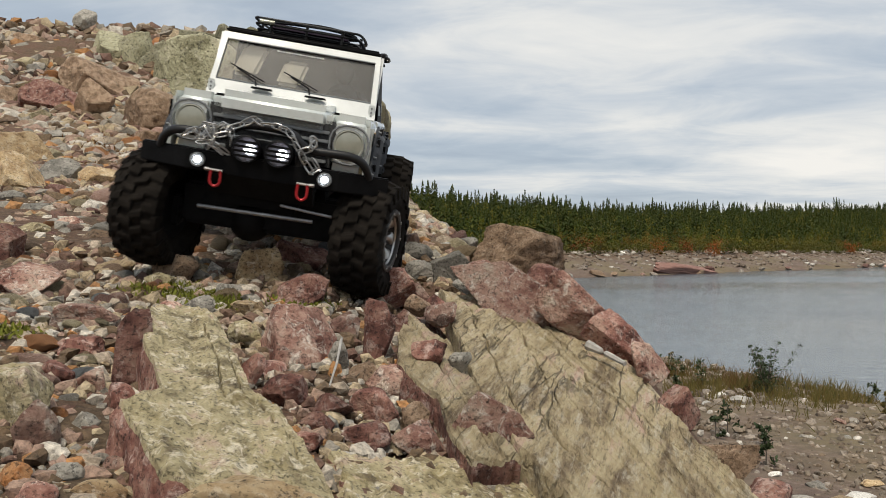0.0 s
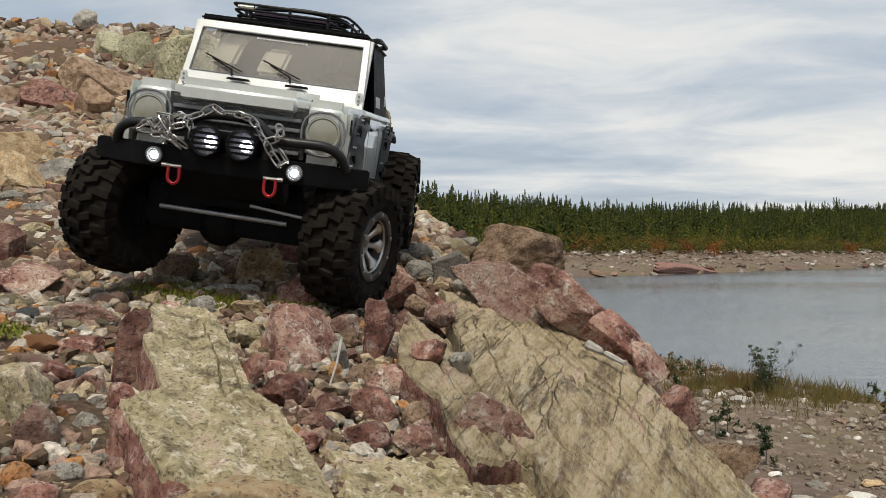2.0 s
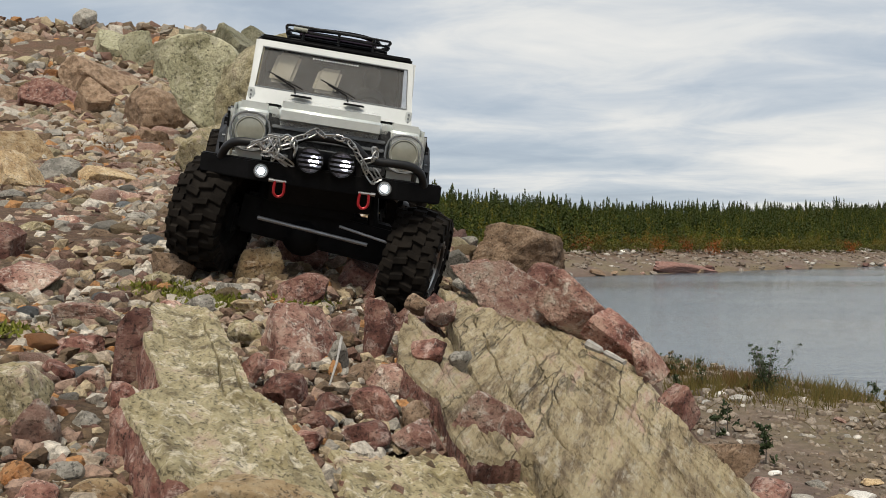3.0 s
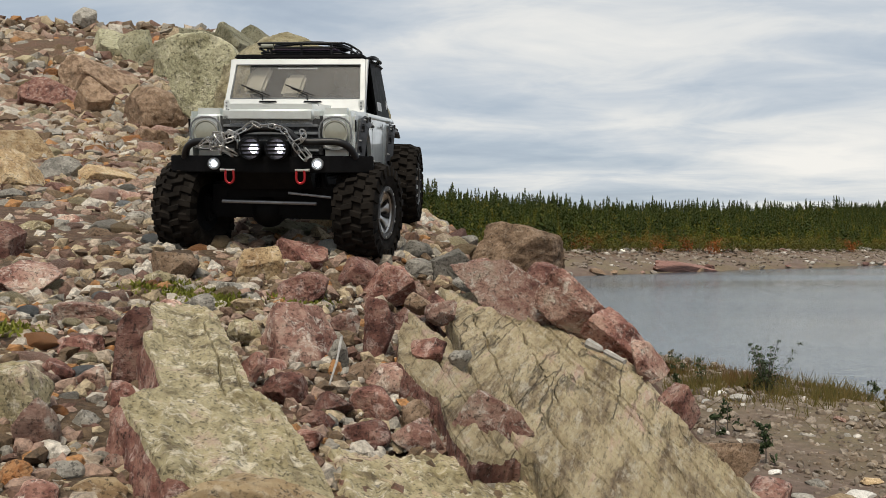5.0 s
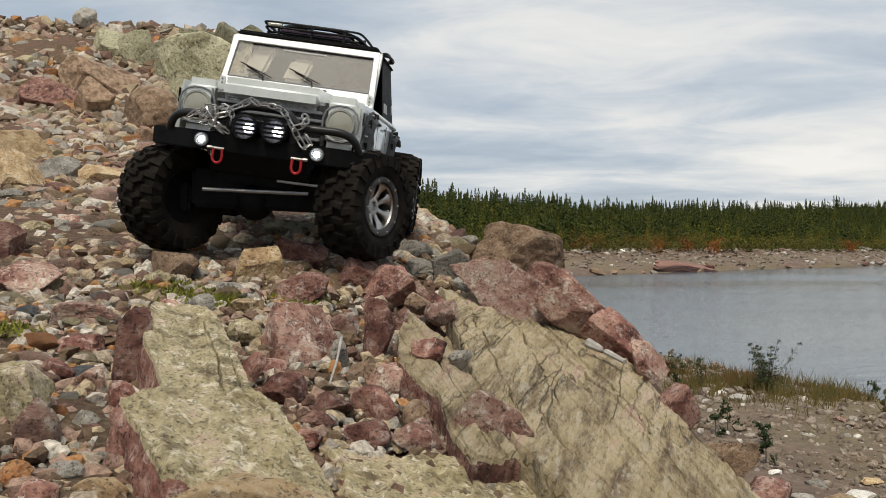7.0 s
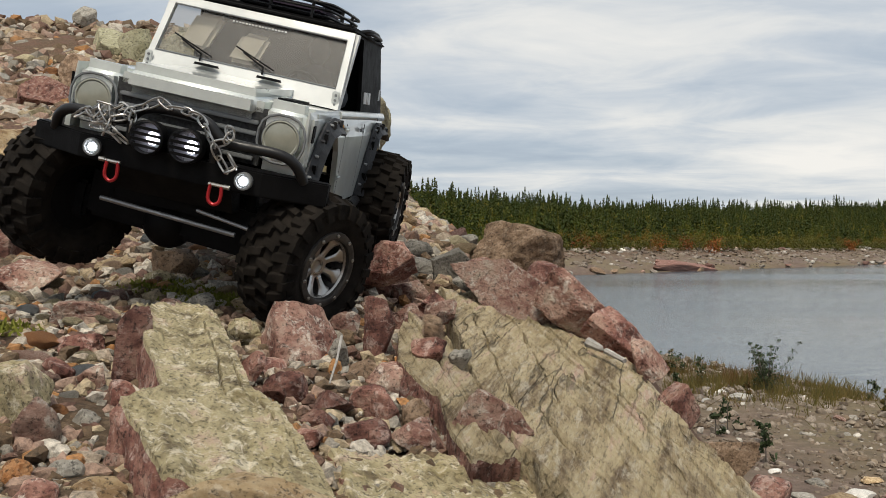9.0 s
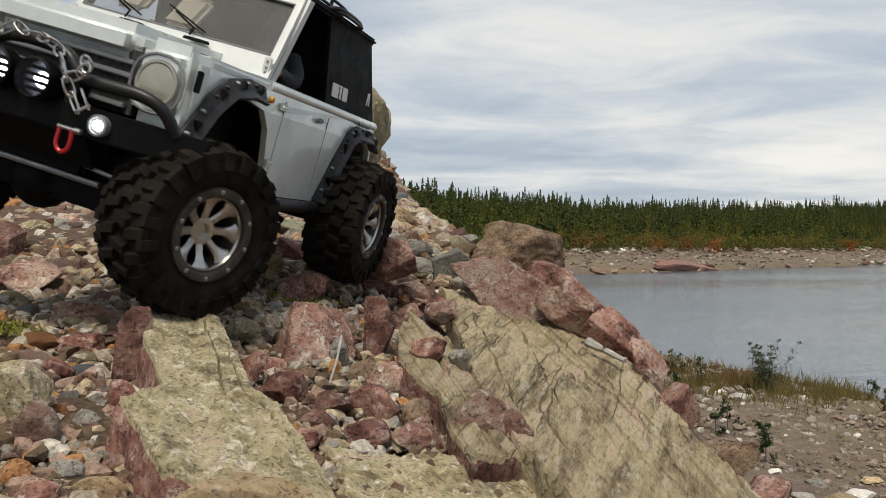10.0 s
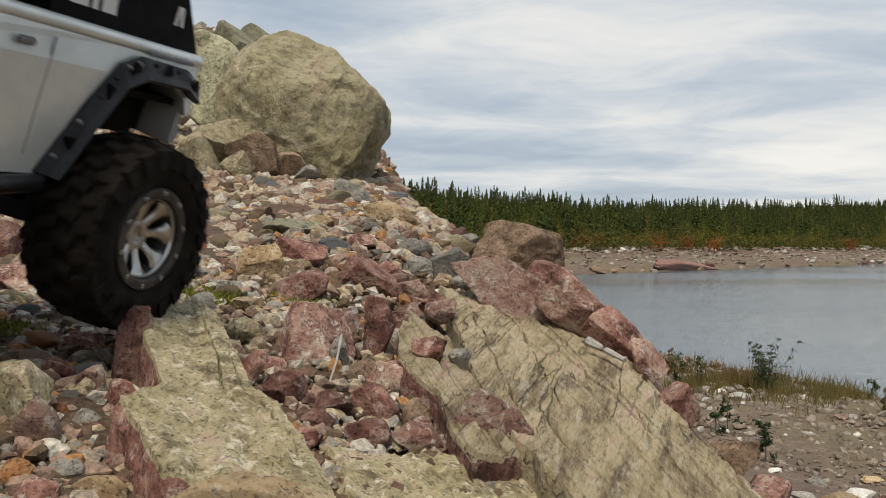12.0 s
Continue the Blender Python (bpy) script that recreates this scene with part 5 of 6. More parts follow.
def build_truck():
    truck = new("model_truck")
    tagged(truck, "silver radio controlled off-road model truck with big knobbly tyres", "toy truck")
    arch_f = [(0.173, -0.0205), (0.180, 0.004), (0.190, 0.030), (0.204, 0.043), (0.235, 0.047), (0.262, 0.043), (0.280, 0.029), (0.300, 0.004)]
    arch_r = [(-0.053, 0.026), (-0.047, 0.036), (-0.034, 0.043), (0.006, 0.043), (0.020, 0.037), (0.034, 0.014), (0.055, -0.0205)]
    outline = ([(-0.056, 0.026)] + arch_r + arch_f + [(0.312, 0.004), (0.312, 0.0635), (0.200, 0.0665), (-0.056, 0.0665)])
    for s in (1, -1):
        side = prism_bm(outline, s * 0.0925, s * 0.0975, "xz")
        for v in side.verts:
            if v.co.z > 0.06 and abs(v.co.y) > 0.095:
                v.co.y -= s * 0.004
        ob = part("side_panel", side, M_SILVER, truck)
        # the rolled shoulder along the belt line
        part("belt_roll", tube_bm([(0.196, s * 0.0918, 0.0620), (0.188, s * 0.0922, 0.0624), (-0.050, s * 0.0922, 0.0624), (-0.056, s * 0.0918, 0.0620)], 0.0043, 12), M_SILVER, ob, smooth=True)
        # door lines, hinges, handle
        for x in (0.170, 0.077):
            part("door_gap", box_bm(x - 0.0003, x + 0.0003, s * 0.0968, s * 0.0977, -0.010, 0.055), M_SLAT, ob)
        for z in (0.0500, 0.0055):
            hinge = box_bm(0.168, 0.181, s * 0.0972, s * 0.0995, z - 0.0035, z + 0.0035, 0.0012)
            for k in (0.1705, 0.1745, 0.1785):
                lathe_bm([(s * 0.0990, 0.0012), (s * 0.1003, 0.0009)], 8, "y", (k, 0, z), hinge)
            part("hinge", hinge, M_SILVER, ob, "silver door hinge with rivets")
        part("door_handle", box_bm(0.091, 0.104, s * 0.0972, s * 0.1000, 0.0475, 0.0520, 0.0012), M_SLAT, ob, "grey door handle")
        part("marker_lamp", lathe_bm([(s * 0.0968, 0.0029), (s * 0.0992, 0.0023), (s * 0.0998, 0.0)], 14, "y", (0.1965, 0, 0.0525)), M_AMBER, ob,
             "amber side marker")
        part("wing_vent", box_bm(0.300, 0.308, s * 0.0972, s * 0.0982, 0.040, 0.054, 0.001), M_BLACK, ob, "dark oval wing vent")
        trim = bmesh.new()
        box_bm(-0.045, 0.000, s * 0.0965, s * 0.0980, 0.0588, 0.0615, 0.0005, 1, trim)
        part("trim_strip", trim, M_SLAT, ob)
        # headlight block and wing top
        block = box_bm(0.284, 0.3145, min(s * 0.0525, s * 0.0972), max(s * 0.0525, s * 0.0972), 0.012, 0.0675, 0.0095, 5)
        wing = part("front_wing", block, M_SILVER, truck, smooth=True)
        part("wing_top", box_bm(0.197, 0.290, min(s * 0.050, s * 0.0950), max(s * 0.050, s * 0.0950), 0.056, 0.0655, 0.003, 2), M_SILVER, wing, smooth=True)
        part("side_vent", box_bm(0.203, 0.262, min(s * 0.0515, s * 0.068), max(s * 0.0515, s * 0.068), 0.0640, 0.0680, 0.0015), M_BLACK, wing,
             "black slot beside the bonnet")
        bez = bmesh.new()
        tube_bm([(0.3148, s * 0.0757 + a * 0.0185, 0.0385 + b * 0.0185) for a, b in ((-1, -1), (1, -1), (1, 1), (-1, 1))], 0.0011, 6, bez, True, 2)
        lamp = part("headlight", lathe_bm([(0.3135, 0.0148), (0.3158, 0.0146), (0.3160, 0.0136), (0.3153, 0.0126), (0.3160, 0.0080), (0.3164, 0.0040), (0.3165, 0.0)],
                                          28, "x", (0, s * 0.0757, 0.0385)), M_LENS, truck, "round clear headlight", True)
        part("bezel", bez, M_SLAT, lamp, smooth=True)
        rim_bm = tube_bm([(0.3152, s * 0.0757 + 0.0148 * math.cos(a), 0.0385 + 0.0148 * math.sin(a)) for a in np.arange(0, 6.28, 0.262)], 0.0007, 5, None, True)
        part("ring", rim_bm, M_SLAT, lamp, smooth=True)
    # bonnet with a rounded lip, higher than the wings
    bonnet = box_bm(0.186, 0.3185, -0.0570, 0.0570, 0.0500, 0.0755, 0.0085, 5)
    for v in bonnet.verts:
        v.co.z -= max(0, v.co.x - 0.2) * 0.03
    hood = part("bonnet", bonnet, M_SILVER, truck, smooth=True)
    grille = part("grille", box_bm(0.304, 0.3100, -0.0600, 0.0600, 0.014, 0.0585), M_MESH, truck, "black mesh grille with grey slats")
    for z in (0.0190, 0.0290, 0.0385, 0.0470):
        part("slat", box_bm(0.3095, 0.3140, -0.0560, 0.0560, z - 0.0017, z + 0.0017, 0.0008), M_SLAT, grille)
    # windscreen frame
    frame_bm = bmesh.new()

    def screen_quad(y0, z0, y1, z1, y2, z2, y3, z3):
        """A bar lying in the plane of the windscreen."""
        front = [frame_bm.verts.new((screen_x(z) + 0.0025, y, z)) for y, z in ((y0, z0), (y1, z1), (y2, z2), (y3, z3))]
        back = [frame_bm.verts.new((screen_x(z) - 0.0025, y, z)) for y, z in ((y0, z0), (y1, z1), (y2, z2), (y3, z3))]
        fs = [frame_bm.faces.new(front), frame_bm.faces.new(back[::-1])]
        for i in range(4):
            j = (i + 1) % 4
            fs.append(frame_bm.faces.new((front[j], front[i], back[i], back[j])))
        bmesh.ops.recalc_face_normals(frame_bm, faces=fs)

    screen_quad(-0.0915, 0.0665, 0.0915, 0.0665, 0.0905, 0.0850, -0.0905, 0.0850)
    screen_quad(-0.0878, 0.1290, 0.0878, 0.1290, 0.0872, 0.1370, -0.0872, 0.1370)
    screen_quad(-0.0905, 0.0850, -0.0840, 0.0850, -0.0815, 0.1290, -0.0878, 0.1290)
    screen_quad(0.0905, 0.0850, 0.0840, 0.0850, 0.0815, 0.1290, 0.0878, 0.1290)
    frame_ob = part("windscreen_frame", frame_bm, M_PALE, truck, "pale grey windscreen frame")
    pane = bmesh.new()
    vs = [pane.verts.new((screen_x(z) + 0.0005, y, z)) for y, z in ((-0.0842, 0.0848), (0.0842, 0.0848), (0.0817, 0.1292), (-0.0817, 0.1292))]
    pane.faces.new(vs)
    ext = bmesh.ops.extrude_face_region(pane, geom=pane.faces[:])
    for v in ext["geom"]:
        if isinstance(v, bmesh.types.BMVert):
            v.co.x -= 0.0012
    part("windscreen", pane, M_GLASS, truck, "dusty smoky windscreen")
    gasket = tube_bm([(screen_x(z) + 0.0028, y, z) for y, z in ((-0.0842, 0.0848), (0.0842, 0.0848), (0.0817, 0.1292), (-0.0817, 0.1292))], 0.0008, 5, None, True)
    part("gasket", gasket, M_SLAT, frame_ob)
    ink = bmesh.new()
    for k in range(17):
        y = -0.026 + 0.0031 * k
        h = 0.0012 if k % 4 else 0.0017
        z = 0.1245
        box_bm(screen_x(z) + 0.0009, screen_x(z) + 0.0015, y, y + 0.0017, z - h / 2, z + h / 2, 0, 1, ink)
    part("decal", ink, M_WHITE_INK, frame_ob, "white printed strip across the windscreen")
    for s in (1, -1):
        plate = bmesh.new()
        box_bm(screen_x(0.0745) + 0.0022, screen_x(0.0745) + 0.0042, s * 0.0870 - 0.0035, s * 0.0870 + 0.0035, 0.0680, 0.0825, 0.0009, 2, plate)
        bracket = part("hinge_bracket", plate, M_PALE, frame_ob)
        dots = bmesh.new()
        for z in (0.0705, 0.0745, 0.0790):
            lathe_bm([(screen_x(0.0745) + 0.0040, 0.0014), (screen_x(0.0745) + 0.0050, 0.0011)], 8, "x", (0, s * 0.0870, z), dots)
        part("bolt", dots, M_SLAT, bracket)
    # wipers with their dark air vents
    for y in (-0.036, 0.022):
        wiper = tube_bm([(0.1985, y - 0.004, 0.0830), (screen_x(0.090) + 0.005, y - 0.006, 0.0890), (screen_x(0.099) + 0.004, y - 0.028, 0.0985)], 0.0009, 6)
        tube_bm([(screen_x(0.103) + 0.004, y - 0.036, 0.1025), (screen_x(0.088) + 0.0035, y + 0.004, 0.0880)], 0.0007, 5, wiper)
        ob = part("wiper", wiper, M_BLACK, truck)
        part("vent", lathe_bm([(0, 0.004), (0.0022, 0.0036), (0.0024, 0.0)], 16, "y"), M_BLACK, ob, "oval black air vent")
        vent_ob = ob.children[0]
        vent_ob.matrix_local = pose(0.1995, y + 0.003, 0.0795, 78, 0, 0) @ Matrix.Diagonal((0.9, 1, 1, 1))
        vent_ob.data.transform(Matrix.Diagonal((3.0, 1, 1.0, 1)) @ Matrix.Rotation(0, 4, "Y"))
        vent_ob.matrix_local = pose(0.1990, y + 0.003, 0.0790, 90, 0, 90)
    # roof, rear hard top
    roof = box_bm(-0.016, 0.1655, -0.0860, 0.0860, 0.1365, 0.1430, 0.0025, 3)
    part("roof", roof, M_BLACK, truck, "black roof panel", True)
    for s in (1, -1):
        bm = prism_bm([(0.079, 0.0665), (-0.055, 0.0665), (-0.010, 0.1365), (0.099, 0.1365)], s * 0.0870, s * 0.0905, "xz")
        for v in bm.verts:
            v.co.y -= s * (v.co.z - 0.0665) * 0.10
        quarter = part("quarter_panel", bm, M_BLACK, truck, "black rear quarter panel with white decals")
        for u0, w0, u1, w1, lean in ((0.0690, 0.0745, 0.0535, 0.0865, 0.001), (0.0505, 0.0745, 0.0460, 0.0868, 0.001), (0.0425, 0.0745, 0.0305, 0.0865, 0.001),
                                     (-0.0235, 0.0800, -0.0262, 0.0920, -0.002), (-0.0300, 0.0800, -0.0328, 0.0920, 0.002)):
            decal = prism_bm([(u0, w0), (u1, w0), (u1 + lean, w1), (u0 + lean, w1)], s * 0.0906, s * 0.0912, "xz")
            for v in decal.verts:
                v.co.y -= s * (v.co.z - 0.0665) * 0.10
            part("logo", decal, M_WHITE_INK, quarter, "white block decal")
        rail = tube_bm([(0.105, s * 0.080, 0.1425), (0.098, s * 0.089, 0.1465), (0.040, s * 0.089, 0.1455), (0.030, s * 0.080, 0.1425)], 0.0020, 7, None, False, 2)
        tube_bm([(0.100, s * 0.084, 0.1425), (0.093, s * 0.093, 0.1430), (0.045, s * 0.093, 0.1420), (0.038, s * 0.084, 0.1420)], 0.0016, 7, rail, False, 2)
        part("side_rail", rail, M_SATIN, truck, "bent black roof side rail", True)
        pillar = prism_bm([(0.192, 0.0665), (0.184, 0.0665), (0.154, 0.1365), (0.162, 0.1365)], s * 0.0875, s * 0.0905, "xz")
        part("pillar", pillar, M_PALE, truck)
    back = bmesh.new()
    vs = [back.verts.new(p) for p in ((-0.054, -0.088, 0.0665), (-0.054, 0.088, 0.0665), (-0.010, 0.081, 0.1365), (-0.010, -0.081, 0.1365))]
    back.faces.new(vs)
    ext = bmesh.ops.extrude_face_region(back, geom=back.faces[:])
    for v in ext["geom"]:
        if isinstance(v, bmesh.types.BMVert):
            v.co.x += 0.004
    part("rear_screen", back, M_BLACK, truck)
    part("tailgate", box_bm(-0.058, -0.053, -0.0935, 0.0935, 0.004, 0.0665, 0.002), M_SILVER, truck)
    part("rear_bumper", box_bm(-0.074, -0.056, -0.085, 0.085, 0.004, 0.018, 0.003), M_BLACK, truck)
    # inside
    part("cabin_floor", box_bm(-0.05, 0.185, -0.088, 0.088, 0.030, 0.034), M_BLACK, truck)
    part("bulkhead", box_bm(0.052, 0.056, -0.082, 0.082, 0.034, 0.135), M_BLACK, truck)
    part("dashboard", box_bm(0.165, 0.186, -0.086, 0.086, 0.034, 0.072, 0.004), M_BLACK, truck)
    for y, low, top in ((-0.058, 0.092, 0.127), (-0.008, 0.088, 0.117)):
        seat = box_bm(0.130, 0.142, y - 0.013, y + 0.014, low, top, 0.004, 3)
        for v in seat.verts:
            v.co.x += screen_x(v.co.z) - 0.152
        for v in seat.verts:
            v.co.y += (v.co.z - 0.1) * 0.25
        part("seat", seat, M_CREAM, truck, "cream seat back")
    for y in (-0.045, 0.045):
        part("seat_base", box_bm(0.085, 0.125, y - 0.02, y + 0.02, 0.034, 0.056, 0.005, 3), M_BLACK, truck)
    part("steering_wheel", tube_bm([(0.158 + 0.006 * math.sin(a), 0.045 + 0.016 * math.cos(a), 0.078 + 0.015 * math.sin(a)) for a in np.arange(0, 6.28, 0.4)],
                                   0.0018, 6, None, True), M_BLACK, truck, smooth=True)
    # arches: riveted flares
    flare_f = [(0.306, 0.002), (0.284, 0.031), (0.265, 0.0455), (0.240, 0.0495), (0.218, 0.0482)]
    flare_r = [(0.0555, -0.0205), (0.0350, 0.016), (0.0215, 0.039), (0.0065, 0.0455), (-0.034, 0.0455), (-0.050, 0.038)]
    for path, centre in ((flare_f, (0.240, -0.03)), (flare_r, (0.0, -0.03))):
        for s in (1, -1):
            fl = bmesh.new()
            rows = []
            for p in path:
                d = Vector((p[0] - centre[0], p[1] - centre[1])).normalized()
                o = (p[0] + d.x * 0.0115, p[1] + d.y * 0.0115)
                m = (p[0] + d.x * 0.0040, p[1] + d.y * 0.0040)
                rows.append([fl.verts.new(q) for q in ((o[0], s * 0.0978, o[1]), (o[0], s * 0.0995, o[1]), (m[0], s * 0.1035, m[1]), (p[0], s * 0.1075, p[1]),
                                                       (p[0] - d.x * 0.002, s * 0.1060, p[1] - d.y * 0.002), (p[0], s * 0.0970, p[1]))])
            fs = []
            for one, two in zip(rows, rows[1:]):
                for k in range(6):
                    j = (k + 1) % 6
                    fs.append(fl.faces.new((one[k], one[j], two[j], two[k])))
            fs += [fl.faces.new(rows[0][::-1]), fl.faces.new(rows[-1])]
            bmesh.ops.recalc_face_normals(fl, faces=fs)
            flare = part("fender_flare", fl, M_FLARE, truck, "black plastic fender flare with rivets")
            for i in range(len(path) - 1):
                for q in (0.25, 0.75):
                    p = Vector(path[i]).lerp(Vector(path[i + 1]), q)
                    d = (p - Vector(centre)).normalized()
                    o = p + d * 0.0088
                    part("rivet", lathe_bm([(s * 0.1000, 0.0015), (s * 0.1032, 0.0011)], 8, "y", (o.x, 0, o.y)), M_FLARE if i % 2 else M_SLAT, flare)
            # shade of the pockets between the rivets, put on as black wedges
            for i in range(len(path) - 1):
                p = Vector(path[i]).lerp(Vector(path[i + 1]), 0.5)
                d = (p - Vector(centre)).normalized()
                t = (Vector(path[i + 1]) - Vector(path[i])).normalized()
                o = p + d * 0.0080
                pts = [o - t * 0.004 - d * 0.0030, o + t * 0.004 - d * 0.0030, o + d * 0.0030]
                part("pocket", prism_bm([(q.x, q.y) for q in pts], s * 0.1010, s * 0.1042, "xz"), M_BLACK, flare)
    # front end
    plan = [(0.300, -0.118), (0.312, -0.119), (0.334, -0.072), (0.338, -0.030), (0.338, 0.030), (0.334, 0.072), (0.312, 0.119), (0.300, 0.118), (0.312, 0.06), (0.312, -0.06)]
    bumper = part("front_bumper", prism_bm(plan, -0.0065, 0.0125, "xy", 0.0012), M_BLACK, truck, "black steel front bumper")
    part("skid_plate", prism_bm([(0.310, -0.0065), (0.334, -0.0065), (0.318, -0.026), (0.300, -0.026)], -0.05, 0.05, "xz"), M_BLACK, bumper)
    hoop = [(0.318, 0.100, 0.010), (0.326, 0.095, 0.0225), (0.331, 0.083, 0.0290), (0.334, 0.060, 0.0285), (0.335, 0.040, 0.0280), (0.336, 0.033, 0.0330),
            (0.336, 0.026, 0.0405), (0.336, 0.012, 0.0435)]
    hoop = hoop + [(x, -y, z) for x, y, z in hoop[::-1]]
    bar = part("bull_bar", tube_bm(hoop, 0.0042, 10, None, False, 2), M_SATIN, truck, "bent black tube bull bar", True)
    for y in (-0.033, 0.033):
        part("upright", tube_bm([(0.334, y, 0.010), (0.336, y, 0.032)], 0.0036, 8), M_SATIN, bar, smooth=True)
    part("winch", lathe_bm([(-0.03, 0.009), (0.03, 0.009)], 16, "y", (0.322, 0, 0.021)), M_BLACK, truck, smooth=True)
    for y in (-0.0150, 0.0150):
        shell = lathe_bm([(0.332, 0.0), (0.332, 0.0095), (0.338, 0.0128), (0.3495, 0.0132), (0.3505, 0.0118), (0.3440, 0.0112), (0.3440, 0.0)], 26, "x", (0, y, 0.0205))
        lamp = part("spot_lamp", shell, M_BLACK, truck, "round black spot lamp, lit", True)
        part("reflector", lathe_bm([(0.3442, 0.0111), (0.3446, 0.0)], 22, "x", (0, y, 0.0205)), M_LED_DIM, lamp)
        part("bulb", lathe_bm([(0.3446, 0.0050), (0.3475, 0.0037), (0.3478, 0.0)], 14, "x", (0, y + 0.0035, 0.0205)), M_LED, lamp, "glowing white bulb")
        for dz in (-0.0066, -0.0022, 0.0022, 0.0066):
            half = math.sqrt(0.0118 ** 2 - dz ** 2)
            part("guard_bar", box_bm(0.3488, 0.3504, y - half, y + half, 0.0205 + dz - 0.0011, 0.0205 + dz + 0.0011), M_BLACK, lamp)
    for y in (-0.0595, 0.0595):
        shell = lathe_bm([(0.330, 0.0068), (0.3395, 0.0068), (0.3398, 0.0054), (0.3380, 0.0050), (0.3380, 0.0)], 20, "x", (0, y, 0.0035))
        lamp = part("bumper_lamp", shell, M_SLAT, bumper, "small round bumper lamp, lit", True)
        part("bulb", lathe_bm([(0.3382, 0.0034), (0.3402, 0.0026), (0.3405, 0.0)], 14, "x", (0, y, 0.0035)), M_LED, lamp, "glowing white bulb")
    for y in (-0.0407, 0.0407):
        u = [(0.341, y - 0.0042, -0.0030), (0.341, y - 0.0050, -0.0100), (0.341, y - 0.0046, -0.0160), (0.341, y, -0.0192), (0.341, y + 0.0046, -0.0160),
             (0.341, y + 0.0050, -0.0100), (0.341, y + 0.0042, -0.0030)]
        shackle = part("shackle", tube_bm(u, 0.0014, 7, None, False, 2), M_RED, truck, "red tow shackle", True)
        s = 1 if y > 0 else -1
        pin = tube_bm([(0.341, y - 0.006, -0.0035), (0.341, y + 0.006, -0.0035)], 0.0014, 7)
        tube_bm([(0.341, y + s * 0.0062, -0.0035), (0.341, y + s * 0.0105, -0.0035)], 0.0019, 8, pin)
        part("pin", pin, M_CHROME, shackle)
    # chain wound round the bull bar
    rng = np.random.default_rng(9)
    links = bmesh.new()

    def link(p, q, flip):
        p, q = Vector(p), Vector(q)
        d = (q - p).normalized()
        a = d.orthogonal().normalized()
        a = (Matrix.Rotation(flip, 3, d) @ a)
        c, h, wide = (p + q) / 2, (q - p).length * 0.68, 0.0028
        pts = [c + d * h * math.cos(t) * (1.0) + a * wide * math.copysign(abs(math.sin(t)) ** 0.6, math.sin(t)) for t in np.arange(0, 6.2, 0.63)]
        tube_bm(pts, 0.00085, 5, links, True)

    strands = [[(0.340, -0.071, 0.028), (0.342, -0.058, 0.036), (0.343, -0.050, 0.029), (0.344, -0.046, 0.018), (0.343, -0.040, 0.012)],
               [(0.341, -0.066, 0.031), (0.343, -0.056, 0.024), (0.343, -0.048, 0.033), (0.344, -0.040, 0.041), (0.343, -0.030, 0.036), (0.343, -0.030, 0.022)],
               [(0.342, -0.040, 0.034), (0.341, -0.022, 0.043), (0.341, -0.012, 0.0485), (0.342, -0.004, 0.0455), (0.341, 0.006, 0.0475), (0.341, 0.020, 0.043),
                (0.344, 0.030, 0.033)],
               [(0.343, -0.074, 0.024), (0.345, -0.066, 0.033), (0.345, -0.060, 0.027), (0.346, -0.055, 0.034), (0.345, -0.047, 0.026), (0.345, -0.052, 0.017)],
               [(0.345, -0.056, 0.038), (0.346, -0.048, 0.037), (0.346, -0.043, 0.028), (0.345, -0.036, 0.031), (0.345, -0.034, 0.040)],
               [(0.343, 0.028, 0.033), (0.345, 0.036, 0.024), (0.345, 0.041, 0.016), (0.345, 0.047, 0.008), (0.344, 0.053, 0.013), (0.344, 0.046, 0.020)],
               [(0.344, 0.034, 0.026), (0.345, 0.042, 0.030), (0.345, 0.047, 0.037), (0.344, 0.043, 0.040), (0.344, 0.048, 0.033)],
               [(0.344, -0.060, 0.020), (0.345, -0.050, 0.022), (0.345, -0.040, 0.019), (0.344, -0.032, 0.014)]]
    for strand in strands:
        pts = [Vector(p) for p in strand]
        run = [pts[0]]
        for p, q in zip(pts, pts[1:]):
            count = max(1, round((q - p).length / 0.0082))
            run += [p.lerp(q, (k + 1) / count) + Vector(rng.normal(size=3) * 0.0009) for k in range(count)]
        for k, (p, q) in enumerate(zip(run, run[1:])):
            link(p, q, k * 1.57 + rng.normal() * 0.3)
    part("chain", links, M_STEEL, truck, "tangled steel chain on the bull bar", True)
    # roof rack and its load
    corners = [(0.012, 0.058), (0.150, 0.058), (0.150, -0.058), (0.012, -0.058)]
    rack_bm = bmesh.new()
    for z, grow in ((0.1490, 0.0), (0.1570, 0.003), (0.1650, 0.005)):
        ring = []
        for (x0, y0), (x1, y1) in zip(corners, corners[1:] + corners[:1]):
            for t in (0.08, 0.92):
                ring.append((x0 + (x1 - x0) * t + math.copysign(grow, x0 + (x1 - x0) * t - 0.08), (y0 + (y1 - y0) * t) * (1 + grow * 12), z))
        tube_bm(ring, 0.0019, 7, rack_bm, True, 2)
    rack = part("roof_rack", rack_bm, M_SATIN, truck, "black tube roof rack carrying a coiled hose", True)
    for x, y in ((0.15, 0.04), (0.15, 0.0), (0.15, -0.04), (0.012, 0.04), (0.012, -0.04), (0.05, 0.058), (0.10, 0.058), (0.05, -0.058), (0.10, -0.058)):
        part("post", tube_bm([(x, y, 0.1425), (x, y, 0.165)], 0.0017, 6), M_SATIN, rack)
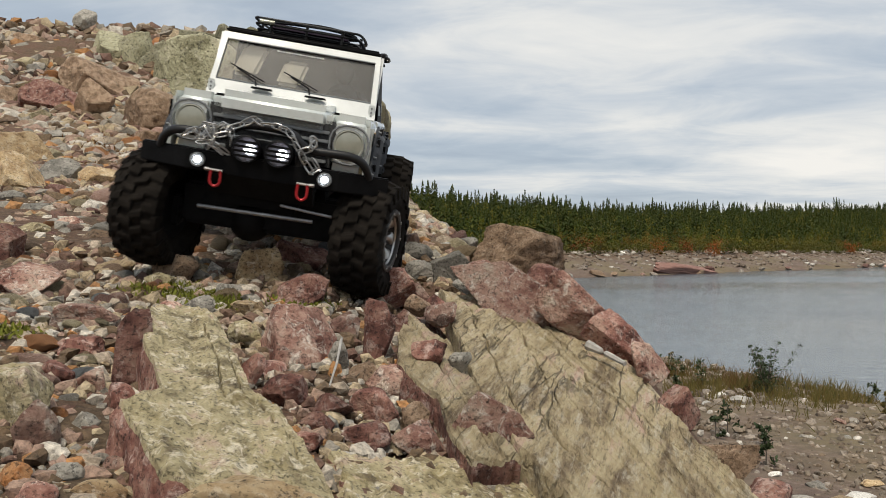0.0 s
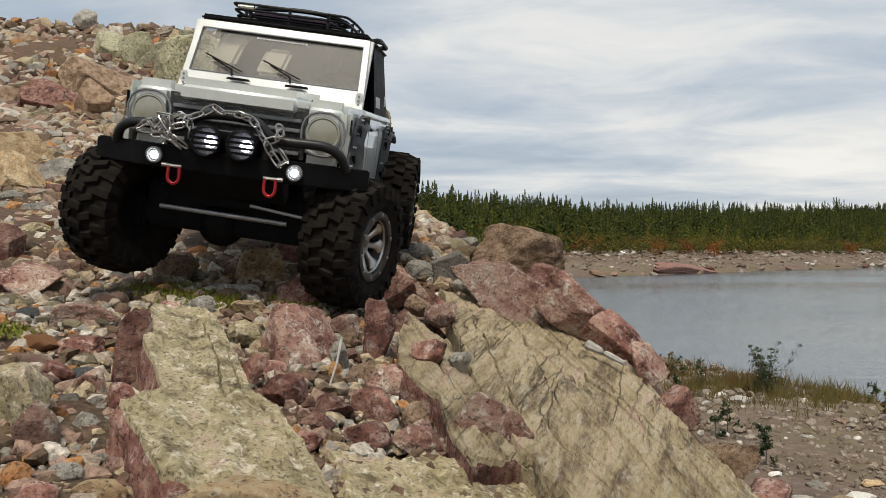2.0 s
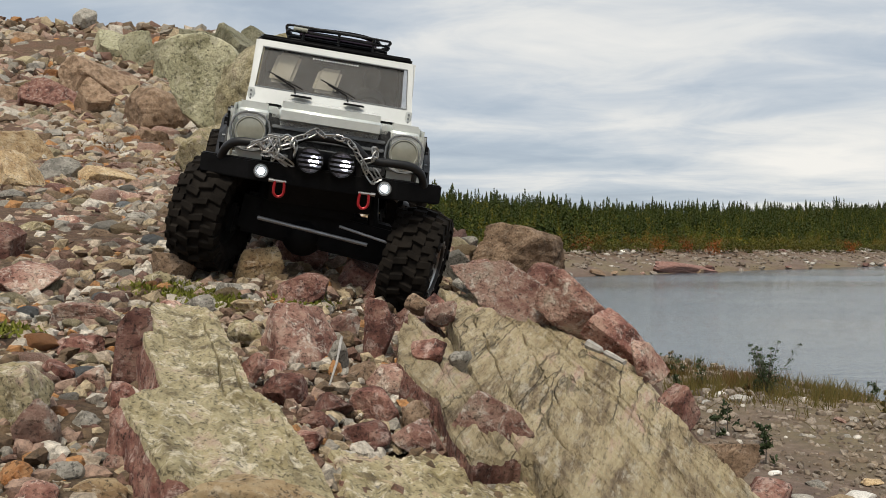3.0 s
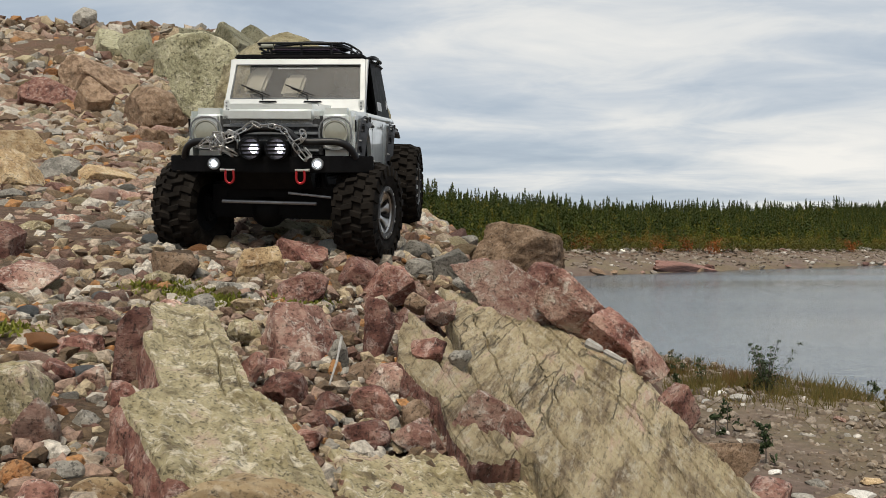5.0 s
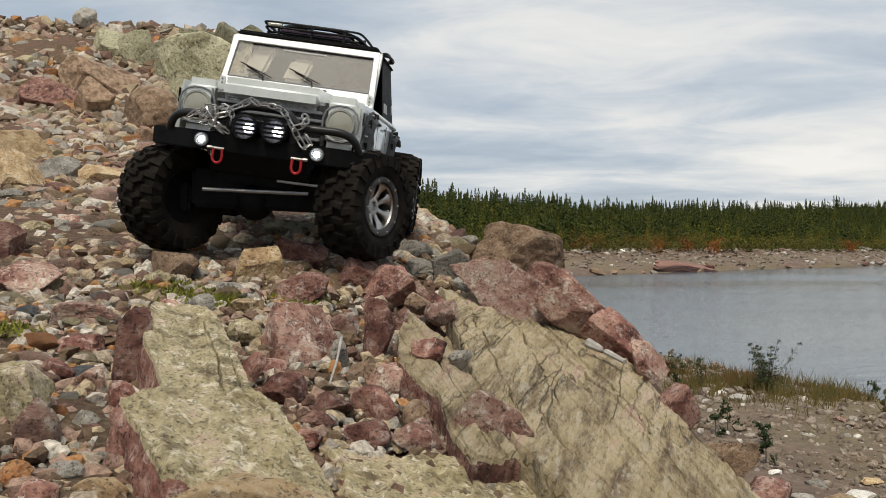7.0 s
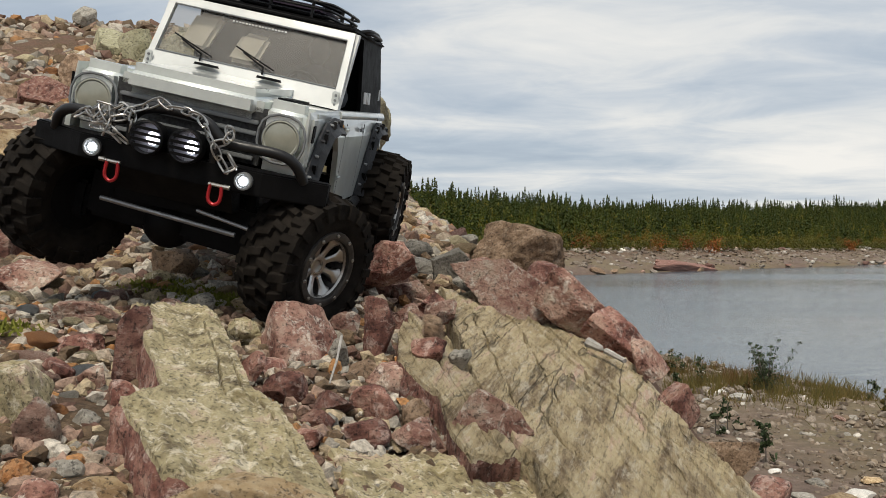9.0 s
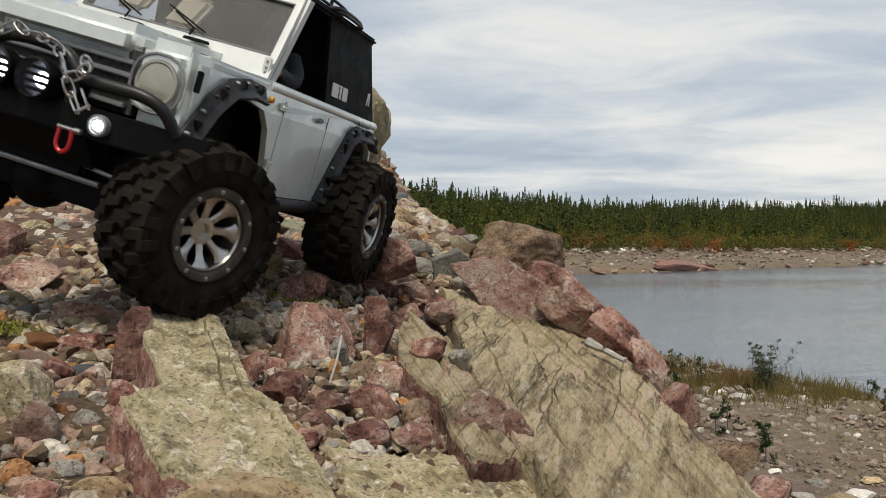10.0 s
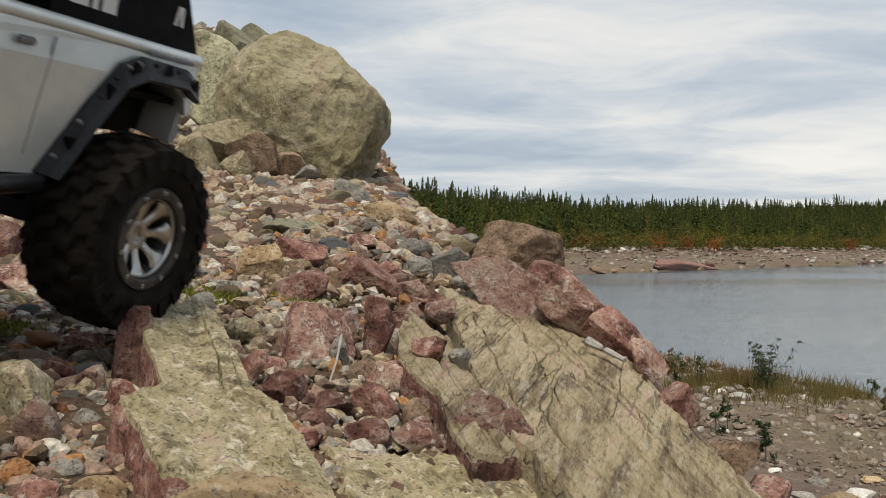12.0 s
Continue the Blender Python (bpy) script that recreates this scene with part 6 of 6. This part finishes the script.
    for x in (0.03, 0.055, 0.08, 0.105, 0.13):
        part("crossbar", tube_bm([(x, -0.057, 0.1490), (x, 0.057, 0.1490)], 0.0016, 6), M_SATIN, rack)
    bag = box_bm(0.03, 0.135, -0.045, 0.045, 0.1500, 0.1625, 0.005, 3)
    part("bag", bag, M_PURPLE, rack, "dark purple bag", True)
    for k, (r, z, mat) in enumerate(((0.052, 0.1660, M_BLACK), (0.050, 0.1690, M_BLACK), (0.046, 0.1705, M_STRAP), (0.040, 0.1685, M_BLACK))):
        ring = [(0.080 + r * 1.08 * math.cos(a), r * math.sin(a), z + 0.001 * math.sin(3 * a)) for a in np.arange(0, 6.28, 0.24)]
        part("hose", tube_bm(ring, 0.0020 if mat is M_BLACK else 0.0009, 7, None, True), mat, rack, "coiled black hose" if mat is M_BLACK else "thin yellow cord", True)
    part("canister", lathe_bm([(-0.052, 0.0), (-0.052, 0.0036), (-0.036, 0.0036), (-0.036, 0.0)], 14, "y", (0.154, 0, 0.1600)), M_LENS, rack, "small white canister", True)
    for ob in (rack, *rack.children):
        for v in ob.data.vertices:
            v.co.z = 0.1425 + (v.co.z - 0.1425) * 0.72
    # underside; servo block and belly plate are added to fill its shade
    part("steering_servo", box_bm(0.286, 0.308, -0.040, 0.036, -0.036, -0.004, 0.003), M_BLACK, truck)
    part("belly_plate", box_bm(0.030, 0.290, -0.055, 0.055, -0.026, -0.014, 0.003), M_BLACK, truck)
    part("chassis", box_bm(-0.060, 0.310, -0.030, 0.030, -0.016, 0.004, 0.003), M_BLACK, truck)
    part("gearbox", box_bm(0.09, 0.19, -0.045, 0.045, -0.030, -0.010, 0.006), M_BLACK, truck)
    part("inner_arch", box_bm(0.190, 0.300, -0.070, 0.070, 0.002, 0.054, 0.004), M_BLACK, truck)
    part("inner_arch", box_bm(-0.050, 0.052, -0.070, 0.070, 0.002, 0.044, 0.004), M_BLACK, truck)
    for s in (1, -1):
        part("rock_slider", tube_bm([(0.182, s * 0.094, -0.022), (0.176, s * 0.103, -0.0255), (0.066, s * 0.103, -0.0255), (0.060, s * 0.094, -0.022)], 0.0052, 10, None, False, 1),
             M_SATIN, truck, "black tube rock slider", True)
        for x in (0.290, -0.012):
            part("shock_absorber", tube_bm([(x, s * 0.058, -0.040), (x - 0.008, s * 0.050, 0.030)], 0.0055, 8), M_BLACK, truck, smooth=True)
        for x0, x1 in ((0.10, 0.262), (0.10, 0.018)):
            part("suspension_link", tube_bm([(x0, s * 0.030, -0.022), (x1, s * 0.055, -0.050)], 0.0030, 7), M_BLACK, truck)
    return truck


def build_axle(truck, name, front):
    bm = tube_bm([(0, -0.100, 0), (0, 0.100, 0)], 0.0085, 10)
    bmesh.ops.create_uvsphere(bm, u_segments=14, v_segments=10, radius=0.022, matrix=Matrix.Translation((0, -0.012, 0)))
    for s in (1, -1):
        box_bm(-0.010, 0.010, s * 0.088 - 0.008, s * 0.088 + 0.008, -0.016, 0.016, 0.003, 2, bm)
    # bulk added round the tube so the gap between the wheels stays dark
    box_bm(-0.020, 0.014, -0.078, 0.078, -0.010, 0.032 if front else 0.020, 0.004, 2, bm)
    axle = part(name, bm, M_BLACK, truck, "black solid axle", True)
    if front:
        part("tie_rod", tube_bm([(0.030, -0.060, 0.010), (0.030, 0.052, 0.010)], 0.0020, 8), M_ROD, axle, "bare grey metal tie rod", True)
        part("drag_link", tube_bm([(0.036, 0.020, 0.022), (0.036, 0.070, 0.018)], 0.0015, 7), M_ROD, axle, smooth=True)
    return axle


TYRE = 0.0597


def build_wheel(truck):
    """A knobbly tyre on an eight-spoke rim held by a bolted ring; its outer face looks along +y."""
    carcass = lathe_bm([(-0.024, 0.034), (-0.029, 0.043), (-0.029, 0.052), (-0.024, 0.0575), (-0.012, 0.0590), (0.012, 0.0590), (0.024, 0.0575), (0.029, 0.052),
                        (0.0295, 0.043), (0.026, 0.034), (0.020, 0.030), (-0.020, 0.030), (-0.024, 0.034)], 48, caps=False)
    wheel = part("wheel", carcass, M_TYRE, truck, "knobbly black rubber tyre on a silver rim", True)
    lugs = bmesh.new()
    n = 22
    for k in range(n):
        for side in (1, -1):
            base = 2 * math.pi * (k + (0.5 if side < 0 else 0)) / n
            for y0, y1, w, h, twist in ((-0.001, 0.0145, 0.0072, 0.0054, 0.16), (0.0140, 0.029, 0.0084, 0.0056, -0.10)):
                m = Matrix.Rotation(-base - twist * (0.4 + 0.02 * (k % 3)), 4, "Y")
                made = bmesh.ops.create_cube(lugs, size=1)["verts"]
                top = 0.0635 if y1 < 0.02 else 0.0626
                for v in made:
                    t = v.co.y + 0.5
                    y = (y0 + (y1 - y0) * t)
                    r = (0.0575 if v.co.z < 0 else top) - (0.0045 if y > 0.025 else 0)
                    wx = w * (0.40 if v.co.z > 0 else 0.66)
                    p = Vector((v.co.x * 2 * wx + twist * 0.022 * (t - 0.5), side * y, r))
                    v.co = m @ p
            # shoulder lug running down the sidewall
            m = Matrix.Rotation(-base - 0.14, 4, "Y")
            made = bmesh.ops.create_cube(lugs, size=1)["verts"]
            for v in made:
                r = 0.0590 if v.co.z > 0 else 0.0465
                y = 0.0305 + (0.0018 if v.co.z < 0 else 0.0) if v.co.y > 0 else 0.024
                v.co = m @ Vector((v.co.x * 0.0072, side * y, r))
    bmesh.ops.recalc_face_normals(lugs, faces=lugs.faces[:])
    part("tread", lugs, M_TYRE, wheel)
    barrel = lathe_bm([(0.0245, 0.0285), (0.0245, 0.0262), (0.010, 0.0235), (-0.018, 0.0235), (-0.018, 0.0300), (0.018, 0.0300)], 40, caps=False)
    part("rim_barrel", barrel, M_RING, wheel, smooth=True)
    part("rim_back", lathe_bm([(-0.016, 0.0), (-0.016, 0.0300), (-0.020, 0.0300), (-0.020, 0.0)], 30), M_BLACK, wheel)
    spokes = lathe_bm([(0.006, 0.0), (0.006, 0.0105), (0.0145, 0.0100), (0.0150, 0.0085), (0.0145, 0.0060), (0.0115, 0.0055), (0.0115, 0.0)], 24)
    for k in range(8):
        m = Matrix.Rotation(2 * math.pi * k / 8, 4, "Y")
        rings = []
        for r, half, deep, front in ((0.005, 0.0040, 0.005, 0.0135), (0.010, 0.0030, 0.007, 0.0150), (0.016, 0.0029, 0.009, 0.0172), (0.021, 0.0042, 0.011, 0.0195), (0.0266, 0.0098, 0.014, 0.0222)):
            rings.append([spokes.verts.new(m @ Vector(q)) for q in ((-half, deep, r), (half, deep, r), (half, front - 0.0016, r), (half * 0.6, front, r), (-half * 0.6, front, r), (-half, front - 0.0016, r))])
        faces = [spokes.faces.new(rings[0]), spokes.faces.new(rings[-1][::-1])]
        for one, two in zip(rings, rings[1:]):
            faces += [spokes.faces.new((one[i], two[i], two[(i + 1) % 6], one[(i + 1) % 6])) for i in range(6)]
        bmesh.ops.recalc_face_normals(spokes, faces=faces)
    part("spokes", spokes, M_CHROME, wheel, "silver eight-spoke rim", True)
    lip = lathe_bm([(0.0205, 0.0262), (0.0225, 0.0268), (0.0245, 0.0262), (0.0225, 0.0252), (0.0205, 0.0262)], 44, caps=False)
    part("rim_lip", lip, M_CHROME, wheel, smooth=True)
    ring = lathe_bm([(0.0235, 0.0268), (0.0275, 0.0272), (0.0285, 0.0290), (0.0280, 0.0335), (0.0250, 0.0345), (0.0235, 0.0268)], 44, caps=False)
    part("beadlock_ring", ring, M_RING, wheel, "dark bolted ring", True)
    for k in range(10):
        a = 2 * math.pi * k / 10
        bm = lathe_bm([(0.0270, 0.0017), (0.0292, 0.0016), (0.0295, 0.0008), (0.0285, 0.0007), (0.0285, 0.0)], 8)
        ob = part("bolt", bm, M_CHROME, wheel)
        ob.data.transform(Matrix.Translation((0.0308 * math.cos(a), 0, 0.0308 * math.sin(a))))
    for ob in (wheel, *wheel.children):
        ob.data.transform(Matrix.Diagonal((0.94, 0.84, 0.94, 1)))
    return wheel


truck = build_truck()
front_axle = build_axle(truck, "front_axle", True)
rear_axle = build_axle(truck, "rear_axle", False)
wheel_fl = build_wheel(truck)
wheel_fr = copy_thing(wheel_fl, Matrix())
wheel_rl = copy_thing(wheel_fl, Matrix())
wheel_rr = copy_thing(wheel_fl, Matrix())


def driver():
    """A seated toy figure, one plain mesh."""
    bm = bmesh.new()
    for c, r, sc in (((0.112, 0.047, 0.078), 0.020, (0.8, 1.1, 1.3)), ((0.116, 0.046, 0.116), 0.0115, (1, 0.9, 1.15))):
        bmesh.ops.create_uvsphere(bm, u_segments=16, v_segments=12, radius=r, matrix=Matrix.Translation(c) @ Matrix.Diagonal((*sc, 1)))
    tube_bm([(0.110, 0.064, 0.094), (0.116, 0.075, 0.080), (0.128, 0.078, 0.0715), (0.146, 0.074, 0.0745)], 0.0068, 9, bm, False, 2)
    hand_from = len(bm.faces)
    bmesh.ops.create_uvsphere(bm, u_segments=10, v_segments=8, radius=0.0058,
                              matrix=Matrix.Translation((0.153, 0.073, 0.0760)) @ Matrix.Diagonal((1.5, 0.8, 0.8, 1)))
    bm.faces.ensure_lookup_table()
    for f in bm.faces[hand_from:]:
        f.material_index = 1
    me = bpy.data.meshes.new("toy_driver")
    bm.to_mesh(me)
    bm.free()
    me.materials.append(M_CLOTH)
    me.materials.append(M_SKIN)
    me.shade_smooth()
    return tagged(new("toy_driver", me), "dark grey toy driver figure seated in the truck", "figurine")


figure = driver()

# The stone that the rear wheel kicks loose, and the block that the front wheel shifts
kicked = rock("stone", "maroon", (-0.058, 0.93, -0.016), (0.064, 0.044, 0.048), (0, 0, 0), 57, "loose reddish brown stone kicked away by the wheel")
tumbling = rock("stone", "brown", (-0.022, 0.79, -0.048), (0.024, 0.020, 0.021), (0, 0, 0), 91, "small brown stone rolling down the slab")
pushed = rock("rock", "pink", (-0.106, 0.655, -0.074), (0.064, 0.048, 0.072), (0, 0, 12), 83, "pink white block nudged by the truck", 0.25, 0.4, cuts=8)

TRUCK = (
    (0.0, -0.183, 1.181, 0.116, -9.2, 7.4, -87.9), (0.5, -0.168, 1.059, 0.100, -11.7, 6.2, -94.3), (1.0, -0.170, 1.039, 0.098, -11.5, 6.2, -94.8),
    (1.5, -0.171, 1.065, 0.102, -10.2, 6.3, -93.3), (2.0, -0.172, 1.093, 0.107, -7.8, 6.4, -92.0), (2.5, -0.175, 1.144, 0.109, -7.6, 8.2, -85.6),
    (3.0, -0.164, 1.202, 0.115, -7.7, 8.7, -81.7), (3.2, -0.165, 1.219, 0.116, -7.3, 8.4, -81.6), (4.8, -0.171, 1.373, 0.130, -0.8, 5.8, -96.0),
    (5.0, -0.177, 1.359, 0.130, -0.7, 6.3, -94.1), (5.5, -0.183, 1.337, 0.127, -0.5, 6.2, -92.2), (6.0, -0.182, 1.326, 0.125, -2.5, 5.8, -91.5),
    (6.5, -0.175, 1.281, 0.119, -6.3, 5.6, -94.9), (7.0, -0.174, 1.256, 0.121, -8.0, 3.5, -92.3), (7.2, -0.175, 1.236, 0.122, -7.4, 6.8, -85.9),
    (9.0, -0.180, 1.016, 0.106, -13.1, 7.8, -94.9), (9.5, -0.189, 0.984, 0.108, -12.2, 7.4, -95.4), (9.8, -0.192, 0.916, 0.096, -11.8, 4.6, -99.1),
    (10.0, -0.188, 0.896, 0.091, -17.2, 0.3, -103.6), (10.2, -0.195, 0.879, 0.091, -17.5, -0.5, -104.2), (10.5, -0.203, 0.842, 0.079, -15.4, -3.0, -109.4),
    (10.8, -0.218, 0.763, 0.075, -21.7, -3.5, -116.8), (11.0, -0.216, 0.743, 0.078, -23.8, -3.1, -117.2), (11.5, -0.231, 0.697, 0.084, -26.0, -2.4, -118.7),
    (12.0, -0.283, 0.580, 0.0985, -22.4, 1.8, -108.0))
STEER = ((0, -14), (0.5, -20), (1, -21), (1.5, -20), (2, -19), (2.5, -26), (3, -18), (4.8, -10), (5.5, -15), (6, -18), (6.5, -27), (7, -27), (7.2, -24),
         (9, -27), (9.5, -28), (9.8, -26), (10, -22), (10.2, -15), (10.5, -8), (12, -8))
HUB_LEFT = ((0, -0.050), (1.5, -0.052), (2.2, -0.055), (2.5, -0.062), (3.2, -0.078), (4.0, -0.063), (4.8, -0.054), (5.5, -0.054), (6.5, -0.038), (7.0, -0.043), (7.3, -0.060),
            (9, -0.056), (9.5, -0.056), (10, -0.045), (10.5, -0.042), (11, -0.031), (12, -0.031))
HUB_RIGHT = ((0, -0.053), (1.5, -0.052), (2.5, -0.049), (5.5, -0.050), (6.5, -0.058), (7.0, -0.062), (7.3, -0.055), (9, -0.046), (9.5, -0.045), (12, -0.048))
DROOP = ((0, 0), (10.3, 0), (11, 0.004), (11.5, 0.008), (12, 0.016))
SWAY = ((0, 0), (9.5, 0), (10.5, 4), (11, 8), (12, 8))


def between(table, t):
    return float(np.interp(t, [r[0] for r in table], [r[1] for r in table]))


def motions():
    rows = [(t, pose(*p)) for t, *p in TRUCK]
    walk(truck, rows)
    walk(figure, rows)
    # how far the wheels have rolled, from the way that the truck has gone along its own heading
    rolled, gone = [(0.0, 0.0)], 0.0
    for (t0, a), (t1, b) in zip(rows, rows[1:]):
        ahead = (a.to_3x3() @ Vector((1, 0, 0)) + b.to_3x3() @ Vector((1, 0, 0))).normalized()
        gone += (b.translation - a.translation).dot(ahead)
        rolled.append((t1, gone / TYRE))
    times = [round(0.1 * k, 1) for k in range(121)]
    fl, fr, rl, rr, fa, ra = [], [], [], [], [], []
    for t in times:
        spin, steer, zl, zr = math.degrees(between(rolled, t)), between(STEER, t), between(HUB_LEFT, t), between(HUB_RIGHT, t)
        front = pose(0.280, 0, (zl + zr) / 2, math.degrees(math.atan2(zl - zr, 0.210)), 0, 0)
        fa.append((t, front))
        fl.append((t, front @ pose(0, 0.100, 0, 0, 0, steer) @ pose(0, 0.009, 0, 0, spin, 0)))
        fr.append((t, front @ pose(0, -0.094, 0, 0, 0, 180 + steer) @ pose(0, 0.009, 0, 0, -spin, 0)))
        sway = between(SWAY, t)
        beam = pose(0, 0, -0.0315 - between(DROOP, t) - 0.117 * math.sin(radians(sway)), sway, 0, 0)
        ra.append((t, beam))
        rl.append((t, beam @ pose(0, 0.117, 0, 0, spin, 0)))
        rr.append((t, beam @ pose(0, -0.117, 0, 0, 0, 180) @ pose(0, 0, 0, 0, -spin, 0)))
    walk(wheel_fl, fl)
    walk(wheel_fr, fr)
    walk(wheel_rl, rl)
    walk(wheel_rr, rr)
    walk(front_axle, fa)
    walk(rear_axle, ra)
    a, b = pose(-0.106, 0.655, -0.074, 0, 0, 12), pose(-0.0955, 0.655, -0.0755, 0, 6, 4)
    walk(pushed, [(0.0, a), (9.5, a), (9.6, a), (9.8, b), (9.9, b), (12.0, b)])
    still = pose(-0.022, 0.79, -0.048)
    gone_to = pose(0.48, 0.30, -0.58, 40, 420, 0)
    walk(tumbling, [(0.0, still), (8.8, still), (8.9, pose(-0.018, 0.76, -0.058, 10, 20, 0)), (9.0, pose(*(-0.007, 0.651, -0.058), 20, 60, 0)), (9.1, pose(*(0.022, 0.597, -0.072), 30, 120, 0)),
                    (9.2, pose(*(0.047, 0.532, -0.086), 30, 190, 0)), (9.3, pose(*(0.095, 0.436, -0.11), 40, 270, 0)), (9.4, pose(0.20, 0.42, -0.19, 40, 340, 0)), (9.8, gone_to), (12.0, gone_to)])
    rest = pose(-0.058, 0.93, -0.016)
    low = pose(-0.058, 0.94, -0.040)
    walk(kicked, [(0.0, low), (7.2, low), (8.4, rest), (9.9, rest), (10.1, pose(-0.050, 0.92, -0.008, 10, 20, 0)), (10.3, pose(-0.014, 0.85, -0.034, 20, 50, 10)),
                  (10.4, pose(0.009, 0.80, -0.052, 30, 80, 10)), (10.5, pose(0.031, 0.75, -0.066, 40, 110, 10)), (10.6, pose(0.069, 0.66, -0.092, 50, 170, 10)),
                  (10.7, pose(0.105, 0.56, -0.112, 60, 230, 10)), (10.8, pose(0.143, 0.48, -0.138, 60, 290, 10)), (11.0, pose(0.26, 0.36, -0.30, 60, 360, 10)),
                  (11.3, pose(0.50, 0.25, -0.575, 60, 420, 10)), (12.0, pose(0.50, 0.25, -0.575, 60, 420, 10))])


motions()
